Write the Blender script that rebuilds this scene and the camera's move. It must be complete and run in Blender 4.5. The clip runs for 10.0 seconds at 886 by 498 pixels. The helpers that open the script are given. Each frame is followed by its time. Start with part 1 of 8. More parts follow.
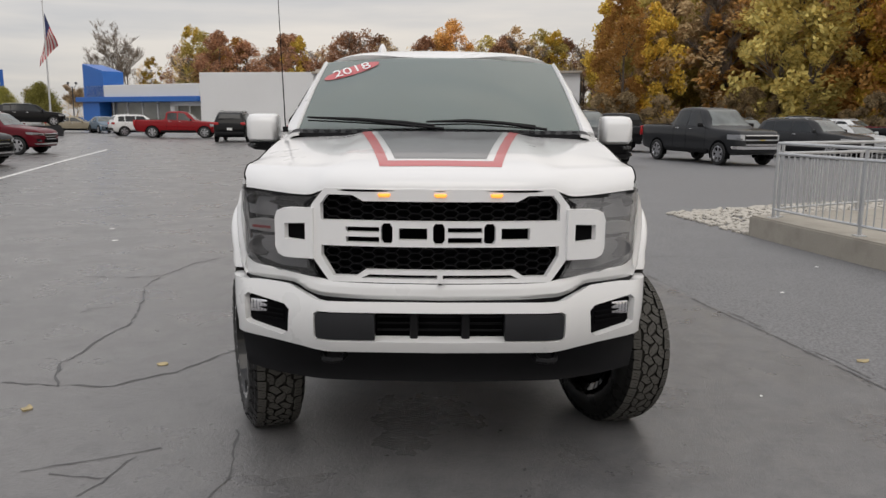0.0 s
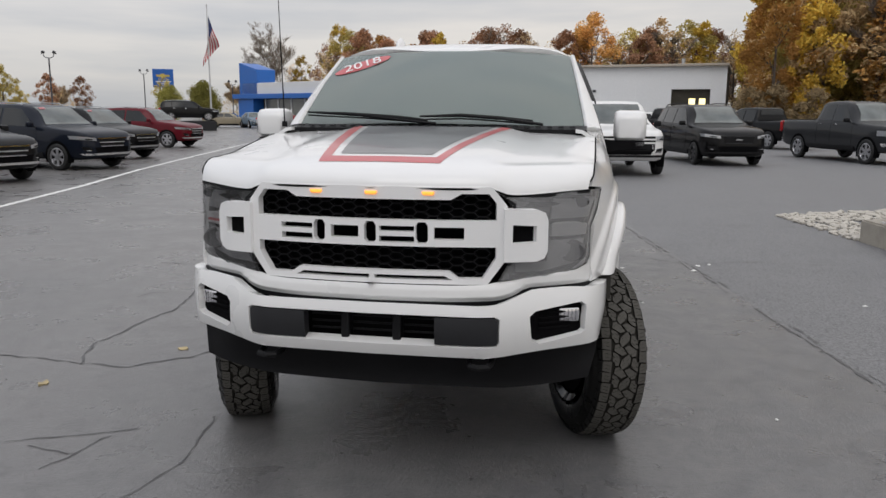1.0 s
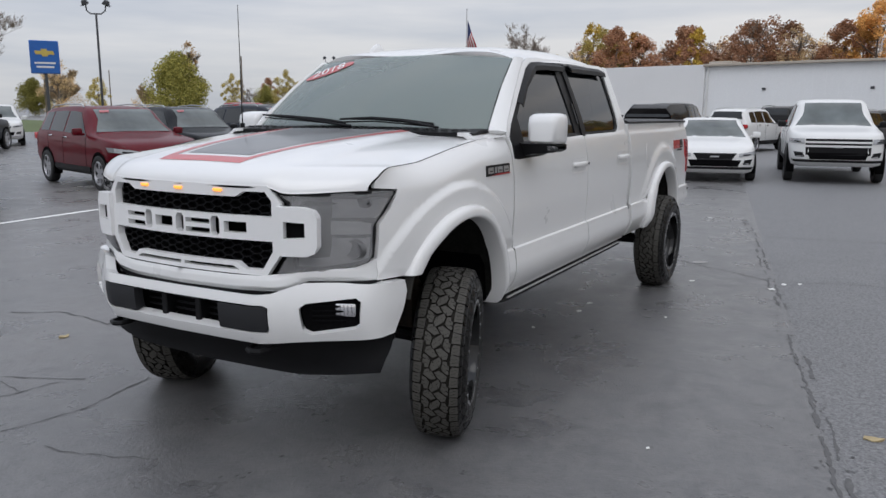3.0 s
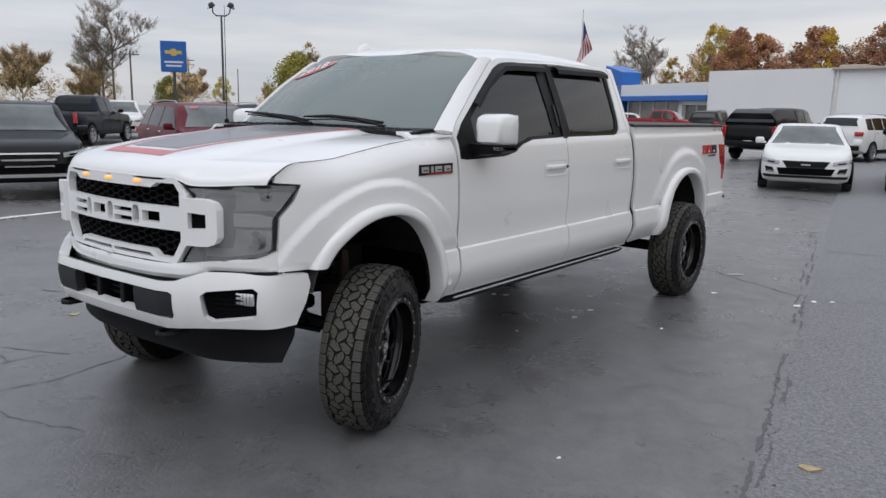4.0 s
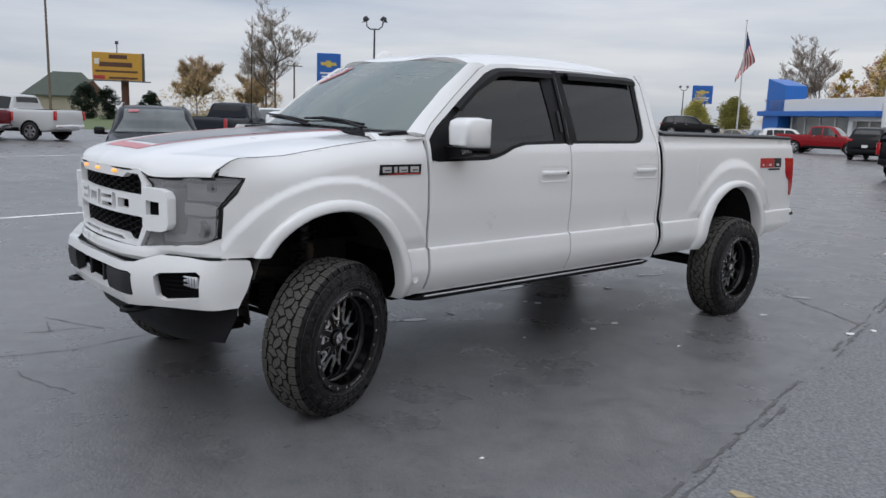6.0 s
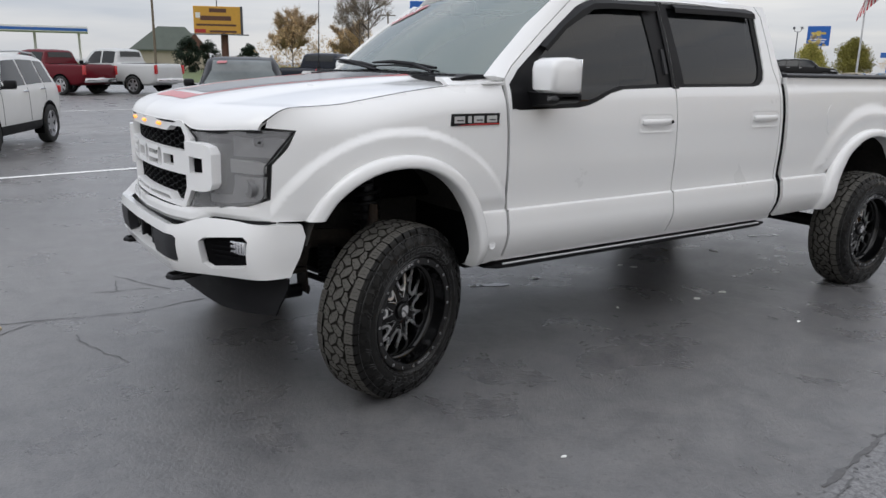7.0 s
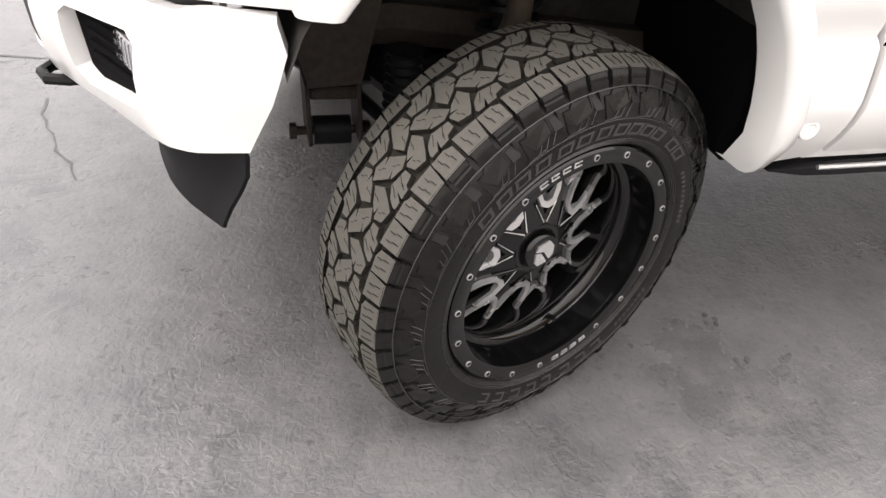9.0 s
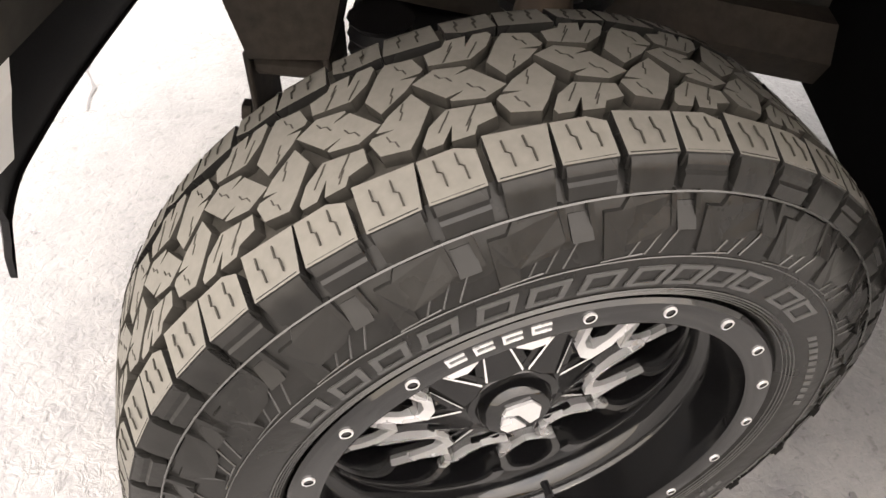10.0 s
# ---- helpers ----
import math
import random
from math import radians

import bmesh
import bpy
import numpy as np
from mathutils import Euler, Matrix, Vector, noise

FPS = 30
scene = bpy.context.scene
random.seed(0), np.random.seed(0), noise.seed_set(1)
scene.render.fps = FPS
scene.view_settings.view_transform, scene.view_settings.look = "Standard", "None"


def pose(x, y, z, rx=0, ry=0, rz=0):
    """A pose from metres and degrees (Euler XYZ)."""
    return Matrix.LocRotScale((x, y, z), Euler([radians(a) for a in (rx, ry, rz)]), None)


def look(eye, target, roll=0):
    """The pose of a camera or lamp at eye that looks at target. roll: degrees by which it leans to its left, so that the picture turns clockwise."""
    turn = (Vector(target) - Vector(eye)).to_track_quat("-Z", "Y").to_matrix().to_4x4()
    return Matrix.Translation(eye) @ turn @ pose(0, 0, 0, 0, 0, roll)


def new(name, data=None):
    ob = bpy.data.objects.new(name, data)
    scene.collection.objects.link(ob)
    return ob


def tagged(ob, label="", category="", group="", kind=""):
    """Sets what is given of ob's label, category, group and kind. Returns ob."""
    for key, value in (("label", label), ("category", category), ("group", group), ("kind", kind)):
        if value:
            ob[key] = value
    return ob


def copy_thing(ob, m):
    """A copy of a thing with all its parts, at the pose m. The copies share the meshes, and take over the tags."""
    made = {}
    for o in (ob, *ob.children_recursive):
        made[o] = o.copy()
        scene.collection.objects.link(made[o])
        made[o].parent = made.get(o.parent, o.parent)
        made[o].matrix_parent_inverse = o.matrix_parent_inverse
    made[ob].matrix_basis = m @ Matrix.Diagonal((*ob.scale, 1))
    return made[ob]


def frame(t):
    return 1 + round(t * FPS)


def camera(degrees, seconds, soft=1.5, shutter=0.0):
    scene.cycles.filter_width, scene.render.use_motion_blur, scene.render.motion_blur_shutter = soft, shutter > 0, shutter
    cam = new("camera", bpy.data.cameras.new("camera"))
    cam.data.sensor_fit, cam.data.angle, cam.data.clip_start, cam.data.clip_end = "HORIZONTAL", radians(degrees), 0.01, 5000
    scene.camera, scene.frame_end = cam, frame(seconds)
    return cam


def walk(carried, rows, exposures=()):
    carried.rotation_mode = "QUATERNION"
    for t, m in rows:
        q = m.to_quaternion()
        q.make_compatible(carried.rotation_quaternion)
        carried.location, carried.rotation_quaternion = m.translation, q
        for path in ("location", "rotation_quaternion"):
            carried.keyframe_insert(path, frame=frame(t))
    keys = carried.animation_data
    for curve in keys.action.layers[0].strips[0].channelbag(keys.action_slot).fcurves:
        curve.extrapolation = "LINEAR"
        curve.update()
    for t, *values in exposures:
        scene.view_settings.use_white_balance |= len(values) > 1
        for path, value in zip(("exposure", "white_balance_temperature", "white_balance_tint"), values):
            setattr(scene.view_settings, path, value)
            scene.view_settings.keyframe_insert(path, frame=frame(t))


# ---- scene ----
cam = camera(60.2, 10.0)
PATH = [
    (0, (-0.014, 0.323, 1.619), (0.002, 2.294, 1.280), 0.45),
    (0.5, (0.398, 0.419, 1.608), (0.235, 2.381, 1.259), 0.54),
    (1, (0.832, 0.502, 1.620), (0.486, 2.440, 1.267), 0.34),
    (1.5, (1.308, 0.581, 1.655), (0.797, 2.480, 1.292), 0.43),
    (2, (1.771, 0.730, 1.662), (1.102, 2.579, 1.296), 0.35),
    (2.5, (2.273, 0.859, 1.652), (1.451, 2.647, 1.293), 0.14),
    (4, (3.585, 1.543, 1.654), (2.380, 3.098, 1.295), 1.11),
    (4.5, (3.892, 1.830, 1.641), (2.586, 3.304, 1.294), 1.57),
    (5, (4.242, 2.028, 1.634), (2.854, 3.427, 1.292), 1.86),
    (6.5, (4.419, 2.307, 1.625), (2.879, 3.525, 1.247), 1.55),
    (7, (4.045, 2.578, 1.595), (2.433, 3.664, 1.124), 1.01),
    (7.5, (3.647, 2.917, 1.507), (1.963, 3.808, 0.899), 1.95),
    (8, (3.131, 3.208, 1.453), (1.458, 3.960, 0.656), 3.06),
    (8.5, (2.623, 3.512, 1.383), (1.010, 4.145, 0.385), 4.81),
    (9, (2.139, 3.832, 1.328), (0.599, 4.328, 0.151), 6.16),
    (9.5, (1.673, 4.099, 1.231), (0.187, 4.405, -0.073), 6.06),
    (10, (1.500, 4.334, 1.174), (0.064, 4.288, -0.217), 4.23),
]
EXPOSURES = [(0, 0.14, 6750, 10), (1, 0.12, 6500, 10), (2.5, 0.12, 6100, 10), (4.5, 0.2, 6150, 10), (6.5, 0.17, 6000, 9), (7.5, 0.6, 6600, 10), (8.0, 0.95, 6700, 11), (8.5, 1.5, 6800, 13), (9.2, 2.0, 7100, 13), (9.6, 2.65, 7500, 13), (10, 2.95, 7450, 13)]
walk(cam, [(t, look(eye, target, roll)) for t, eye, target, roll in PATH], EXPOSURES)

# ---- overcast sky and a weak, wide sun ----
SUN_EL, SUN_AZ = radians(56), radians(172)
world = bpy.data.worlds.new("overcast_sky")
scene.world = world
world.use_nodes = True
wn, wl = world.node_tree.nodes, world.node_tree.links
wn.clear()


def wnode(kind, **vals):
    n = wn.new(kind)
    for k, v in vals.items():
        n.inputs[k].default_value = v
    return n


w_out = wn.new("ShaderNodeOutputWorld")
w_bg = wnode("ShaderNodeBackground", Strength=1.0)
w_tc = wn.new("ShaderNodeTexCoord")
w_sep = wn.new("ShaderNodeSeparateXYZ")
w_sky = wn.new("ShaderNodeTexSky")
w_sky.sky_type, w_sky.sun_disc, w_sky.sun_elevation, w_sky.sun_rotation = "NISHITA", False, SUN_EL, SUN_AZ
w_dim = wn.new("ShaderNodeVectorMath")
w_dim.operation = "SCALE"
w_dim.inputs["Scale"].default_value = 0.10
w_ramp = wn.new("ShaderNodeValToRGB")
for pos, col in ((0.0, (0.62, 0.59, 0.55, 1)), (0.06, (0.60, 0.585, 0.57, 1)), (0.16, (0.60, 0.60, 0.615, 1)), (0.30, (0.84, 0.84, 0.86, 1)), (0.5, (1.04, 1.04, 1.06, 1)), (1.0, (1.22, 1.22, 1.25, 1))):
    e = w_ramp.color_ramp.elements[0] if pos == 0 else (w_ramp.color_ramp.elements[1] if pos == 1.0 else w_ramp.color_ramp.elements.new(pos))
    e.position, e.color = pos, col
w_map = wn.new("ShaderNodeMapping")
w_map.inputs["Scale"].default_value = (1.1, 1.1, 9.0)
w_noise = wnode("ShaderNodeTexNoise", Scale=1.6, Detail=5.0, Roughness=0.55)
w_cl = wn.new("ShaderNodeValToRGB")
w_cl.color_ramp.elements[0].position, w_cl.color_ramp.elements[0].color = 0.34, (0.60, 0.66, 0.76, 1)
w_cl.color_ramp.elements[1].position, w_cl.color_ramp.elements[1].color = 0.62, (1.08, 1.06, 1.04, 1)
w_mul = wn.new("ShaderNodeMix")
w_mul.data_type, w_mul.blend_type = "RGBA", "MULTIPLY"
w_mul.inputs[0].default_value = 0.75
w_mix = wn.new("ShaderNodeMix")
w_mix.data_type = "RGBA"
w_mix.inputs[0].default_value = 0.93
wl.new(w_tc.outputs["Generated"], w_sep.inputs[0])
wl.new(w_sep.outputs["Z"], w_ramp.inputs[0])
wl.new(w_tc.outputs["Generated"], w_map.inputs[0])
wl.new(w_map.outputs[0], w_noise.inputs["Vector"])
wl.new(w_noise.outputs["Fac"], w_cl.inputs[0])
wl.new(w_ramp.outputs[0], w_mul.inputs[6])
wl.new(w_cl.outputs[0], w_mul.inputs[7])
wl.new(w_sky.outputs[0], w_dim.inputs[0])
wl.new(w_dim.outputs[0], w_mix.inputs[6])
w_side = wn.new("ShaderNodeMapRange")
for key, val in (("From Min", -0.9), ("From Max", 0.5)):
    w_side.inputs[key].default_value = val
w_tone = wn.new("ShaderNodeMix")
w_tone.data_type = "RGBA"
w_tone.inputs[6].default_value, w_tone.inputs[7].default_value = (0.90, 0.93, 0.985, 1), (1.07, 1.045, 1.015, 1)
w_mul2 = wn.new("ShaderNodeMix")
w_mul2.data_type, w_mul2.blend_type = "RGBA", "MULTIPLY"
w_mul2.inputs[0].default_value = 1.0
wl.new(w_sep.outputs["X"], w_side.inputs["Value"])
wl.new(w_side.outputs[0], w_tone.inputs[0])
wl.new(w_mul.outputs[2], w_mul2.inputs[6])
wl.new(w_tone.outputs[2], w_mul2.inputs[7])
w_bank, w_far, w_low, w_lift = wn.new("ShaderNodeValToRGB"), wn.new("ShaderNodeMapRange"), wn.new("ShaderNodeMath"), wn.new("ShaderNodeMath")
for pos, v in ((0.0, 0.0), (0.03, 0.0), (0.06, 0.85), (0.11, 1.0), (0.20, 0.35), (1.0, 0.0)):
    e = w_bank.color_ramp.elements[0] if pos == 0 else (w_bank.color_ramp.elements[1] if pos == 1.0 else w_bank.color_ramp.elements.new(pos))
    e.position, e.color = pos, (v, v, v, 1)
for key, val in (("From Min", -0.45), ("From Max", -0.85)):
    w_far.inputs[key].default_value = val
w_lift.operation, w_low.operation = "MULTIPLY_ADD", "MULTIPLY"
w_lift.inputs[1].default_value = 0.10
w_down = wn.new("ShaderNodeMath")
w_down.operation = "SUBTRACT"
w_down.inputs[1].default_value = 0.05
w_cloud = wn.new("ShaderNodeMix")
w_cloud.data_type, w_cloud.blend_type = "RGBA", "MULTIPLY"
w_cloud.inputs[7].default_value = (0.72, 0.78, 0.92, 1)
wl.new(w_noise.outputs["Fac"], w_lift.inputs[0])
wl.new(w_sep.outputs["Z"], w_lift.inputs[2])
wl.new(w_lift.outputs[0], w_down.inputs[0])
wl.new(w_down.outputs[0], w_bank.inputs[0])
wl.new(w_sep.outputs["X"], w_far.inputs["Value"])
wl.new(w_bank.outputs[0], w_low.inputs[0])
wl.new(w_far.outputs[0], w_low.inputs[1])
wl.new(w_low.outputs[0], w_cloud.inputs[0])
wl.new(w_mul2.outputs[2], w_cloud.inputs[6])
wl.new(w_cloud.outputs[2], w_mix.inputs[7])
wl.new(w_mix.outputs[2], w_bg.inputs[0])
wl.new(w_bg.outputs[0], w_out.inputs[0])
sun = new("sun", bpy.data.lights.new("sun", "SUN"))
sun.data.energy, sun.data.angle, sun.data.color = 0.5, radians(40), (1.0, 0.96, 0.9)
sun.matrix_basis = look((1.5, -6, 17), (0, 5, 0))


# ---- geometry helpers ----
def curve(*pts):
    """A smooth function through (x, y) points."""
    xs, ys = [p[0] for p in pts], [p[1] for p in pts]
    d = [(ys[i + 1] - ys[i]) / (xs[i + 1] - xs[i]) for i in range(len(xs) - 1)]
    m = [d[0]] + [0 if d[i - 1] * d[i] <= 0 else 2 * d[i - 1] * d[i] / (d[i - 1] + d[i]) for i in range(1, len(d))] + [d[-1]]

    def f(x):
        if x <= xs[0]:
            return ys[0]
        if x >= xs[-1]:
            return ys[-1]
        i = max(k for k in range(len(xs) - 1) if xs[k] <= x)
        h = xs[i + 1] - xs[i]
        t = (x - xs[i]) / h
        return (2 * t**3 - 3 * t * t + 1) * ys[i] + (t**3 - 2 * t * t + t) * h * m[i] + (3 * t * t - 2 * t**3) * ys[i + 1] + (t**3 - t * t) * h * m[i + 1]

    return f


def step(a, b, x):
    t = min(1.0, max(0.0, (x - a) / (b - a)))
    return t * t * (3 - 2 * t)


def spread(a, b, d):
    n = max(1, int(round(abs(b - a) / d)))
    return [a + (b - a) * i / n for i in range(n + 1)]


def finish(name, bm, material, angle=38, smooth=True):
    bm.normal_update()
    for f in bm.faces:
        f.smooth = smooth
    lim = radians(angle)
    for e in bm.edges:
        if len(e.link_faces) == 2 and e.calc_face_angle(0) > lim:
            e.smooth = False
    me = bpy.data.meshes.new(name)
    lay = bm.verts.layers.float_vector.get("true_normal")
    loops = []
    if lay:
        main = bm.faces.layers.int["main"]
        for f in bm.faces:
            for l in f.loops:
                n = l.vert[lay] if f[main] else f.normal
                loops.append(tuple(n) if n.dot(f.normal) > .2 else tuple(f.normal))
    bm.to_mesh(me)
    bm.free()
    if loops:
        me.normals_split_custom_set(loops)
        for key in ("true_normal", "main"):
            if key in me.attributes:
                me.attributes.remove(me.attributes[key])
    for m in material if isinstance(material, (list, tuple)) else [material]:
        me.materials.append(m)
    return me


def part(name, bm, material, parent, label="", angle=38, smooth=True):
    ob = new(name, finish(name, bm, material, angle, smooth))
    ob.parent = parent
    return tagged(ob, label)


def solid(name, bm, material, label="", category="", group="", kind="", m=None, angle=38, smooth=True):
    ob = new(name, finish(name, bm, material, angle, smooth))
    if m is not None:
        ob.matrix_basis = m
    return tagged(ob, label, category, group, kind)


def thing(name, label, category, m, group=""):
    ob = new(name)
    ob.empty_display_size = 0.2
    ob.matrix_basis = m
    return tagged(ob, label, category, group)


def box(bm, c, s, bevel=0.0, m=None, segs=1, taper=None):
    """A box with centre c and size s; taper scales its top in x and y."""
    r = bmesh.ops.create_cube(bm, size=1)
    vs = r["verts"]
    for v in vs:
        if taper and v.co.z > 0:
            v.co.x *= taper[0]
            v.co.y *= taper[1]
        v.co = Vector((v.co.x * s[0], v.co.y * s[1], v.co.z * s[2]))
    if bevel:
        es = list({e for v in vs for e in v.link_edges})
        r = bmesh.ops.bevel(bm, geom=es, offset=bevel, segments=segs, profile=0.5, affect="EDGES", clamp_overlap=True)
        vs = list({v for f in r["faces"] for v in f.verts} | {v for v in vs if v.is_valid})
    t = Matrix.Translation(c) @ (m or Matrix())
    for v in vs:
        v.co = t @ v.co
    return vs


def loft(bm, rings, closed=True, caps=True):
    """Joins rings of points of the same number into a skin."""
    vr = [[bm.verts.new(p) for p in r] for r in rings]
    n = len(vr[0])
    for a, b in zip(vr, vr[1:]):
        for i in range(n if closed else n - 1):
            j = (i + 1) % n
            bm.faces.new((a[i], a[j], b[j], b[i]))
    if caps and closed:
        bm.faces.new(list(reversed(vr[0])))
        bm.faces.new(vr[-1])
    return vr


def tube(bm, pts, r, n=8, caps=True):
    """A round bar along points; r a number or one for each point."""
    pts = [Vector(p) for p in pts]
    rs = r if isinstance(r, (list, tuple)) else [r] * len(pts)
    rings, up = [], None
    for i, p in enumerate(pts):
        d = (pts[min(i + 1, len(pts) - 1)] - pts[max(i - 1, 0)]).normalized()
        if up is None:
            up = Vector((0, 0, 1)) if abs(d.z) < 0.9 else Vector((1, 0, 0))
        a = d.cross(up).normalized()
        up = a.cross(d).normalized()
        rings.append([p + (a * math.cos(2 * math.pi * k / n) + up * math.sin(2 * math.pi * k / n)) * rs[i] for k in range(n)])
    vr = loft(bm, rings, True, caps)
    return [v for ring in vr for v in ring]


def lathe(bm, prof, n=48, a0=0.0, a1=2 * math.pi):
    """Turns (radius, x) points about the x axis."""
    full = abs(a1 - a0 - 2 * math.pi) < 1e-6
    m = n if full else n + 1
    rings = []
    for k in range(m):
        a = a0 + (a1 - a0) * k / n
        rings.append([bm.verts.new((x, r * math.sin(a), r * math.cos(a))) for r, x in prof])
    for k in range(n):
        a, b = rings[k], rings[(k + 1) % m]
        for i in range(len(prof) - 1):
            bm.faces.new((a[i], b[i], b[i + 1], a[i + 1]))


def extrude_poly(bm, poly, f, depth):
    """A prism over a flat outline: f(u, v, h) gives the place, h from 0 to depth."""
    top = [bm.verts.new(f(u, v, depth)) for u, v in poly]
    low = [bm.verts.new(f(u, v, 0)) for u, v in poly]
    n = len(poly)
    bm.faces.new(top)
    bm.faces.new(list(reversed(low)))
    for i in range(n):
        j = (i + 1) % n
        bm.faces.new((top[j], top[i], low[i], low[j]))


def skin(outer, f, cu=(), cv=(), holes=(), lip=0.0, out=(1, 0, 0), bm=None):
    """A panel: a flat outline with holes in (u, v), cut along cu and cv, laid on the surface f(u, v), with its edge turned in by lip."""
    from mathutils.geometry import tessellate_polygon
    bm = bm or bmesh.new()

    def lean(p):
        q = [tuple(x) for i, x in enumerate(p) if abs(x[0] - p[i - 1][0]) + abs(x[1] - p[i - 1][1]) > 1e-6]
        return [b for a, b, c in zip(q[-1:] + q[:-1], q, q[1:] + q[:1]) if abs((b[0] - a[0]) * (c[1] - b[1]) - (b[1] - a[1]) * (c[0] - b[0])) > 2e-7]

    polys = [[Vector((u, v, 0)) for u, v in lean(p)] for p in (outer, *holes)]
    flat = [p for poly in polys for p in poly]
    vs = [bm.verts.new(p) for p in flat]
    for tri in tessellate_polygon(polys):
        if len(set(tri)) == 3:
            try:
                bm.faces.new([vs[i] for i in tri])
            except ValueError:
                pass
    for c in cu:
        bmesh.ops.bisect_plane(bm, geom=bm.verts[:] + bm.edges[:] + bm.faces[:], dist=1e-5, plane_co=(c, 0, 0), plane_no=(1, 0, 0))
    for c in cv:
        bmesh.ops.bisect_plane(bm, geom=bm.verts[:] + bm.edges[:] + bm.faces[:], dist=1e-5, plane_co=(0, c, 0), plane_no=(0, 1, 0))
    lay = bm.verts.layers.float_vector.new("true_normal")
    main = bm.faces.layers.int.new("main")
    for fc in bm.faces:
        fc[main] = 1
    h = 6e-4
    for v in bm.verts:
        u, w = v.co.x, v.co.y
        du = Vector(f(u + h, w)) - Vector(f(u - h, w))
        dv = Vector(f(u, w + h)) - Vector(f(u, w - h))
        v[lay] = du.cross(dv).normalized()
        v.co = Vector(f(u, w))
    bmesh.ops.recalc_face_normals(bm, faces=bm.faces[:])
    bm.normal_update()
    total = Vector()
    for fc in bm.faces:
        total += fc.normal * fc.calc_area()
    if total.dot(Vector(out)) < 0:
        bmesh.ops.reverse_faces(bm, faces=bm.faces[:])
    bm.normal_update()
    if sum(v[lay].dot(v.normal) for v in bm.verts) < 0:
        for v in bm.verts:
            v[lay] = -v[lay]
    for v in bm.verts:
        if v[lay].length < .5:
            v[lay] = v.normal
    if lip:
        edges = [e for e in bm.edges if e.is_boundary]
        normals = {v: v[lay].copy() for v in bm.verts}
        r = bmesh.ops.extrude_edge_only(bm, edges=edges)
        for g in r["geom"]:
            if isinstance(g, bmesh.types.BMFace):
                g[main] = 0
        for v in [g for g in r["geom"] if isinstance(g, bmesh.types.BMVert)]:
            src = [e.other_vert(v) for e in v.link_edges if e.other_vert(v) in normals]
            if src:
                v.co = v.co - normals[src[0]] * lip
    return bm


# ---- materials ----
def shader(name):
    m = bpy.data.materials.new(name)
    m.use_nodes = True
    nt = m.node_tree
    return m, nt, nt.nodes["Principled BSDF"]


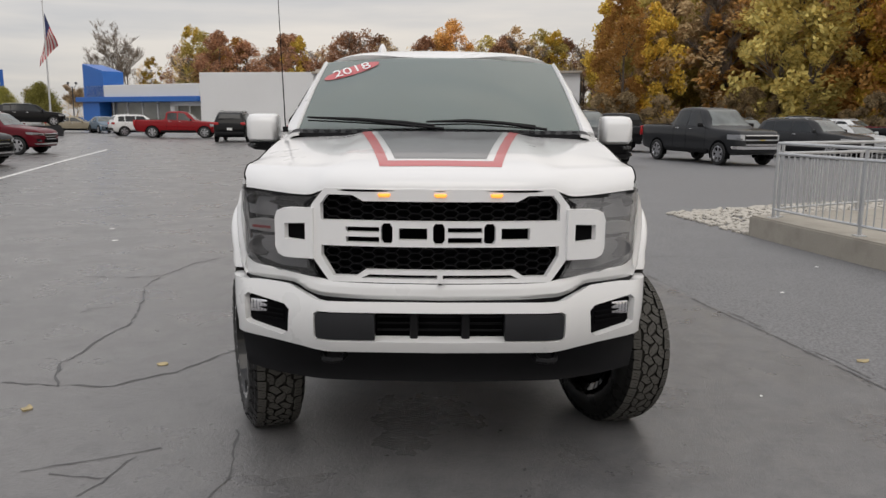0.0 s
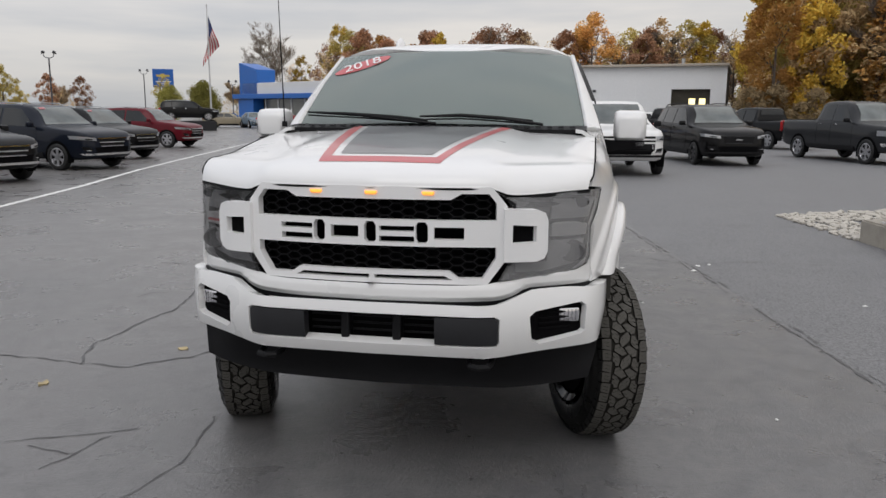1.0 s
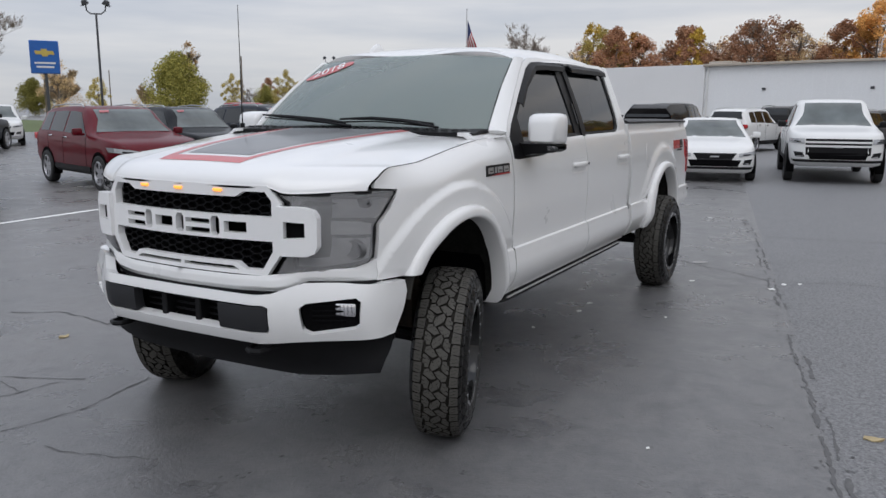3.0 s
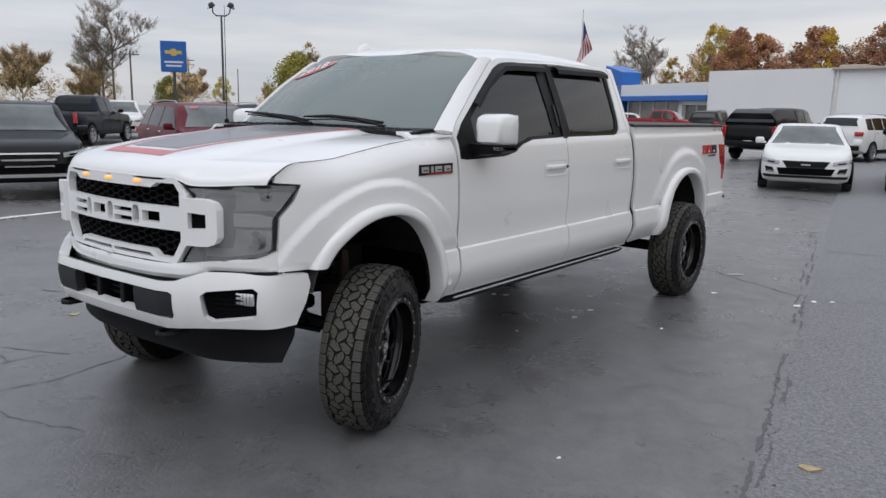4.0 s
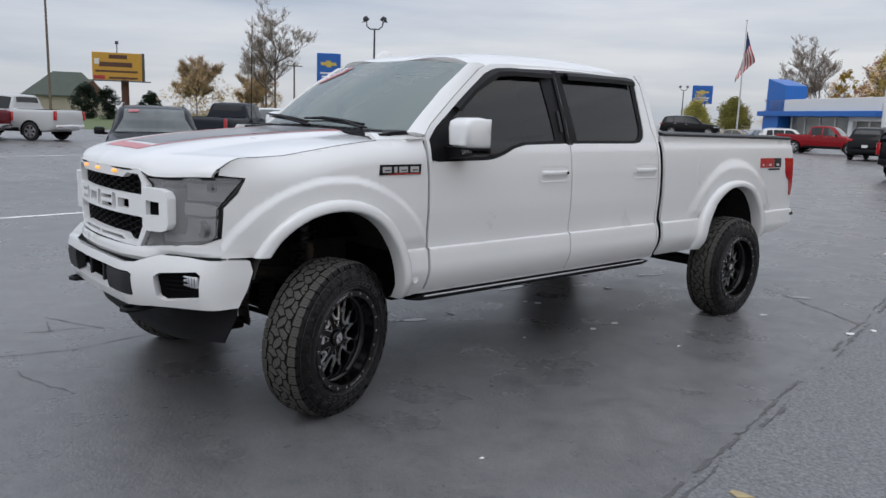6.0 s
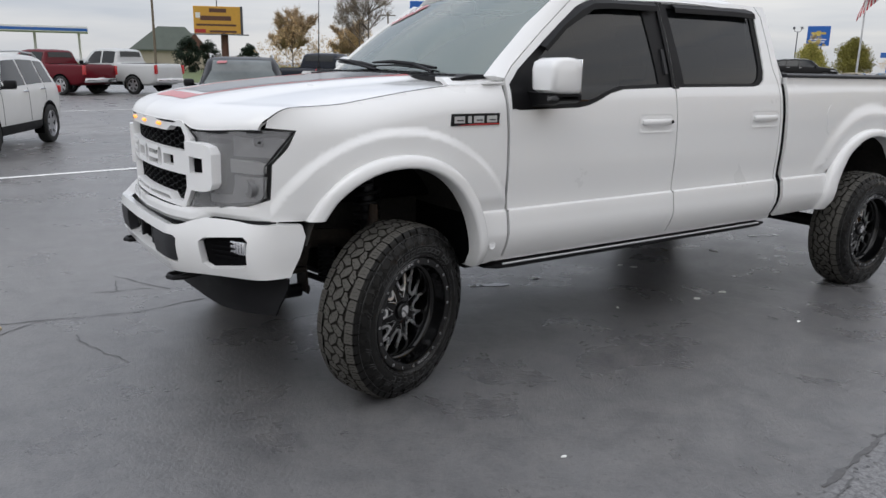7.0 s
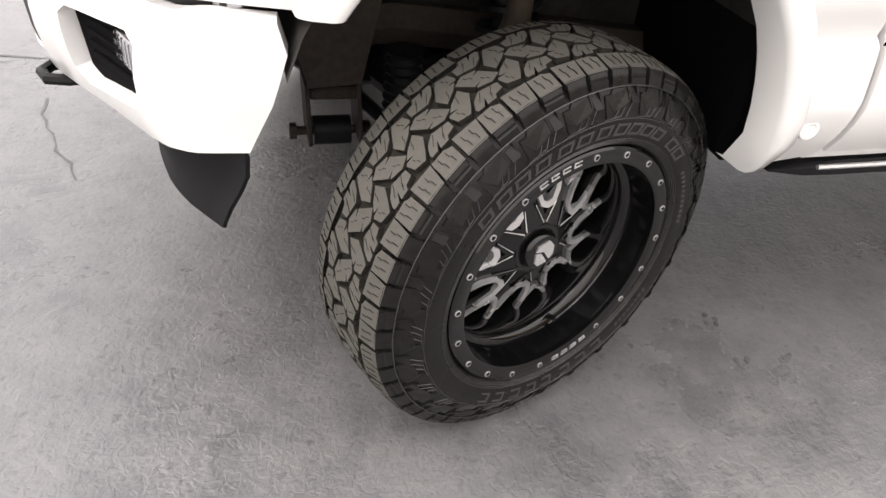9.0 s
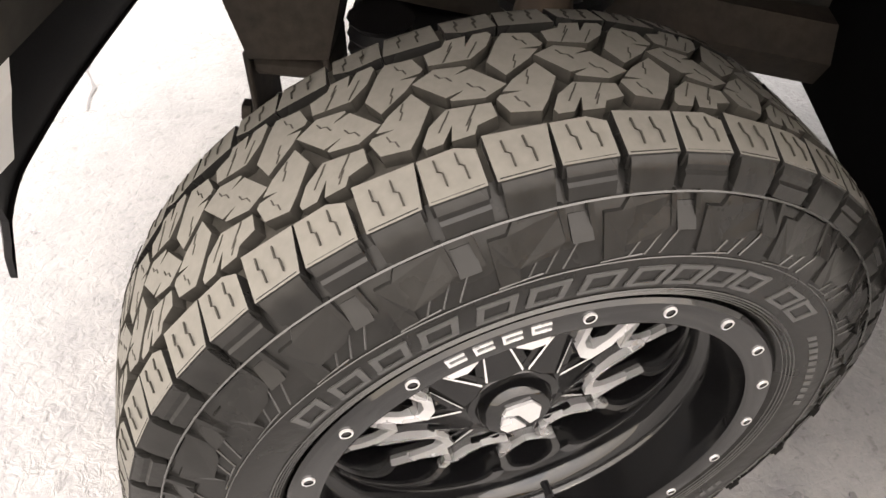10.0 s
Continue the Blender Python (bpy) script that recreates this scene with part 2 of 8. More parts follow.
def surf(name, base, rough=0.5, metal=0.0, var=0.15, grain=60.0, blotch=3.0, bump=0.0, coat=0.0, spec=0.5, each=0.0, rvar=0.1, bdist=0.002, dirt=None):
    """A plain surface with grain and blotches of its colour, roughness and relief. each: how far single pieces differ."""
    m, nt, p = shader(name)
    N, L = nt.nodes, nt.links
    tc = N.new("ShaderNodeTexCoord")
    n1, n2 = N.new("ShaderNodeTexNoise"), N.new("ShaderNodeTexNoise")
    n1.inputs["Scale"].default_value, n2.inputs["Scale"].default_value = grain, blotch
    n1.inputs["Detail"].default_value, n2.inputs["Detail"].default_value = 4, 5
    for n in (n1, n2):
        L.new(tc.outputs["Object"], n.inputs["Vector"])
    add = N.new("ShaderNodeMath")
    add.operation = "ADD"
    L.new(n1.outputs["Fac"], add.inputs[0])
    L.new(n2.outputs["Fac"], add.inputs[1])
    last = add.outputs[0]
    if each:
        info = N.new("ShaderNodeObjectInfo")
        ad2 = N.new("ShaderNodeMath")
        ad2.operation = "MULTIPLY_ADD"
        ad2.inputs[1].default_value = each
        L.new(info.outputs["Random"], ad2.inputs[0])
        L.new(last, ad2.inputs[2])
        last = ad2.outputs[0]
    mr = N.new("ShaderNodeMapRange")
    mr.inputs["From Min"].default_value, mr.inputs["From Max"].default_value = 0.6, 1.4 + each
    L.new(last, mr.inputs["Value"])
    mix = N.new("ShaderNodeMix")
    mix.data_type = "RGBA"
    mix.inputs[6].default_value = tuple(c * (1 - var) for c in base) + (1,)
    mix.inputs[7].default_value = tuple(min(1, c * (1 + var)) for c in base) + (1,)
    L.new(mr.outputs[0], mix.inputs[0])
    colour = mix.outputs[2]
    if dirt:
        n3 = N.new("ShaderNodeTexNoise")
        n3.inputs["Scale"].default_value, n3.inputs["Detail"].default_value = dirt[1], 6
        L.new(tc.outputs["Object"], n3.inputs["Vector"])
        m3 = N.new("ShaderNodeMapRange")
        m3.inputs["From Min"].default_value, m3.inputs["From Max"].default_value, m3.inputs["To Max"].default_value = 0.5, 0.72, dirt[2]
        L.new(n3.outputs["Fac"], m3.inputs["Value"])
        mx3 = N.new("ShaderNodeMix")
        mx3.data_type = "RGBA"
        mx3.inputs[7].default_value = dirt[0] + (1,)
        L.new(m3.outputs[0], mx3.inputs[0])
        L.new(colour, mx3.inputs[6])
        colour = mx3.outputs[2]
    L.new(colour, p.inputs["Base Color"])
    r2 = N.new("ShaderNodeMapRange")
    r2.inputs["To Min"].default_value, r2.inputs["To Max"].default_value = max(0.02, rough - rvar), min(1, rough + rvar)
    L.new(n2.outputs["Fac"], r2.inputs["Value"])
    L.new(r2.outputs[0], p.inputs["Roughness"])
    p.inputs["Metallic"].default_value = metal
    p.inputs["Specular IOR Level"].default_value = spec
    p.inputs["Coat Weight"].default_value = coat
    p.inputs["Coat Roughness"].default_value = 0.06
    if bump:
        b = N.new("ShaderNodeBump")
        b.inputs["Strength"].default_value, b.inputs["Distance"].default_value = bump, bdist
        L.new(n1.outputs["Fac"], b.inputs["Height"])
        L.new(b.outputs[0], p.inputs["Normal"])
    return m


def glow(name, base, strength):
    m, nt, p = shader(name)
    p.inputs["Base Color"].default_value = base + (1,)
    p.inputs["Emission Color"].default_value = base + (1,)
    p.inputs["Emission Strength"].default_value = strength
    return m


def glass(name, tint, see, rough=0.03, milk=0.0):
    """Thin glass: lets the share see of the light through, and mirrors by Fresnel. milk: the share of plain diffuse
    colour.
    """
    m, nt, p = shader(name)
    N, L = nt.nodes, nt.links
    N.remove(p)
    tr, gl, df = N.new("ShaderNodeBsdfTransparent"), N.new("ShaderNodeBsdfGlossy"), N.new("ShaderNodeBsdfDiffuse")
    tr.inputs[0].default_value = tuple(c * see for c in tint) + (1,)
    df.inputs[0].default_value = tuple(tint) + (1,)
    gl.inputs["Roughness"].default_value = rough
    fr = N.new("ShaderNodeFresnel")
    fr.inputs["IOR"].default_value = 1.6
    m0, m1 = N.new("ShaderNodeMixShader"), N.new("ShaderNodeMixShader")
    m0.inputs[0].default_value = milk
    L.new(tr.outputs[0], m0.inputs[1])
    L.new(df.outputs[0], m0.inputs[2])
    L.new(fr.outputs[0], m1.inputs[0])
    L.new(m0.outputs[0], m1.inputs[1])
    L.new(gl.outputs[0], m1.inputs[2])
    L.new(m1.outputs[0], N["Material Output"].inputs[0])
    return m


def paint(name, base, rough=0.22, **kw):
    return surf(name, base, 0.45, 0, kw.pop("var", 0.04), 300, 2.5, 0.0, coat=0.4, rvar=0.05, spec=0.05, **kw)


WHITE = surf("white_car_paint", (0.75, 0.75, 0.745), 0.28, 0, 0.008, 400, 3, 0, coat=0.8, rvar=0.02)
WHITE_TRIM = surf("white_grille_paint", (0.80, 0.80, 0.80), 0.42, 0, 0.03, 300, 4, 0.05, rvar=0.06)
BLACK_PL = surf("black_plastic", (0.006, 0.006, 0.007), 0.5, 0, 0.3, 500, 8, 0.3, bdist=0.0006, spec=0.2)
DAM = surf("scuffed_black_plastic", (0.007, 0.007, 0.008), 0.6, 0, 0.4, 300, 8, 0.3, bdist=0.0006, spec=0.15)
LAMP_GREY = surf("grey_lamp_reflector", (0.46, 0.46, 0.47), 0.35, 0.2, 0.12, 120, 8)
LAMP_DARK = surf("dark_lamp_housing", (0.10, 0.10, 0.103), 0.4, 0, 0.2, 120, 8)
LAMP_PALE = surf("frosted_light_bar", (0.66, 0.66, 0.66), 0.4, 0.1, 0.06, 120, 8)
GREY_PL = surf("dark_grey_plastic", (0.016, 0.0165, 0.019), 0.55, 0, 0.2, 500, 8, 0.35, bdist=0.0006, spec=0.4)
# near-black: shade of openings put into the colour; also plain black parts
VOID = surf("recess_shade_and_black_parts", (0.004, 0.004, 0.0045), 0.9, 0, 0.4, 60, 6, 0.3, spec=0.05)
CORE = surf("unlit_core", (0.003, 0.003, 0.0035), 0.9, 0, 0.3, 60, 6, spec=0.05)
TINT = glass("tinted_side_glass", (0.035, 0.04, 0.043), 0.9, 0.02, 0.2)
# much of the mirrored sky is put in as pale diffuse milk
WSHIELD = glass("milky_windshield_glass", (0.52, 0.62, 0.585), 0.95, 0.03, 0.30)
# diffuse milk puts a bright sky reflection into one headlight lens
LENS_PALED = glass("reflection_milk_headlight_lens", (0.66, 0.66, 0.67), 1.0, 0.03, 0.26)
LENS_CLEAR = glass("clear_headlight_lens", (0.66, 0.66, 0.67), 1.0, 0.03, 0.05)
CLEAR = glass("clear_lens", (0.9, 0.9, 0.92), 0.9, 0.05, 0.05)
CHROME = surf("chrome", (0.75, 0.75, 0.77), 0.12, 1, 0.05, 80, 6, rvar=0.05)
STEEL = surf("galvanised_steel", (0.52, 0.53, 0.54), 0.42, 0.75, 0.12, 90, 5, 0.1)
MILLED = surf("milled_aluminium", (0.60, 0.60, 0.61), 0.26, 0.60, 0.06, 300, 10, 0.1, bdist=0.0004)
RIM_BLACK = surf("gloss_black_rim", (0.003, 0.003, 0.0033), 0.09, 0, 0.2, 200, 8, coat=0.2, spec=0.35, rvar=0.05)
RUBBER = surf("tyre_rubber", (0.0095, 0.0093, 0.009), 0.28, 0, 0.3, 70, 9, 0.45, bdist=0.0012, spec=0.18, rvar=0.2)
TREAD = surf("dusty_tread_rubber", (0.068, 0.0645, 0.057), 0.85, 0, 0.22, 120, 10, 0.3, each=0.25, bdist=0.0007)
# groove and sipe depth put into a darker colour than the dusty tops
GROOVE = surf("dark_groove_and_sipe", (0.022, 0.0205, 0.018), 0.9, 0, 0.3, 120, 10, 0.2, spec=0.1)
LETTERING = surf("raised_sidewall_mark", (0.036, 0.036, 0.036), 0.35, 0, 0.15, 200, 8, 0.1, bdist=0.0005)
RUST = surf("rusty_steel", (0.028, 0.0215, 0.0165), 0.8, 0.2, 0.6, 60, 12, 0.6, dirt=((0.012, 0.011, 0.010), 9, 0.95))
DECAL_RED = surf("faded_red_decal", (0.50, 0.085, 0.09), 0.35, 0, 0.08, 200, 3, coat=0.4)
DECAL_GREY = surf("grey_hood_decal", (0.125, 0.127, 0.132), 0.36, 0, 0.06, 200, 3, coat=0.4)
RED_LENS = surf("red_lamp_lens", (0.42, 0.012, 0.015), 0.12, 0, 0.1, 30, 6, coat=0.8)
AMBER = glow("amber_marker", (1.0, 0.36, 0.05), 1.0)
SEAT = surf("grey_seat_cloth", (0.11, 0.11, 0.115), 0.85, 0, 0.2, 200, 5, 0.3)
BADGE_RED = surf("badge_red", (0.40, 0.03, 0.03), 0.3, 0, 0.1, 200, 6)
LINER = surf("dusty_wheel_liner", (0.022, 0.0212, 0.020), 0.85, 0, 0.4, 40, 7, 0.3, spec=0.15, dirt=((0.05, 0.046, 0.04), 5, 0.5))
BROWN_RUST = surf("brown_rusted_casting", (0.034, 0.022, 0.014), 0.8, 0.1, 0.5, 60, 12, 0.5, dirt=((0.012, 0.010, 0.009), 11, 0.8))
# ---- ground ----
def asphalt():
    m, nt, p = shader("wet_asphalt")
    N, L = nt.nodes, nt.links
    tc = N.new("ShaderNodeTexCoord")

    def noise_of(scale, detail=5, rough=0.6, dist=0.0):
        n = N.new("ShaderNodeTexNoise")
        n.inputs["Scale"].default_value, n.inputs["Detail"].default_value, n.inputs["Roughness"].default_value, n.inputs["Distortion"].default_value = scale, detail, rough, dist
        L.new(tc.outputs["Object"], n.inputs["Vector"])
        return n.outputs["Fac"]

    def rng(v, a, b, c=0.0, d=1.0):
        r = N.new("ShaderNodeMapRange")
        for k, x in zip(("From Min", "From Max", "To Min", "To Max"), (a, b, c, d)):
            r.inputs[k].default_value = x
        L.new(v, r.inputs["Value"])
        return r.outputs[0]

    def mixed(f, a, b, mode="MIX"):
        x = N.new("ShaderNodeMix")
        x.data_type, x.blend_type = "RGBA", mode
        for s, k in ((f, 0), (a, 6), (b, 7)):
            if isinstance(s, tuple):
                x.inputs[k].default_value = s + (1,)
            elif isinstance(s, float):
                x.inputs[k].default_value = s
            else:
                L.new(s, x.inputs[k])
        return x.outputs[2]

    big, mid, fine, grit = noise_of(0.18, 4, 0.5, 0.4), noise_of(1.3, 6, 0.65, 0.3), noise_of(16, 6, 0.72, 0.5), noise_of(150, 3, 0.6)
    pits, blot = noise_of(48, 5, 0.62, 0.8), noise_of(5.5, 5, 0.6, 0.6)
    # paler asphalt to one side; to the other the woods' dark reflection put into the colour
    sep = N.new("ShaderNodeSeparateXYZ")
    L.new(tc.outputs["Object"], sep.inputs[0])
    edge = N.new("ShaderNodeMath")
    edge.operation = "MULTIPLY_ADD"
    edge.inputs[1].default_value = 1.6
    L.new(mid, edge.inputs[0])
    L.new(sep.outputs["X"], edge.inputs[2])
    dark_side = rng(edge.outputs[0], -1.6, 1.9)
    lane = N.new('ShaderNodeMath')
    lane.operation = 'MULTIPLY_ADD'
    lane.inputs[1].default_value = 0.1705
    L.new(sep.outputs['Y'], lane.inputs[0])
    L.new(sep.outputs['X'], lane.inputs[2])
    rough_lane = rng(lane.outputs[0], 3.555, 3.60)
    old = mixed(rng(mid, 0.3, 0.7), (0.185, 0.178, 0.174), (0.30, 0.288, 0.282))
    dark = mixed(rng(mid, 0.35, 0.7), (0.110, 0.110, 0.116), (0.225, 0.225, 0.230))
    col = mixed(dark_side, old, dark)
    col = mixed(rng(big, 0.36, 0.64, 0.0, 0.6), col, (0.115, 0.113, 0.118))
    col = mixed(rng(fine, 0.42, 0.66, 0.0, 0.30), col, (0.29, 0.285, 0.277))
    col = mixed(rng(blot, 0.42, 0.66, 0.0, 0.40), col, (0.26, 0.252, 0.246))
    col = mixed(rng(blot, 0.44, 0.28, 0.0, 0.30), col, (0.080, 0.078, 0.080))
    col = mixed(rng(pits, 0.43, 0.32, 0.0, 0.5), col, (0.045, 0.045, 0.046))
    col = mixed(rng(grit, 0.56, 0.72, 0.0, 0.25), col, (0.32, 0.315, 0.305))
    col = mixed(rng(grit, 0.42, 0.30, 0.0, 0.30), col, (0.03, 0.03, 0.03))
    lane_col = mixed(rng(pits, 0.38, 0.62), (0.085, 0.086, 0.09), (0.24, 0.24, 0.245))
    col = mixed(rough_lane, mixed(0.71, (0.0, 0.0, 0.0), col), mixed(0.7, mixed(0.76, (0.0, 0.0, 0.0), col), lane_col))
    L.new(col, p.inputs["Base Color"])
    wet = mixed(rng(mid, 0.38, 0.62), (0.24, 0.24, 0.24), (0.52, 0.52, 0.52))
    L.new(mixed(rough_lane, mixed(rng(big, 0.4, 0.6, 0.0, 0.6), wet, (0.26, 0.26, 0.26)), (0.62, 0.62, 0.62)), p.inputs["Roughness"])
    p.inputs["Specular IOR Level"].default_value = 0.62
    b1, b2 = N.new("ShaderNodeBump"), N.new("ShaderNodeBump")
    b1.inputs["Strength"].default_value, b1.inputs["Distance"].default_value = 0.7, 0.006
    b2.inputs["Strength"].default_value, b2.inputs["Distance"].default_value = 0.28, 0.014
    L.new(pits, b1.inputs["Height"])
    L.new(mid, b2.inputs["Height"])
    L.new(b2.outputs[0], b1.inputs["Normal"])
    L.new(b1.outputs[0], p.inputs["Normal"])
    return m


ASPHALT = asphalt()
LINE = surf("worn_line_paint", (0.76, 0.76, 0.74), 0.7, 0, 0.12, 60, 6, 0.2, dirt=((0.25, 0.25, 0.25), 7, 0.5))
TAR = surf("tar_crack_seal", (0.085, 0.084, 0.085), 0.6, 0, 0.4, 40, 6, 0.3)
CONCRETE = surf("kerb_concrete", (0.36, 0.33, 0.28), 0.85, 0, 0.15, 70, 2, 0.35, dirt=((0.2, 0.18, 0.15), 3, 0.5))
STONE = surf("river_stone", (0.46, 0.43, 0.38), 0.8, 0, 0.25, 60, 4, 0.2)
GRASS = surf("lawn", (0.10, 0.13, 0.045), 0.9, 0, 0.35, 40, 1.5, 0.4)
LEAF = surf("dead_leaf", (0.45, 0.36, 0.20), 0.8, 0, 0.3, 40, 8, 0.2, each=0.5)
PUDDLE = surf("wet_bright_film", (0.10, 0.10, 0.10), 0.06, 0, 0.1, 10, 3, spec=0.8)

bm = bmesh.new()
xs = [-900, -300, -120, -60, -30, -15, -8, -4, -2, 0, 2, 4, 8, 15, 30, 60, 120, 300, 900]
grid = [[bm.verts.new((x, y, 0)) for x in xs] for y in xs]
for a, b in zip(grid, grid[1:]):
    for i in range(len(xs) - 1):
        bm.faces.new((a[i], a[i + 1], b[i + 1], b[i]))
solid("ground", bm, ASPHALT, "dark damp asphalt car park with cracks and patches", "ground", kind="structure")


def strip(bm, pts, w, z=0.004, jitter=0.0):
    """A flat band along points on the ground."""
    rnd = random.Random(int(pts[0][0] * 100))
    L, R = [], []
    for i, p in enumerate(pts):
        a, b = Vector(pts[max(0, i - 1)]), Vector(pts[min(len(pts) - 1, i + 1)])
        d = (b - a).normalized()
        n = Vector((-d.y, d.x))
        ww = w * (1 + jitter * (rnd.random() - .5) * 2)
        p = Vector(p)
        L.append(bm.verts.new((*(p + n * ww / 2), z)))
        R.append(bm.verts.new((*(p - n * ww / 2), z)))
    for i in range(len(pts) - 1):
        bm.faces.new((R[i], R[i + 1], L[i + 1], L[i]))


def wander(a, b, n, amp, seed):
    rnd = random.Random(seed)
    a, b = Vector(a), Vector(b)
    d = (b - a).normalized()
    nn = Vector((-d.y, d.x))
    off, out = 0, []
    for i in range(n + 1):
        off = off * .8 + (rnd.random() - .5) * amp
        out.append(tuple(a.lerp(b, i / n) + nn * off * (1 if 0 < i < n else .2)))
    return out


bm = bmesh.new()
strip(bm, [(-7.0, -4), (-7.55, 2.2), (-7.98, 5.4), (-8.55, 10.9), (-9.7, 15.2), (-11.2, 20), (-12.9, 26.3), (-15.7, 37)], .13)
solid("parking_line", bm, LINE, "long worn white painted line on asphalt", "line", kind="structure")
bm = bmesh.new()
strip(bm, [(-20.2, -5), (-21.9, 6.1), (-22.9, 11.5)], .13)
solid("parking_line", bm, LINE, "worn white painted line on asphalt", "line", kind="structure")
for x, y, a in ((-5.2, 33, 25), (-8.0, 37, 25), (3.6, 33, -20), (7.5, 36, -20)):
    bm = bmesh.new()
    d = Vector((math.sin(radians(a)), math.cos(radians(a))))
    strip(bm, [(x, y), tuple(Vector((x, y)) + d * 5)], .11)
    solid("parking_line", bm, LINE, "short worn white bay line on asphalt", "line", kind="structure")
CRACKS = [
    ([(-3.6, 7.94), (-3.17, 7.9), (-2.82, 8.05), (-2.72, 8.63), (-2.47, 9.09)], .016),
    ([(-2.82, 8.05), (-2.8, 7.44), (-2.43, 6.22), (-2.48, 5.68), (-2.5, 5.22), (-2.43, 5.0)], .018),
    ([(-2.97, 6.48), (-2.87, 6.67), (-2.74, 6.77)], .010),
    ([(-3.3, 4.6), (-2.92, 4.82), (-2.5, 4.78), (-1.97, 4.75), (-1.68, 5.01), (-1.43, 5.49)], .018),
    ([(-2.43, 5.0), (-2.3, 4.74)], .016),
    ([(-1.92, 3.62), (-1.61, 3.76), (-1.37, 3.89)], .011),
    ([(-1.56, 3.39), (-1.5, 3.57), (-1.45, 3.78)], .008),
    ([(-1.78, 3.6), (-1.48, 3.57)], .008),
    ([(-1.06, 4.11), (-.96, 3.64), (-1.0, 3.3), (-1.08, 3.02), (-1.18, 2.62), (-1.3, 2.0)], .012),
    ([(-.82, 2.62), (-1.04, 3.0)], .009),
    ([(-.69, 3.17), (-.45, 3.2), (-.29, 3.25), (-.1, 3.33)], .008),
    ([(.75, 9.76), (1.05, 9.62), (1.48, 9.36), (1.95, 9.06)], .016),
    ([(2.05, 9.0), (2.8, 9.3), (3.6, 9.25)], .012), ([(1.6, 11.9), (3.2, 12.2), (5, 12.3)], .022),
]
for pts, w in CRACKS:
    bm = bmesh.new()
    fine = []
    for k, (p, q) in enumerate(zip(pts, pts[1:])):
        n = max(4, int((Vector(q) - Vector(p)).length / .06))
        fine += wander(p, q, n, .035, int(p[0] * 37 + q[1] * 11))[:-1 if k < len(pts) - 2 else None]
    strip(bm, fine, w * .75, .003, .8)
    solid("crack", bm, TAR, "dark tarred crack in the asphalt", "crack", kind="structure")

# the worn joint between two lanes: broken dark gaps on both sides of a paler ridge
rnd = random.Random(77)
joint_a, joint_b = Vector((1.12, 13.5)), Vector((3.20, 2.2))
joint_d = (joint_b - joint_a).normalized()
joint_n = Vector((-joint_d.y, joint_d.x))


def joint_bow(t):
    """How far the joint bends from a straight line."""
    return .06 * 4 * t * (1 - t) * (1 if joint_n.x > 0 else -1)


for side, fill in ((-.030, .80), (.028, .65)):
    bm = bmesh.new()
    u, whole = 0.0, (joint_b - joint_a).length
    while u < whole:
        run = rnd.uniform(.12, .75)
        if rnd.random() < fill:
            n = max(3, int(run / .035))
            off, wide = side + rnd.uniform(-.012, .012), rnd.uniform(.009, .026)
            pts, drift = [], 0
            for i in range(n + 1):
                drift = drift * .7 + rnd.uniform(-.009, .009)
                w = u + run * i / n
                pts.append(tuple(joint_a + joint_d * w + joint_n * (off + drift + joint_bow(w / whole))))
            strip(bm, pts, wide, .003, .75)
        u += run + rnd.uniform(.0, .22)
    # crumbs of loose asphalt beside it
    for k in range(90):
        w = rnd.uniform(0, whole)
        q = joint_a + joint_d * w + joint_n * (rnd.gauss(side * 1.6, .035) + joint_bow(w / whole))
        r, a0 = rnd.uniform(.004, .013), rnd.random() * 6
        bm.faces.new([bm.verts.new((q.x + r * math.cos(a0 + j * 1.257) * rnd.uniform(.6, 1.3), q.y + r * math.sin(a0 + j * 1.257) * rnd.uniform(.6, 1.3), .0035)) for j in range(5)])
    solid("crack", bm, TAR, "broken dark joint between two asphalt lanes", "crack", kind="structure")
# ---- ramp, railing, gravel bed ----
def prism(bm, poly, z0, z1, bevel=0.0):
    top = [bm.verts.new((x, y, z1)) for x, y in poly]
    low = [bm.verts.new((x, y, z0)) for x, y in poly]
    n = len(poly)
    bm.faces.new(top)
    bm.faces.new(list(reversed(low)))
    for i in range(n):
        j = (i + 1) % n
        bm.faces.new((top[j], top[i], low[i], low[j]))
    bmesh.ops.recalc_face_normals(bm, faces=bm.faces[:])
    if bevel:
        es = [e for e in bm.edges if all(v.co.z > z1 - 1e-4 for v in e.verts)]
        bmesh.ops.bevel(bm, geom=es, offset=bevel, segments=2, affect="EDGES")


bm = bmesh.new()
prism(bm, [(4.42, 11.05), (4.60, 9.95), (4.88, 8.55), (5.35, 6.2), (5.9, 3.5), (12, 2.0), (12, 15.2), (7.0, 12.1)], -.05, .29, .02)
solid("ramp", bm, CONCRETE, "low cast concrete ramp with a square kerb edge", "ramp", kind="structure")


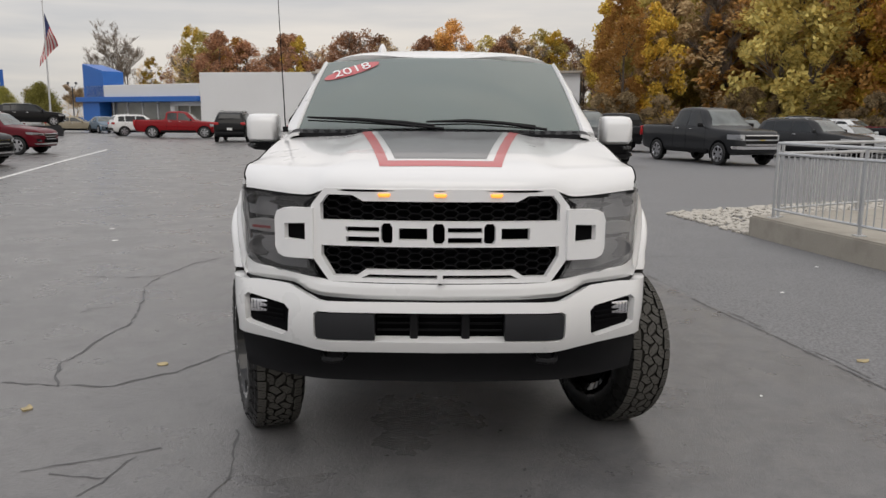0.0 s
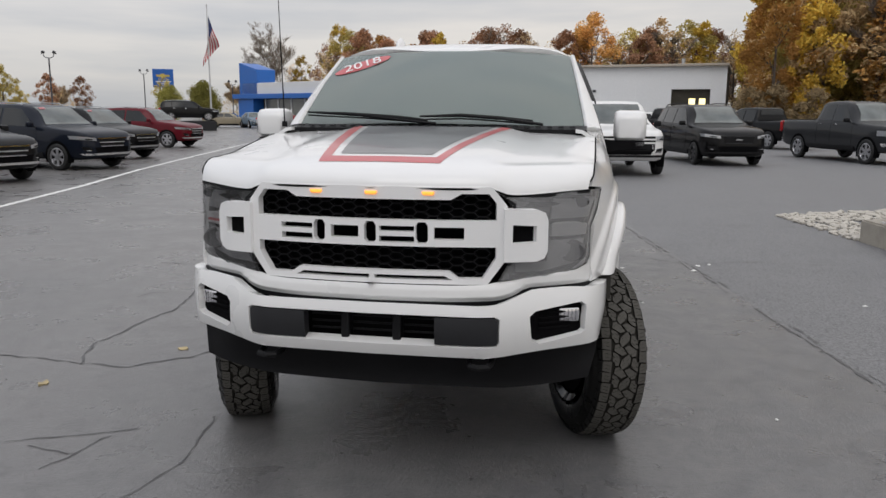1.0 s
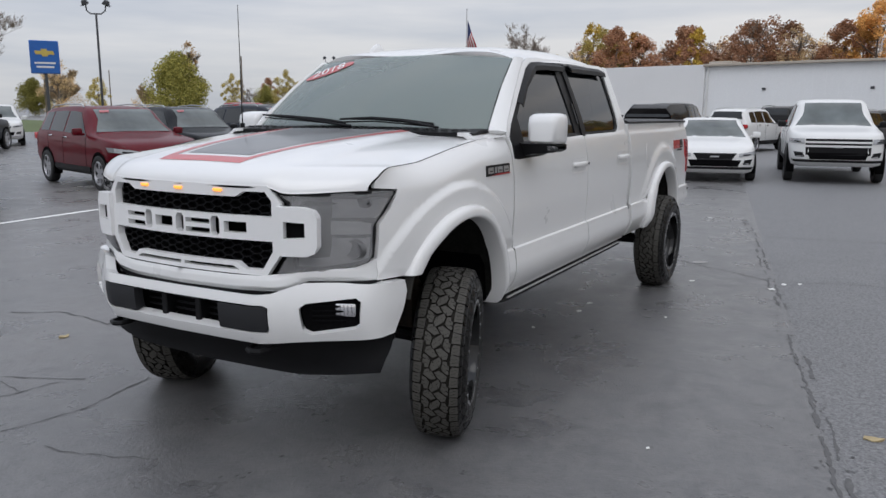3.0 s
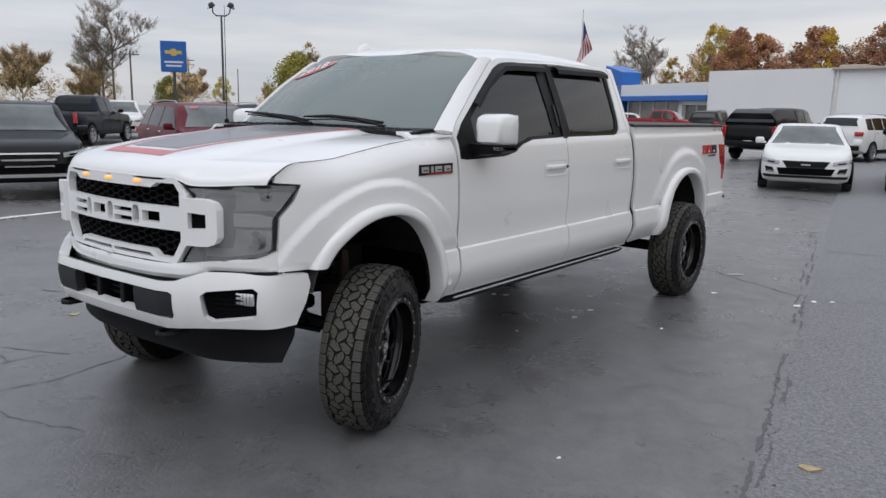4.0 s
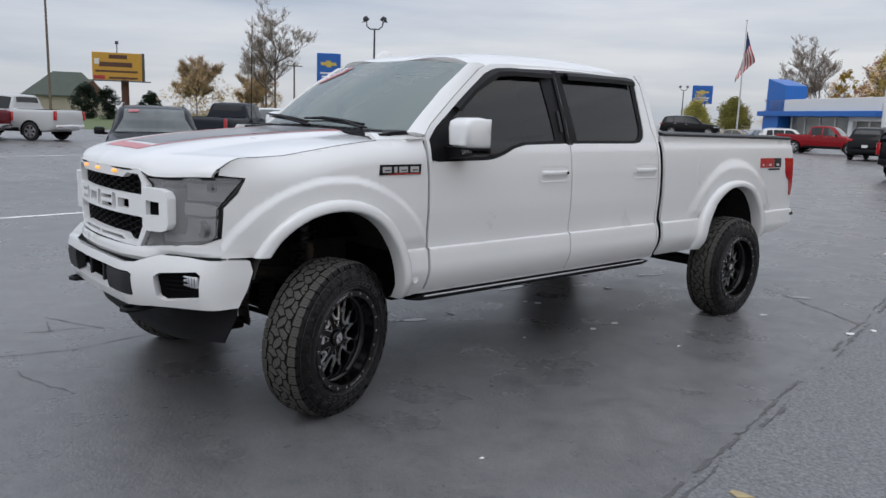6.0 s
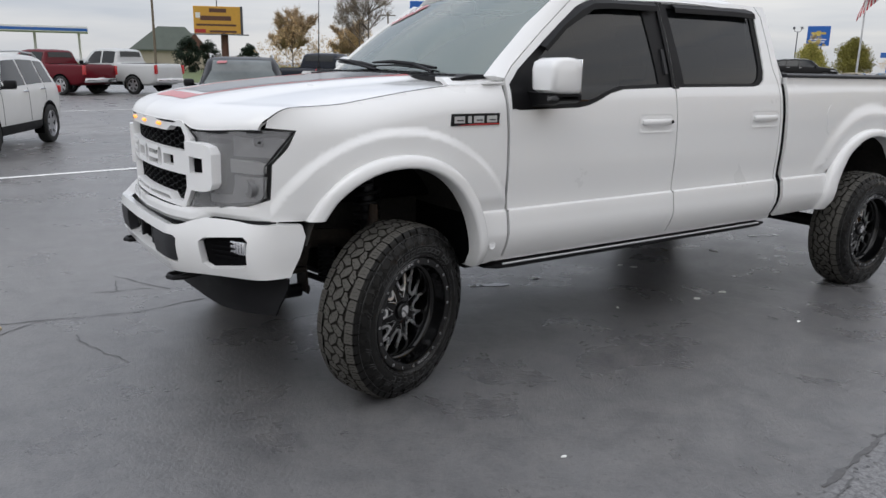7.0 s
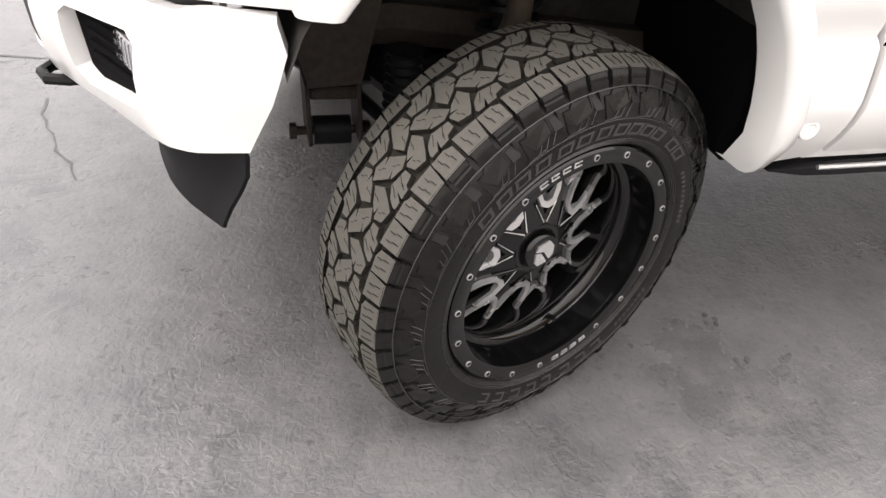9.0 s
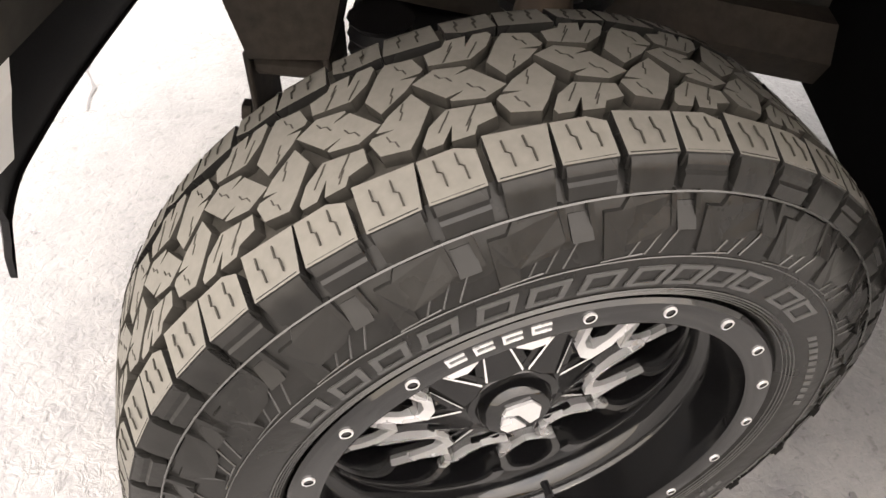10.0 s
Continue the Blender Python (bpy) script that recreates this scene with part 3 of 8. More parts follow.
def railing(name, a, b, n, label):
    a, b = Vector(a), Vector(b)
    base = (a + b) / 2
    rail = thing(name, label, "railing", Matrix.Translation(base))
    d = (b - a).normalized()

    def rp(nm, bm):
        bmesh.ops.translate(bm, verts=bm.verts[:], vec=-base)
        part(nm, bm, STEEL, rail)

    for h in (1.02, .88, .12):
        bm = bmesh.new()
        tube(bm, [a + Vector((0, 0, h)), b + Vector((0, 0, h))], .022 if h > .5 else .018, 8)
        rp("rail", bm)
    posts = max(2, int((b - a).length / 1.5) + 1)
    for k in range(posts):
        p = a.lerp(b, k / (posts - 1))
        bm = bmesh.new()
        tube(bm, [p, p + Vector((0, 0, 1.02))], .024, 8)
        box(bm, p + Vector((0, 0, .005)), (.12, .12, .012), .002)
        rp("post", bm)
    for k in range(1, n):
        p = a.lerp(b, k / n)
        bm = bmesh.new()
        tube(bm, [p + Vector((0, 0, .12)), p + Vector((0, 0, .88))], .0085, 6)
        rp("picket", bm)


railing("ramp_railing", (4.62, 10.75, .29), (5.55, 5.9, .29), 40, "galvanised steel picket railing along the concrete ramp")
railing("ramp_railing", (4.75, 10.9, .29), (11.0, 14.3, .29), 56, "galvanised steel picket railing at the back of the ramp")

rnd = random.Random(5)
bm = bmesh.new()
bed = [(3.95, 13.5), (4.36, 11.05), (7.0, 12.15), (11.6, 15.0), (10.2, 16.4), (5.9, 14.5)]


def inside(x, y, poly):
    r = False
    for (x1, y1), (x2, y2) in zip(poly, poly[1:] + poly[:1]):
        if (y1 > y) != (y2 > y) and x < (x2 - x1) * (y - y1) / (y2 - y1) + x1:
            r = not r
    return r


made = 0
while made < 2600:
    x, y = rnd.uniform(3.8, 11.8), rnd.uniform(10.9, 16.5)
    if not inside(x, y, bed):
        continue
    made += 1
    r = rnd.uniform(.025, .06)
    vs = bmesh.ops.create_icosphere(bm, subdivisions=1, radius=r)["verts"]
    sc = Vector((rnd.uniform(.8, 1.4), rnd.uniform(.8, 1.3), rnd.uniform(.5, .8)))
    rot = Matrix.Rotation(rnd.uniform(0, 6.3), 3, "Z")
    for v in vs:
        c = v.co
        v.co = rot @ Vector((c.x * sc.x, c.y * sc.y, c.z * sc.z)) + Vector((x, y, r * .4 + rnd.random() * .0))
solid("gravel", bm, STONE, "pale river stones in a bed beside the ramp", "gravel", kind="stuff")

# fallen leaves, a few paper scraps, and white flakes painted for puddle glints
for x, y, s, kind in [(-2.29, 4.38, .045, 0), (-1.82, 5.17, .045, 0), (2.9, 5.32, .05, 0), (1.92, 4.64, .022, 1), (-4.22, 10.22, .09, 1), (-4.70, 11.28, .09, 1), (3.28, 7.41, .05, 1), (4.24, 8.7, .04, 1),
                      (-.26, 6.33, .07, 1), (-.33, 5.80, .06, 1), (-.15, 8.34, .07, 1), (-.68, 8.65, .07, 1), (-.35, 9.21, .08, 1), (-.27, 9.46, .07, 1), (.72, 7.30, .06, 1), (.73, 7.0, .06, 1), (1.31, 8.66, .06, 1), (.59, 6.35, .03, 1),
                      (-.21, 7.22, .06, 1), (-.11, 7.27, .05, 1), (2.04, 8.67, .08, 1), (2.12, 8.95, .07, 1), (2.25, 9.04, .06, 1), (1.41, 7.16, .03, 1), (.61, 13.46, .08, 1), (-1.04, 2.78, .045, 0), (-4.05, 2.67, .05, 1)]:
    bm = bmesh.new()
    n = 7
    s *= .8 if kind == 0 else .5
    rr = random.Random(int(x * 97 + y * 31))
    pts = [Vector((s * (.5 + .5 * rr.random()) * math.cos(2 * math.pi * k / n) * 1.5, s * (.5 + .5 * rr.random()) * math.sin(2 * math.pi * k / n), .004 + .012 * rr.random() * (kind == 0))) for k in range(n)]
    mid = bm.verts.new((0, 0, .010))
    vs = [bm.verts.new(p) for p in pts]
    low = [bm.verts.new((p.x * .95, p.y * .95, .001)) for p in pts]
    for i in range(n):
        j = (i + 1) % n
        bm.faces.new((mid, vs[i], vs[j]))
        bm.faces.new((vs[j], vs[i], low[i], low[j]))
    if kind == 0:
        solid("fallen_leaf", bm, LEAF, "dry tan fallen leaf lying on asphalt", "leaf", "fallen leaves", m=pose(x, y, 0, 0, 0, rr.random() * 360))
    else:
        solid("litter_scrap", bm, LINE, "small whitish scrap on wet asphalt, mostly painted puddle glints", "litter", "litter scraps", m=pose(x, y, 0, 0, 0, rr.random() * 360))
for x, y in ((.82, 5.04), (.985, 5.048), (1.38, 7.21), (1.28, 7.09), (.95, 6.24), (.97, 6.29)):
    bm = bmesh.new()
    rr = random.Random(int(x * 100))
    for _ in range(4):
        vs = bmesh.ops.create_icosphere(bm, subdivisions=1, radius=.008)["verts"]
        o = Vector((rr.uniform(-.03, .03), rr.uniform(-.02, .02), .004))
        for v in vs:
            v.co = Vector((v.co.x * 1.4, v.co.y, v.co.z * .4)) + o
    solid("dirt_clod", bm, TAR, "small dark clump of dirt on asphalt", "dirt", "dirt clods", m=pose(x, y, 0))

# thin films of standing water that mirror the sky
for x, y, w, h, a in ((-.27, 5.96, .20, .07, 70), (-.33, 5.82, .10, .04, 60), (-.68, 7.55, .42, .05, 92), (-.26, 6.33, .11, .035, 80), (-.30, 9.35, .16, .04, 60), (1.2, 9.68, .16, .09, 50)):
    rr = random.Random(int(x * 91 + y * 17))
    bm = bmesh.new()
    n = 14
    w, h = w * .6, h * .6
    ring = [bm.verts.new((w * (.7 + .5 * rr.random()) * math.cos(2 * math.pi * k / n), h * (.7 + .5 * rr.random()) * math.sin(2 * math.pi * k / n), .004)) for k in range(n)]
    bm.faces.new(ring)
    solid("puddle", bm, PUDDLE, "thin puddle mirroring the sky on asphalt", "puddle", "puddles", kind="structure", m=pose(x, y, 0, 0, 0, a))

# ---- buildings ----
WALL = surf("white_metal_wall", (0.78, 0.79, 0.80), 0.6, 0, 0.04, 8, 0.15, rvar=0.05)
BLOCK = surf("pale_stucco_wall", (0.74, 0.74, 0.74), 0.8, 0, 0.05, 8, 0.2)
TRIM_TAN = surf("tan_roof_trim", (0.42, 0.37, 0.31), 0.6, 0, 0.08, 5, 0.5)
BLUE = surf("blue_panel", (0.02, 0.13, 0.46), 0.4, 0, 0.08, 6, 0.4)
SHOW_WHITE = surf("white_fascia", (0.72, 0.72, 0.71), 0.5, 0, 0.04, 6, 0.4)
SHOP_GLASS = surf("shop_window_glass", (0.20, 0.20, 0.18), 0.08, 0, 0.3, 1, 0.3, spec=0.8)
LIT = glow("lit_workshop_window", (1.0, 0.88, 0.45), 1.3)
# dark colour standing for the unlit inside of the buildings
DARK_IN = surf("unlit_interior_dark", (0.05, 0.045, 0.035), 0.9, 0, 0.3, 2, 0.5)
YELLOW = surf("billboard_yellow", (0.55, 0.30, 0.04), 0.6, 0, 0.1, 4, 0.6)
BROWN = surf("brown_post", (0.10, 0.045, 0.03), 0.7, 0, 0.2, 20, 2)
GOLD = surf("gold_emblem", (0.55, 0.42, 0.10), 0.4, 0.3, 0.1, 10, 2)
SIGN_BLUE = surf("sign_blue", (0.015, 0.11, 0.42), 0.4, 0, 0.08, 4, 0.6)
POLE = surf("painted_pole", (0.07, 0.072, 0.08), 0.5, 0.3, 0.2, 20, 2)
POLE_WHITE = surf("white_pole", (0.6, 0.6, 0.6), 0.4, 0.2, 0.1, 20, 2)
WOOD = surf("weathered_pole_wood", (0.16, 0.13, 0.10), 0.85, 0, 0.25, 20, 2, 0.3)
SHINGLE = surf("green_grey_shingle", (0.085, 0.10, 0.085), 0.85, 0, 0.2, 12, 0.6, 0.3)
SIDING = surf("beige_siding", (0.38, 0.34, 0.27), 0.7, 0, 0.1, 6, 0.6)


def wall_frame(a, b):
    """A pose with x along the wall from a to b, y into the building, at a."""
    d = (Vector(b) - Vector(a)).normalized()
    return Matrix(((d.x, -d.y, 0, a[0]), (d.y, d.x, 0, a[1]), (0, 0, 1, 0), (0, 0, 0, 1)))


# long service building: plain block to one side, ribbed metal wall with trim
A, C = (-27.5, 90.6), (15.4, 82.2)
m = wall_frame(A, C)
serv = thing("service_building", "long low white metal service building with tan roof trim", "building", m)
l1, l2 = 13.8, 43.2
bm = bmesh.new()
box(bm, (l1 / 2, 9, 3.26), (l1, 18, 6.52), .03)
part("block_wall", bm, BLOCK, serv, "plain pale stucco block")
d0, d1 = l2 - 5.3, l2 - 1.5
for x0, x1, z0, z1 in ((l1, d0, 0, 6.32), (d1, l2, 0, 6.32), (d0, d1, 4.05, 6.32)):
    n = max(1, int((x1 - x0) / 1.2))
    for k in range(n):
        xa, xb = x0 + (x1 - x0) * k / n, x0 + (x1 - x0) * (k + 1) / n
        bm = bmesh.new()
        box(bm, ((xa + xb) / 2, .5, (z0 + z1) / 2), (xb - xa - .003, .36, z1 - z0), .002)
        part("wall_panel", bm, WALL, serv)
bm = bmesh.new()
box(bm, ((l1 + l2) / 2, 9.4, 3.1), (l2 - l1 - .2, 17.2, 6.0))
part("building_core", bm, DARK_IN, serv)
bm = bmesh.new()
box(bm, ((l1 + l2) / 2, 9, 6.45), (l2 - l1 + .3, 18.4, .26), .04)
part("roof_trim", bm, TRIM_TAN, serv, "tan metal roof trim")
# flat dark sheet painting the shade inside the open bay
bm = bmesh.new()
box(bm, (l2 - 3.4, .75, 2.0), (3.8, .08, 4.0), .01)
part("bay_door_opening", bm, DARK_IN, serv, "dark sheet for the unlit inside of the workshop bay")
for dx in (-.25, .75):
    bm = bmesh.new()
    box(bm, (l2 - 3.0 + dx, .68, 2.75), (.62, .05, .75), .01)
    part("lit_window", bm, LIT, serv, "lit yellowish window inside the bay")
bm = bmesh.new()
tube(bm, [(l2 - 4.6, 5, 6.5), (l2 - 4.6, 5, 7.4)], .2, 10)
part("roof_vent", bm, STEEL, serv)
bm = bmesh.new()
box(bm, (l1 - .3, 6.5, 6.83), (2.6, 3, .6), .05)
part("roof_unit", bm, TRIM_TAN, serv)
for x in (20, 30):
    bm = bmesh.new()
    box(bm, (x, .27, 3.9), (.35, .2, .25), .03)
    part("wall_lamp", bm, POLE, serv)
bm = bmesh.new()
tube(bm, [(l1 + .3, .2, 0), (l1 + .3, .2, 6.3)], .09, 8)
part("downpipe", bm, SHOW_WHITE, serv)

# showroom with blue band and blue entry tower
m = wall_frame((-45.6, 101.7), A) @ Matrix.Diagonal((1.50, 1, 1, 1))
show = thing("showroom", "low white showroom with blue band and large windows", "building", m)
W = 14.1
bm = bmesh.new()
box(bm, (W / 2, 6, 4.55), (W, 12, 1.55), .04)
part("fascia", bm, SHOW_WHITE, show, "white fascia panel")
bm = bmesh.new()
box(bm, (W / 2 - .5, 5.6, 3.55), (W + 1.0, 12.4, .62), .03)
part("blue_band", bm, BLUE, show, "blue band")
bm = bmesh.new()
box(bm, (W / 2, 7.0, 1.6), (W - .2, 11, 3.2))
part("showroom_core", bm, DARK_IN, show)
for k in range(6):
    x0 = 2.6 + k * 1.9
    bm = bmesh.new()
    box(bm, (x0 + .95, 1.15, 1.75), (1.8, .06, 2.9), .01)
    part("window", bm, SHOP_GLASS, show, "large shop window")
    bm = bmesh.new()
    box(bm, (x0, 1.08, 1.7), (.12, .14, 3.2), .01)
    part("mullion", bm, SHOW_WHITE, show)
bm = bmesh.new()
box(bm, (10.6, .7, 1.6), (.5, .6, 3.2), .03)
box(bm, (12.3, .7, 3.0), (3.9, .6, .5), .03)
part("entry_frame", bm, SHOW_WHITE, show, "white entry frame")
bm = bmesh.new()
loft(bm, [[(-.4, -.2, z0), (1.9, -.2, z0), (1.9, 3, z0), (-.4, 3, z0)] for z0 in (0, 3.2)])
loft(bm, [[(-.3, 0, 3.2), (2.4, 0, 3.2), (2.4, 3, 3.2), (-.3, 3, 3.2)], [(-.3, 0, 8.1), (2.4, 0, 7.1), (2.4, 3, 7.1), (-.3, 3, 8.1)]])
bmesh.ops.recalc_face_normals(bm, faces=bm.faces[:])
part("entry_tower", bm, BLUE, show, "blue slanted entry tower", smooth=False)
bm = bmesh.new()
box(bm, (-.45, .3, 3.55), (.4, .9, .62), .05)
part("tower_fin", bm, BLUE, show)


def lamp_post(x, y, h, rz, r=.11):
    t = thing("street_lamp", "tall dark lot lamp with two floodlight heads", "street lamp", pose(x, y, 0, 0, 0, rz), "lot lamps")
    bm = bmesh.new()
    tube(bm, [(0, 0, 0), (0, 0, h - 1.0)], [r, r * .75], 10)
    part("pole", bm, POLE, t)
    bm = bmesh.new()
    tube(bm, [(-.75, 0, h - .25), (-.72, 0, h - .75), (-.4, 0, h - 1.0), (0, 0, h - 1.0), (.4, 0, h - 1.0), (.72, 0, h - .75), (.8, 0, h - .3)], .06, 8)
    part("bracket", bm, POLE, t)
    for s in (-1, 1):
        bm = bmesh.new()
        box(bm, (s * .85, 0, h - .1), (.62, .42, .42), .08, pose(0, 0, 0, 25, s * 25, 0), 2, (.6, .7))
        hd = part("lamp_head", bm, POLE, t)
        bm = bmesh.new()
        box(bm, (s * .95, .0, h - .30), (.5, .36, .03), .01, pose(0, 0, 0, 25, s * 25, 0))
        part("lens", bm, CLEAR, hd)


lamp_post(-54.2, 44.0, 10.3, 40)
lamp_post(-82.7, 112, 10.7, 20, .14)
lamp_post(-101, 169.2, 11.0, 20, .14)
lamp_post(-83, 178, 8.8, 20, .14)


def pole_sign(x, y, w, h, top, rz, legs, label):
    t = thing("dealer_sign", label, "sign", pose(x, y, 0, 0, 0, rz))
    for dx in legs:
        bm = bmesh.new()
        tube(bm, [(dx, 0, 0), (dx, 0, top - h)], .12, 8)
        part("post", bm, POLE, t)
    bm = bmesh.new()
    box(bm, (0, 0, top - h / 2), (w, .5, h), .05)
    b = part("sign_box", bm, SIGN_BLUE, t, "blue sign box")
    for k in (1, -1):
        bm = bmesh.new()
        prof = [(-.30 * w, -.06 * h), (-.10 * w, -.06 * h), (-.08 * w, -.12 * h), (.10 * w, -.12 * h), (.12 * w, -.06 * h), (.34 * w, -.06 * h), (.30 * w, .05 * h), (.10 * w, .05 * h), (.08 * w, .11 * h), (-.10 * w, .11 * h), (-.12 * w, .05 * h), (-.34 * w, .05 * h)]
        extrude_poly(bm, prof, lambda u, v, d: (u, k * (-.25 - d), top - h * .36 + v), .03)
        bmesh.ops.recalc_face_normals(bm, faces=bm.faces[:])
        part("emblem", bm, GOLD, b, "plain gold emblem shape")
        for j, ww in ((0, .36), (1, .30)):
            bm = bmesh.new()
            box(bm, (0, k * -.26, top - h * (.68 + .12 * j)), (w * ww * 2, .02, h * .055), .004)
            part("text_bar", bm, SHOW_WHITE, b)


pole_sign(-100, 176, 4.8, 4.4, 11.5, 30, (-.8, .8), "blue dealership sign on two posts with a gold emblem")
pole_sign(-55.5, 40.0, 2.1, 2.55, 6.9, 56, (0,), "blue dealership sign on one post with a gold emblem")

t = thing("billboard", "weathered yellow billboard on a brown post", "billboard", pose(-86, 31.6, 0, 0, 0, 66))
bm = bmesh.new()
box(bm, (0, 0, 6.0), (5.2, .35, 3.0), .04)
bb = part("panel", bm, YELLOW, t)
bm = bmesh.new()
box(bm, (2.7, .1, 6.0), (.25, .6, 3.1), .03)
part("panel_edge", bm, POLE, t)
bm = bmesh.new()
tube(bm, [(.7, .2, 0), (.7, .2, 4.6)], .42, 10)
part("post", bm, BROWN, t)
bm = bmesh.new()
box(bm, (.3, -.6, 4.4), (6.4, .9, .10), .02)
part("catwalk", bm, POLE, t)
for x, z, w, h, mt in ((.1, 7.05, 1.9, .42, BROWN), (-.15, 6.2, 3.4, .5, BROWN), (-.1, 5.45, 4.4, .22, BROWN), (-1.9, 4.78, 1.2, .4, BADGE_RED), (.6, 4.75, 3.0, .22, BROWN), (-2.1, 6.5, .5, .6, SHOW_WHITE)):
    bm = bmesh.new()
    box(bm, (x, -.185, z), (w, .02, h), .004)
    part("text_bar", bm, mt, bb)
bm = bmesh.new()
tube(bm, [(0, 0, 7.5), (0, 0, 8.6)], .06, 6)
box(bm, (0, 0, 8.6), (.35, .3, .35), .05)
part("lamp", bm, POLE, t)

# house with a hip roof beyond the lawn
t = thing("house", "beige house with a dark green hip roof", "house", pose(-122, 35.6, 0, 0, 0, 70) @ Matrix.Diagonal((.68, .68, .9, 1)))
bm = bmesh.new()
box(bm, (0, 0, 1.6), (15, 9, 3.2))
part("wall", bm, SIDING, t)
bm = bmesh.new()
loft(bm, [[(-8.2, -5.2, 3.1), (8.2, -5.2, 3.1), (8.2, 5.2, 3.1), (-8.2, 5.2, 3.1)], [(-8.2, -5.2, 3.3), (8.2, -5.2, 3.3), (8.2, 5.2, 3.3), (-8.2, 5.2, 3.3)], [(-2.4, -.2, 7.2), (3.4, -.2, 7.2), (3.4, .2, 7.2), (-2.4, .2, 7.2)]])
bmesh.ops.recalc_face_normals(bm, faces=bm.faces[:])
part("roof", bm, SHINGLE, t, smooth=False)
bm = bmesh.new()
loft(bm, [[(3.0, -5.4, 3.3), (8.5, -5.4, 3.3), (8.5, -1, 3.3), (3.0, -1, 3.3)], [(5.6, -5.4, 5.9), (5.9, -5.4, 5.9), (5.9, -1, 5.9), (5.6, -1, 5.9)]])
bmesh.ops.recalc_face_normals(bm, faces=bm.faces[:])
part("gable", bm, BROWN, t, smooth=False)
# canopy of a filling station far off
t = thing("station_canopy", "white filling station canopy with a blue stripe", "canopy", pose(-150, 20, 0, 0, 0, 80))
bm = bmesh.new()
box(bm, (0, 0, 6.3), (17, 9, 1.0), .05)
cp = part("canopy", bm, SHOW_WHITE, t)
bm = bmesh.new()
box(bm, (0, -4.52, 6.2), (17, .04, .45))
part("stripe", bm, SIGN_BLUE, cp)
for x in (-7, 0, 7):
    bm = bmesh.new()
    box(bm, (x, 0, 2.9), (.4, .4, 5.8), .03)
    part("column", bm, SHOW_WHITE, t)

bm = bmesh.new()
prism(bm, [(-60, -30), (-48, 40), (-75, 60), (-300, 120), (-300, -60)], .0, .012)
solid("lawn", bm, GRASS, "green lawn strip beyond the car park", "lawn", kind="structure")

# flag pole with a hanging flag
FLAG_RED, FLAG_WHITE, FLAG_BLUE = surf("flag_red", (0.42, 0.05, 0.06), 0.8, 0, 0.1, 20, 2), surf("flag_white", (0.62, 0.60, 0.58), 0.8, 0, 0.1, 20, 2), surf("flag_blue", (0.02, 0.03, 0.10), 0.8, 0, 0.1, 20, 2)
t = thing("flagpole", "tall white flagpole with a striped flag hanging in folds", "flagpole", pose(-57.8, 116.6, 0, 0, 0, 30))
bm = bmesh.new()
tube(bm, [(0, 0, 0), (0, 0, 17.8)], [.16, .07], 10)
bmesh.ops.create_icosphere(bm, subdivisions=1, radius=.16, matrix=Matrix.Translation((0, 0, 17.9)))
part("pole", bm, POLE_WHITE, t)


def flag_at(u, v):
    """u along the fly, v down the hoist, both 0 to 1; the cloth hangs in folds."""
    return (.14 + u * (1.55 * (1 - v) - 1.15 * v) + .10 * math.sin(9 * u + 4 * v) * u, .40 * math.sin(7 * u + 5 * v) * (.2 + u), 16.3 - 3.2 * v - 4.6 * u)


stripes = {0: bmesh.new(), 1: bmesh.new()}
canton = bmesh.new()
for i in range(13):
    for j in range(12):
        u0, u1 = j / 12, (j + 1) / 12
        v0, v1 = i / 13, (i + 1) / 13
        tgt = canton if (i < 7 and j < 5) else stripes[i % 2]
        quad = [flag_at(u0, v0), flag_at(u1, v0), flag_at(u1, v1), flag_at(u0, v1)]
        tgt.faces.new([tgt.verts.new(p) for p in quad])
for b, mt, nm in ((stripes[0], FLAG_RED, "flag_stripes"), (stripes[1], FLAG_WHITE, "flag_stripes"), (canton, FLAG_BLUE, "flag_canton")):
    bmesh.ops.remove_doubles(b, verts=b.verts[:], dist=1e-4)
    tagged(part(nm, b, mt, t), kind="stuff")


def utility_pole(x, y, h, rz=0, arms=1):
    t = thing("utility_pole", "weathered wooden utility pole with cross-arm", "utility pole", pose(x, y, 0, 0, 0, rz), "utility poles")
    bm = bmesh.new()
    tube(bm, [(0, 0, 0), (0, 0, h)], [.16, .11], 8)
    part("pole", bm, WOOD, t)
    for k in range(arms):
        bm = bmesh.new()
        box(bm, (0, 0, h - .5 - k * .9), (2.4, .12, .14), .02)
        part("cross_arm", bm, WOOD, t)


for x, y, h, arms in ((-93, 101, 10.5, 0), (-118, 112, 10, 0), (-105, 95, 9.5, 0), (-135, 95, 11, 2), (-100, 62, 9, 1), (-70, 49.5, 6.2, 1), (-86, 24.5, 13.5, 0), (-165, 130, 11, 0)):
    utility_pole(x, y, h, 55, arms)
# ---- trees ----
BARK = surf("grey_brown_bark", (0.13, 0.105, 0.085), 0.9, 0, 0.3, 14, 3, 0.5, bdist=0.02)


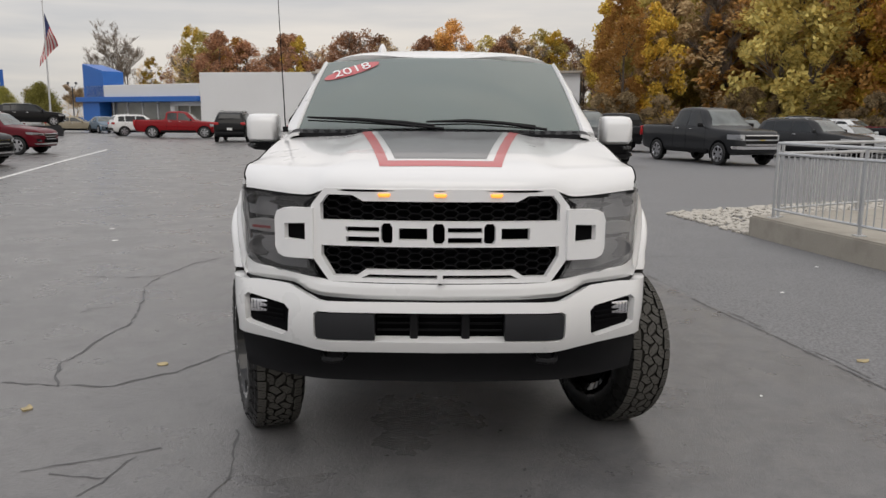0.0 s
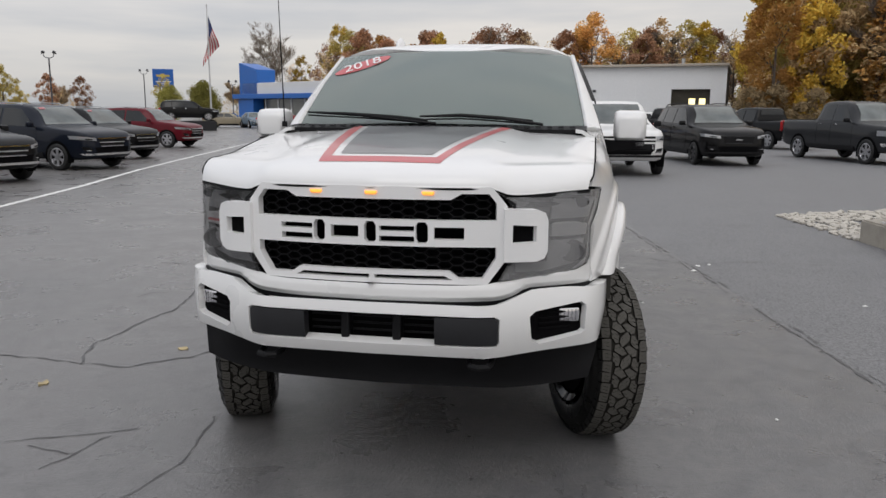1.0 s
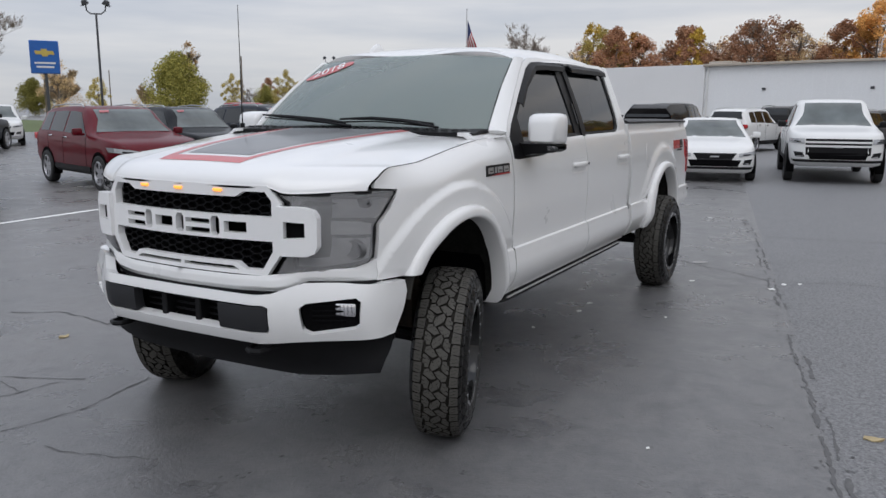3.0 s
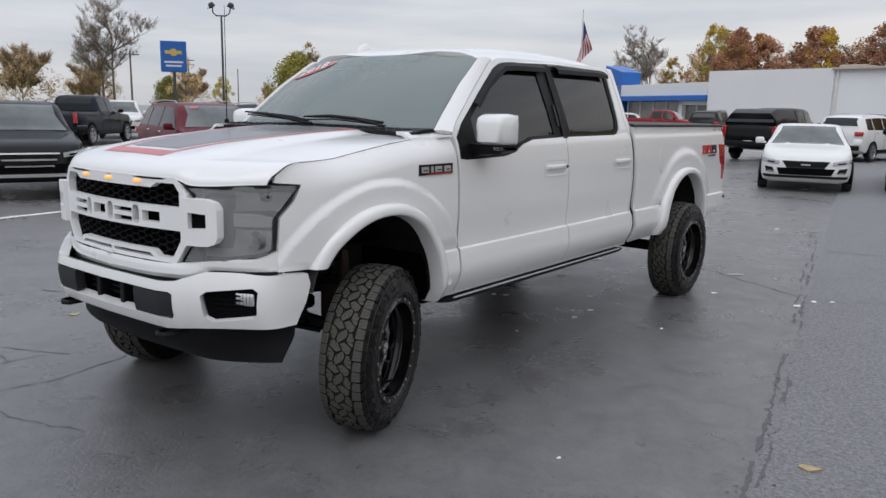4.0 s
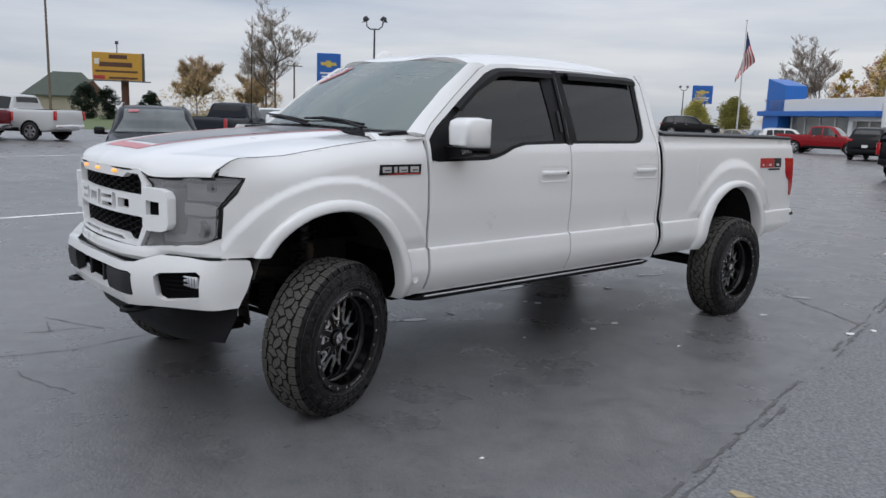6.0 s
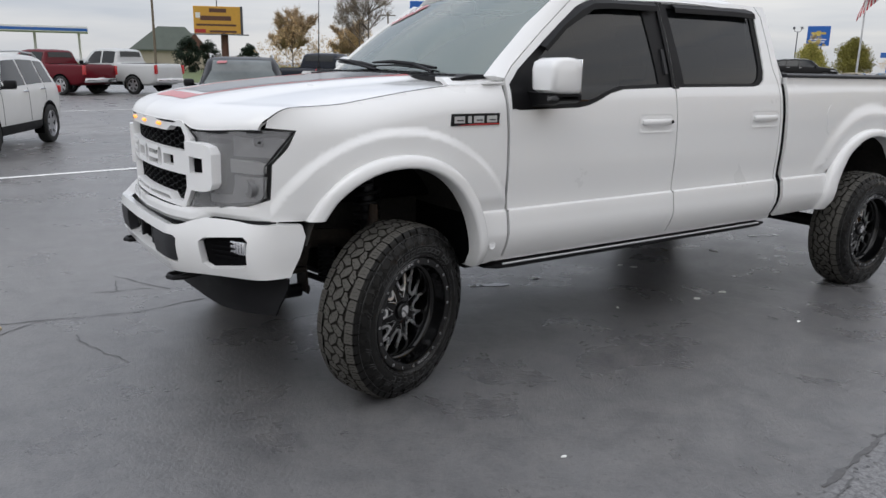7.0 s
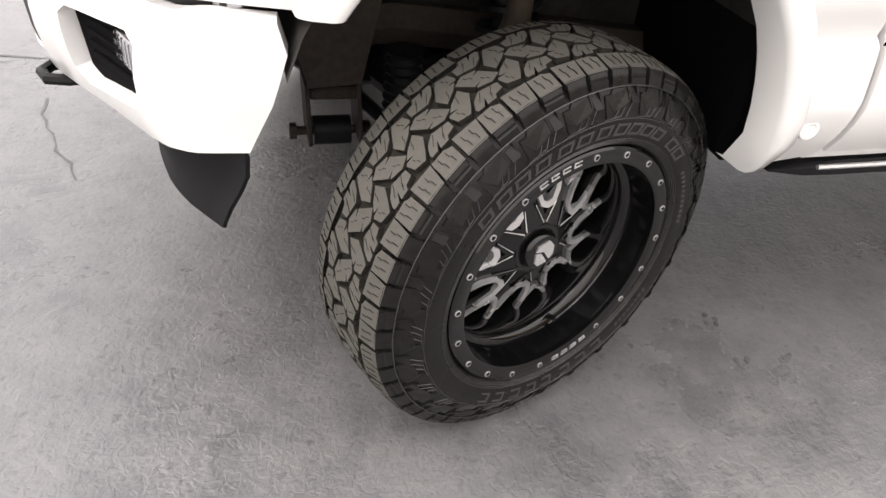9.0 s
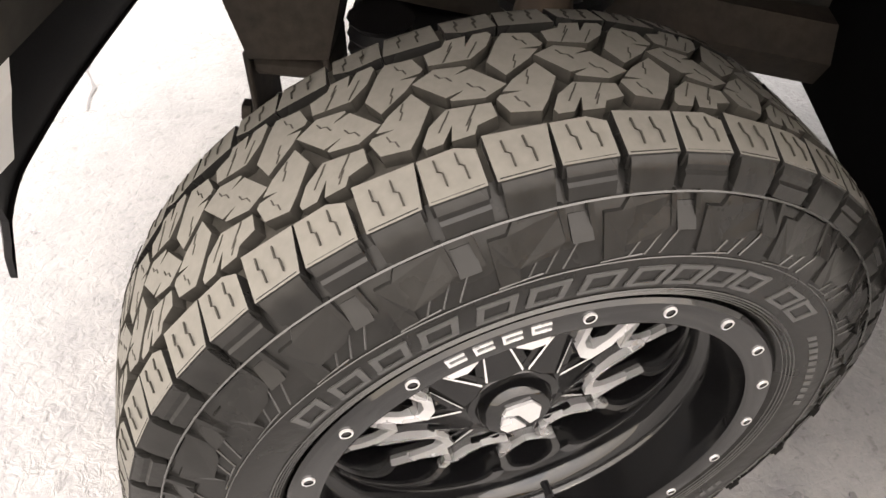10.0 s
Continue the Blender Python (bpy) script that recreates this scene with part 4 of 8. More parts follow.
def foliage(name, a, b):
    m, nt, p = shader(name)
    N, L = nt.nodes, nt.links
    geo = N.new("ShaderNodeNewGeometry")
    ramp = N.new("ShaderNodeValToRGB")
    ramp.color_ramp.elements[0].color, ramp.color_ramp.elements[1].color = a + (1,), b + (1,)
    L.new(geo.outputs["Random Per Island"], ramp.inputs[0])
    info = N.new("ShaderNodeObjectInfo")
    hs = N.new("ShaderNodeHueSaturation")
    mr = N.new("ShaderNodeMapRange")
    mr.inputs["To Min"].default_value, mr.inputs["To Max"].default_value = 0.95, 1.55
    L.new(info.outputs["Random"], mr.inputs["Value"])
    L.new(mr.outputs[0], hs.inputs["Value"])
    L.new(ramp.outputs[0], hs.inputs["Color"])
    L.new(hs.outputs[0], p.inputs["Base Color"])
    p.inputs["Roughness"].default_value = 0.8
    p.inputs["Specular IOR Level"].default_value = 0.2
    tl, mx = N.new("ShaderNodeBsdfTranslucent"), N.new("ShaderNodeMixShader")
    mx.inputs[0].default_value = 0.28
    L.new(hs.outputs[0], tl.inputs[0])
    L.new(p.outputs[0], mx.inputs[1])
    L.new(tl.outputs[0], mx.inputs[2])
    L.new(mx.outputs[0], N["Material Output"].inputs[0])
    return m


LEAVES = {
    "rust": foliage("rust_leaves", (0.17, 0.088, 0.055), (0.44, 0.245, 0.14)),
    "orange": foliage("orange_leaves", (0.34, 0.18, 0.055), (0.64, 0.37, 0.12)),
    "gold": foliage("gold_leaves", (0.34, 0.23, 0.04), (0.64, 0.46, 0.09)),
    "olive": foliage("olive_leaves", (0.32, 0.26, 0.08), (0.62, 0.51, 0.18)),
    "green": foliage("green_leaves", (0.12, 0.115, 0.03), (0.34, 0.31, 0.08)),
    "brown": foliage("brown_twigs", (0.42, 0.29, 0.15), (0.64, 0.47, 0.26)),
    "dark": foliage("dark_understorey", (0.13, 0.095, 0.055), (0.36, 0.27, 0.15)),
    "pine": foliage("dark_needles", (0.010, 0.018, 0.012), (0.03, 0.045, 0.028)),
}
GREY_TWIG = surf("grey_twig", (0.26, 0.215, 0.175), 0.9, 0, 0.3, 14, 3)
TAN_TWIG = surf("tan_twig", (0.40, 0.30, 0.19), 0.9, 0, 0.3, 14, 3)


def limbs(bm, rnd, p, d, length, r, depth, tips, sides=6):
    """A limb that bends, tapers and forks."""
    pts, rs = [p.copy()], [r]
    n = 4
    for k in range(n):
        d = (d + Vector((rnd.uniform(-.18, .18), rnd.uniform(-.18, .18), rnd.uniform(-.03, .14)))).normalized()
        p = p + d * length / n
        pts.append(p.copy())
        rs.append(r * (1 - .6 * (k + 1) / n))
    tube(bm, pts, rs, sides, False)
    if depth == 0:
        tips.extend(pts[1:])
        return
    for k in range(rnd.choice((3, 4))):
        i = rnd.randint(1, n)
        a = rnd.uniform(0, 6.283)
        side = Vector((math.cos(a), math.sin(a), rnd.uniform(.15, .8))).normalized()
        limbs(bm, rnd, pts[i], (d * .55 + side * .75).normalized(), length * rnd.uniform(.5, .72), rs[i] * .62, depth - 1, tips, max(3, sides - 1))
    tips.append(pts[-1])


def tree(seed, h, spread_r, leaf, count, size, label, low=0.25, bare=2, category="tree", droop=0.0, twigs=0, puff=1.0, fan=False):
    """A tapered trunk with forked limbs, and a crown of many small leaf sprays with gaps."""
    rnd = random.Random(seed)
    t = thing("tree", label, category, pose(0, 0, 0), "trees")
    bm = bmesh.new()
    tips = []
    trunk = [Vector((0, 0, -.1))]
    for k in range(5):
        trunk.append(trunk[-1] + Vector((rnd.uniform(-.1, .1) * h * .04, rnd.uniform(-.1, .1) * h * .04, h * (.17 if not count else .14))))
    r0 = h * .016
    tube(bm, trunk, [r0 * (1 - .15 * k) for k in range(6)], 8, False)
    for k in range(9 if bare else 6):
        i = rnd.randint(2, 5)
        a = rnd.uniform(0, 6.283)
        limbs(bm, rnd, trunk[i], Vector((math.cos(a), math.sin(a), rnd.uniform(.5, 1.3))).normalized(), min(h * .30, spread_r * 1.1) * (1.0 if fan or not count else .62), r0 * .42, bare if fan or not count else 1, tips)
    part("trunk", bm, BARK, t)
    if twigs:
        verts, faces = [], []
        for _ in range(twigs):
            p = rnd.choice(tips)
            out = Vector((p.x, p.y, 0)).normalized() if p.xy.length > .2 else Vector((1, 0, 0))
            d = (out * .5 + Vector((rnd.gauss(0, .5), rnd.gauss(0, .5), rnd.uniform(.3, 1.4)))).normalized()
            n = d.orthogonal().normalized()
            n.rotate(Matrix.Rotation(rnd.uniform(0, 6.283), 3, d))
            ln, wd = rnd.uniform(.35, 1.0) * h * (.16 if fan else .075), (.016 + .012 * rnd.random()) * (1.5 if fan else 1)
            bend = n * ln * rnd.uniform(-.2, .2)
            b = len(verts)
            verts += [p - n * wd, p + n * wd, p + d * ln * .5 + bend + n * wd * .6, p + d * ln * .5 + bend - n * wd * .6, p + d * ln]
            faces += [(b, b + 1, b + 2, b + 3), (b + 3, b + 2, b + 4)]
        me = bpy.data.meshes.new("branchwork")
        me.from_pydata([tuple(v) for v in verts], [], faces)
        me.materials.append(TAN_TWIG if fan else GREY_TWIG)
        tw = new("branchwork", me)
        tw.parent = t
        tagged(tw, kind="stuff")
    if count:
        blobs = []
        for _ in range(64):
            z = h * rnd.uniform(low, .97)
            k = math.sin(math.pi * min(1, max(.08, (z / h - low) / (1 - low) * .92 + .10))) ** .7
            a, rr = rnd.uniform(0, 6.283), spread_r * k * math.sqrt(rnd.random())
            blobs.append((Vector((rr * math.cos(a), rr * math.sin(a), z)), (rnd.uniform(.08, .22) * spread_r + .2) * puff))
        verts, faces = [], []
        for _ in range(count):
            c, br = rnd.choice(blobs)
            v = Vector((rnd.gauss(0, 1), rnd.gauss(0, 1), rnd.gauss(0, 1))).normalized() * br * rnd.random() ** .45
            p = c + v
            if droop:
                p.z -= droop * rnd.random() * v.xy.length
            u = Vector((rnd.gauss(0, 1), rnd.gauss(0, 1), rnd.gauss(0, 1))).normalized()
            w = u.orthogonal().normalized()
            s = size * rnd.uniform(.55, 1.3)
            b = len(verts)
            verts += [p - u * s, p + w * s * .55, p + u * s, p - w * s * .45]
            faces.append((b, b + 1, b + 2, b + 3))
        me = bpy.data.meshes.new("crown")
        me.from_pydata([tuple(v) for v in verts], [], faces)
        me.materials.append(LEAVES[leaf])
        cr = new("crown", me)
        cr.parent = t
        tagged(cr, kind="stuff")
    return t


KINDS = [
    tree(11, 13, 3.6, "rust", 7000, .17, "broad tree with rust-red autumn leaves"),
    tree(12, 14, 3.2, "orange", 6500, .17, "tree with orange-brown autumn leaves"),
    tree(13, 14, 2.4, "gold", 5500, .16, "slim tree with golden yellow leaves"),
    tree(14, 14, 3.8, "olive", 7000, .17, "tree with olive and yellowing leaves"),
    tree(15, 12, 3.0, "brown", 2600, .12, "half-bare tree with brown twigs", twigs=1800),
    tree(16, 13, 3.4, "rust", 3600, .15, "thinning tree with rust-brown leaves", twigs=1500),
    tree(29, 12, 3.4, "brown", 0, .2, "bare tree with fine grey branches", bare=3, twigs=5200),
    tree(18, 8, 3.6, "green", 15000, .16, "round willow with dense dull olive foliage", low=.10, droop=.7, puff=1.7),
    tree(19, 5, 3.0, "brown", 2600, .09, "broad bushy tree with bare tan twigs", low=.1, droop=.3, twigs=9000, fan=True),
    tree(20, 4.2, 1.6, "pine", 5000, .13, "small dark evergreen tree with dense needles", low=.05),
    tree(21, 16, 3.4, "brown", 7000, .25, "tall woodland tree with brown twigs", low=.06, puff=1.3),
    tree(22, 16, 3.6, "orange", 7000, .25, "tall woodland tree with orange-brown leaves", low=.08, puff=1.3),
    tree(23, 6, 2.8, "dark", 6500, .16, "low woodland shrub with dark brown twigs", low=.02),
    tree(24, 16, 3.8, "olive", 7000, .26, "tall woodland tree with olive leaves", low=.06, puff=1.3),
    tree(25, 16, 3.2, "gold", 7000, .24, "tall woodland tree with yellow leaves", low=.10, puff=1.3),
    tree(26, 15, 2.6, "brown", 3000, .18, "tall thin woodland tree with pale twigs", low=.1, twigs=3800),
]
PLACED = set()


def plant(kind, x, y, s=1.0, rz=0.0, sx=1.0):
    t = KINDS[kind]
    m = pose(x, y, 0, 0, 0, rz) @ Matrix.Diagonal((s * sx, s * sx, s, 1))
    if kind in PLACED:
        q = copy_thing(t, pose(x, y, 0, 0, 0, rz))
    else:
        q = t
        q.matrix_basis = pose(x, y, 0, 0, 0, rz)
        PLACED.add(kind)
    q.scale = (s * sx, s * sx, s)


rnd = random.Random(77)
# row behind the buildings
x = -37.0
while x < 30:
    k = rnd.choice((0, 0, 1, 2, 3, 5, 5, 0, 4, 3, 15, 5, 4))
    y = 112 + rnd.uniform(-4, 8) - x * .10
    plant(k, x, y, rnd.uniform(.90, 1.06), rnd.uniform(0, 360), 1.15)
    x += rnd.uniform(1.3, 2.2)
for x, y, k, s in ((-52.5, 126, 6, 1.0), (-50.2, 127, 6, .95), (-48.0, 128, 4, .82), (-46, 126, 2, .80), (-38.6, 124, 2, 1.15), (-42, 128, 5, .98), (-34.5, 124, 0, 1.02), (-20, 112, 2, .95), (-53.5, 128, 0, .62)):
    plant(k, x, y, s, rnd.uniform(0, 360))
# the dense wood
for row, (d, n) in enumerate(((78, 24), (86, 26), (96, 26), (108, 24))):
    for i in range(n):
        az = radians(12.0 + (i + rnd.random() * .8) * 50 / n)
        dd = d + rnd.uniform(-3, 3) - 14 * math.sin(max(0, az - .2))
        k = rnd.choice((13, 14, 10, 13, 14, 11, 10, 10, 13, 10)) if row else rnd.choice((15, 14, 13, 11, 10, 14, 11, 11, 15, 13, 14))
        s = rnd.uniform(.88, 1.12) * (1.0 + .10 * row) * (1.0 if az > .33 else .70 + .30 * max(0, (az - .2) / .13))
        plant(k, dd * math.sin(az), dd * math.cos(az), s, rnd.uniform(0, 360))
for i in range(34):
    az = radians(11.5 + i * 1.45 + rnd.random())
    dd = 74 + rnd.uniform(-2, 3) - 14 * math.sin(max(0, az - .2))
    plant(12, dd * math.sin(az), dd * math.cos(az), rnd.uniform(.35, .75), rnd.uniform(0, 360))
# scattered trees towards the street
for x, y, k, s in ((-112, 118, 3, .62), (-106, 122, 0, .60), (-85.5, 80, 7, 1.12), (-88, 85, 15, .78), (-103, 74, 8, 1.2), (-150, 100, 7, .9), (-96, 110, 7, .70), (-140, 120, 8, 1.1), (-88, 118, 0, .58), (-83, 120, 0, .55), (-60, 108, 7, .62), (-66, 130, 7, .8), (-120, 165, 8, 1.2),
                   (-75, 36.0, 8, 1.2), (-73, 41.5, 8, 1.0), (-71, 42, 4, .55), (-66, 40.4, 6, .78), (-66.4, 39.6, 6, .64), (-73.5, 58.1, 3, .36), (-61.5, 78, 3, .31), (-72.5, 81, 6, .30), (-63, 46, 4, .55), (-94, 30.4, 9, 1.0), (-92, 32.2, 9, .9), (-86, 35.2, 9, .8), (-60, 74, 3, .45), (-85, 150, 3, .62), (-98, 190, 8, 1.3), (-90, 195, 8, 1.5), (-75, 190, 7, .9)):
    plant(k, x, y, s, rnd.uniform(0, 360))
# ---- parked cars ----
SHAPES = {
    "suv": dict(top=curve((0, .78), (.012, .88), (.04, .965), (.12, 1.04), (.25, 1.11), (.285, 1.14), (.35, 1.40), (.41, 1.60), (.47, 1.67), (.62, 1.69), (.84, 1.655), (.925, 1.60), (.955, 1.42), (.98, 1.12), (.992, 1.0), (1, .82)),
                belt=curve((0, .72), (.03, .90), (.12, 1.0), (.28, 1.06), (.9, 1.13), (.985, 1.08), (1, .76)), cowl=.285, roof=.43, back=.925, tail=.975, axles=(.185, .805), r=.36, H=1.69, panes=((.33, .46, .585), (.60, .60, .775), (.79, .79, .90))),
    "pickup": dict(top=curve((0, .90), (.012, 1.04), (.04, 1.13), (.12, 1.17), (.24, 1.22), (.265, 1.25), (.32, 1.55), (.37, 1.80), (.42, 1.88), (.53, 1.90), (.60, 1.87), (.62, 1.80), (.632, 1.50), (.64, 1.30), (.66, 1.285), (.985, 1.285), (.995, 1.25), (1, 1.1)),
                   belt=curve((0, .82), (.03, 1.02), (.12, 1.12), (.27, 1.20), (.62, 1.25), (.66, 1.25), (.985, 1.25), (1, 1.0)), cowl=.265, roof=.385, back=.612, tail=.638, axles=(.165, .785), r=.41, H=1.90, panes=((.30, .405, .475), (.49, .49, .605))),
    "sedan": dict(top=curve((0, .62), (.015, .74), (.05, .82), (.14, .90), (.27, .97), (.31, 1.0), (.38, 1.24), (.44, 1.39), (.50, 1.445), (.60, 1.45), (.70, 1.40), (.80, 1.22), (.86, 1.08), (.90, 1.05), (.975, 1.02), (.992, .92), (1, .75)),
                  belt=curve((0, .58), (.03, .72), (.14, .86), (.30, .95), (.80, 1.0), (.97, .97), (1, .70)), cowl=.30, roof=.455, back=.69, tail=.85, axles=(.185, .785), r=.335, H=1.45, panes=((.35, .475, .565), (.58, .58, .72))),
}
CAR_GLASS = surf("car_window_glass", (0.012, 0.014, 0.015), 0.06, 0, 0.3, 2, 0.6, spec=0.45)
# paler than the side glass: reflected sky put into the base colour
WIND_GLASS = surf("sky_pale_windshield_glass", (0.10, 0.115, 0.112), 0.05, 0, 0.5, 2, 0.9, spec=0.8)
STICKER = surf("faded_pink_sticker", (0.42, 0.13, 0.14), 0.4, 0, 0.2, 30, 6)
CAR_TYRE = surf("car_tyre", (0.015, 0.015, 0.015), 0.7, 0, 0.2, 60, 6)
CAR_RIM = surf("alloy_rim", (0.50, 0.50, 0.52), 0.3, 0.8, 0.1, 30, 6)
CAR_RIM_DARK = surf("dark_alloy_rim", (0.03, 0.03, 0.032), 0.3, 0.3, 0.1, 30, 6)
LAMP_GLASS = surf("headlamp_glass", (0.42, 0.43, 0.45), 0.1, 0.3, 0.2, 30, 8, coat=0.8)
PAINTS = {
    "white": paint("white_paint", (0.72, 0.72, 0.71)), "black": paint("black_paint", (0.004, 0.004, 0.0045)), "dark": paint("charcoal_paint", (0.007, 0.0075, 0.009)),
    "maroon": paint("maroon_paint", (0.105, 0.005, 0.011)), "red": paint("red_paint", (0.24, 0.008, 0.012)), "grey": paint("dark_grey_paint", (0.028, 0.029, 0.031)),
    "silver": paint("silver_paint", (0.52, 0.53, 0.53)), "beige": paint("beige_paint", (0.30, 0.26, 0.19)), "blue": paint("dull_blue_paint", (0.13, 0.18, 0.23)), "navy": paint("navy_paint", (0.007, 0.010, 0.018)),
}
RIM_CACHE = {}


def rim_pair(r, dark):
    key = (round(r, 3), dark)
    if key not in RIM_CACHE:
        bm = bmesh.new()
        lathe(bm, [(r * .62, -.09), (r * .66, .085), (r * .72, .10), (r * .90, .105), (r * .97, .09), (r, .06), (r, -.06), (r * .97, -.09), (r * .62, -.09)], 28)
        bmesh.ops.recalc_face_normals(bm, faces=bm.faces[:])
        ty = finish("tyre", bm, CAR_TYRE)
        bm = bmesh.new()
        lathe(bm, [(r * .66, .06), (r * .69, .092), (r * .64, .098), (r * .60, .05), (r * .60, .0)], 28)
        lathe(bm, [(0, .075), (r * .14, .075), (r * .18, .05)], 16)
        for k in range(6):
            rot = Matrix.Rotation(2 * math.pi * k / 6, 4, "X")
            arm = [(-r * .10, r * .08), (r * .10, r * .08), (r * .13, r * .63), (-r * .13, r * .63)]
            extrude_poly(bm, arm, lambda u, v, d: rot @ Vector((.04 + d, u, v)), .035)
        bmesh.ops.recalc_face_normals(bm, faces=bm.faces[:])
        rm = finish("rim", bm, CAR_RIM_DARK if dark else CAR_RIM)
        bm = bmesh.new()
        lathe(bm, [(0, .01), (r * .62, .0)], 20)
        bmesh.ops.recalc_face_normals(bm, faces=bm.faces[:])
        RIM_CACHE[key] = (ty, rm, finish("brake", bm, VOID))
    return RIM_CACHE[key]


def car(kind, colour, x, y, head, label, L=4.7, W=1.86, H=None, rim_dark=False, chrome=True, sticker=False, cap=False, z=0.0, pitch=0.0, trim=False, name=None, bars=False):
    """A parked car; head: the way that it points, in degrees clockwise from +y."""
    S = SHAPES[kind]
    k = (H or S["H"]) / S["H"]
    body_m = PAINTS[colour]
    nm = name or {"suv": "parked_suv", "pickup": "parked_pickup", "sedan": "parked_sedan"}[kind]
    t = thing(nm, label, "pickup truck" if kind == "pickup" else "car", pose(x, y, z) @ pose(0, 0, 0, 0, 0, 180 - head) @ pose(0, 0, 0, pitch), "parked cars")
    w0 = W / 2
    wide = curve((0, .60), (.012, .74), (.03, .85), (.065, .935), (.14, .985), (.5, 1.0), (.9, .985), (.975, .94), (1, .84))
    under = curve((0, .36), (.03, .27), (.12, .24), (.88, .26), (.96, .34), (1, .42))
    lift = (.14 if kind == "pickup" else .04 if kind == "suv" else -.05)

    def sect(f):
        w, zt, zb = w0 * wide(f), S["top"](f) * k, S["belt"](f) * k
        house = min(1.0, max(0.0, (zt - zb - .05) / .30))
        wt = w * (.945 - .20 * house)
        z0 = under(f) + lift
        zb2 = min(zb, zt - .035)
        return [(w * .80, z0), (w * .95, z0 + .05), (w, z0 + .20), (w * 1.0, (z0 + zb2) / 2 + .03), (w * .992, zb2 - .09), (w * .962, zb2), (wt, zt - .05 * (.4 + .6 * house)), (wt * .90, zt - .004), (wt * .5, zt + .012)]

    fs = sorted(set([0, .006, .015, .03, .05, .08, .12, .18, .24, 1, .994, .985, .97, .95, .93] + [S["cowl"] + i * (S["roof"] - S["cowl"]) / 5 for i in range(6)] + [S["back"] + i * (S["tail"] - S["back"]) / 5 for i in range(6)] + spread(.3, .95, .07)))
    bm = bmesh.new()
    rings = []
    for f in fs:
        h = sect(f)
        rings.append([(px, -L / 2 + f * L, pz) for px, pz in h] + [(-px, -L / 2 + f * L, pz) for px, pz in reversed(h)])
    loft(bm, rings)
    bmesh.ops.recalc_face_normals(bm, faces=bm.faces[:])
    part("body", bm, body_m, t, angle=50)

    def wall(f, s, side):
        h = sect(f)
        a, b = Vector((h[5][0], 0, h[5][1])), Vector((h[6][0], 0, h[6][1]))
        p = a.lerp(b, s)
        return Vector((side * (p.x + .006), -L / 2 + f * L, p.z + .002))

    for side in (1, -1):
        for f0, f1, f2 in S["panes"]:
            bm = skin([(f0, .06), (f2, .06), (f2 - (.015 if f2 > .85 else 0), .90), (f1, .90)], lambda f, s: wall(f, s, side), spread(f0, f2, .04), (.3, .6), lip=.008, out=(side, 0, 0))
            part("side_window", bm, CAR_GLASS, t)
    def over(f, q, d):
        h = sect(f)
        xx = h[7][0] * q
        return Vector((xx, -L / 2 + f * L, h[7][1] + .010 * (1 - q * q) + d))
    fa, fb = S["cowl"] + .008, S["roof"] - .012
    bm = skin([(fa, -.98), (fa, .98), (fb, .92), (fb, -.92)], lambda f, q: over(f, q, .012) + Vector((0, -.010, 0)), spread(fa, fb, .02), (-.6, -.3, 0, .3, .6), lip=.008, out=(0, -1, 1))
    g = part("windshield", bm, WIND_GLASS, t)
    if sticker:
        bm = skin([(fb - .032, -.80), (fb - .030, -.50), (fb - .014, -.46), (fb - .016, -.78)], lambda f, q: over(f, q, .02) + Vector((0, -.018, 0)), (), (), out=(0, -1, 1))
        part("windshield_sticker", bm, STICKER, g, "pink-red sale sticker")
    fa, fb = S["back"] + .010, S["tail"] - .008
    bm = skin([(fa, -.92), (fa, .92), (fb, .95), (fb, -.95)], lambda f, q: over(f, q, .010) + Vector((0, .012, 0)), spread(fa, fb, .015), (-.5, 0, .5), lip=.008, out=(0, 1, 1))
    part("rear_window", bm, CAR_GLASS, t)
    # wheels, each before a black disc that paints the shade of its opening
    r = S["r"] * (1.0 if kind != "pickup" else 1.0)
    ty, rm, br = rim_pair(r, rim_dark)
    for f in S["axles"]:
        for side in (1, -1):
            wx = w0 * wide(f)
            yy = -L / 2 + f * L
            bm = bmesh.new()
            lathe(bm, [(0, -.16), (r * 1.15, -.16), (r * 1.17, .0), (r * 1.21, .014), (r * 1.14, .016), (r * 1.12, .006), (0, .004)], 28, -math.pi * .62, math.pi * .62)
            for v in bm.verts:
                v.co = Vector((side * (wx + v.co.x), yy + v.co.y, r + v.co.z))
            bmesh.ops.recalc_face_normals(bm, faces=bm.faces[:])
            part("wheel_arch", bm, VOID, t)
            wm = pose(side * (wx - .06), yy, r, 0, 0, 0 if side > 0 else 180)
            wo = new("wheel", ty)
            wo.parent, wo.matrix_basis = t, wm
            for n2, me in (("rim", rm), ("brake", br)):
                q = new(n2, me)
                q.parent = wo
    # lamps, grille, bumpers, mirrors
    zl = S["top"](.03) * k - .13
    zn = S["top"](.012) * k
    zb = under(0) + lift

    def nose(xx, zz, d=.008):
        """The rounded front face at x and z, d proud of the body."""
        a, f = abs(xx) / w0, 0.0
        while wide(f) < a and f < .14:
            f += .002
        lean = .10 * max(0.0, (zz - zn + .12)) + .02 * max(0.0, zb + .2 - zz)
        return Vector((xx + math.copysign(d * .5 * step(.6, .9, a), xx), -L / 2 + f * L - d + lean, zz))

    def face(name, pts, m, parent=None, d=.008, lip=.012, label=""):
        us = [q[0] for q in pts]
        bm = skin(pts, lambda u, v: nose(u, v, d), spread(min(us), max(us), .05), (), lip=lip, out=(0, -1, 0))
        return part(name, bm, m, parent or t, label)

    big = kind == "pickup"
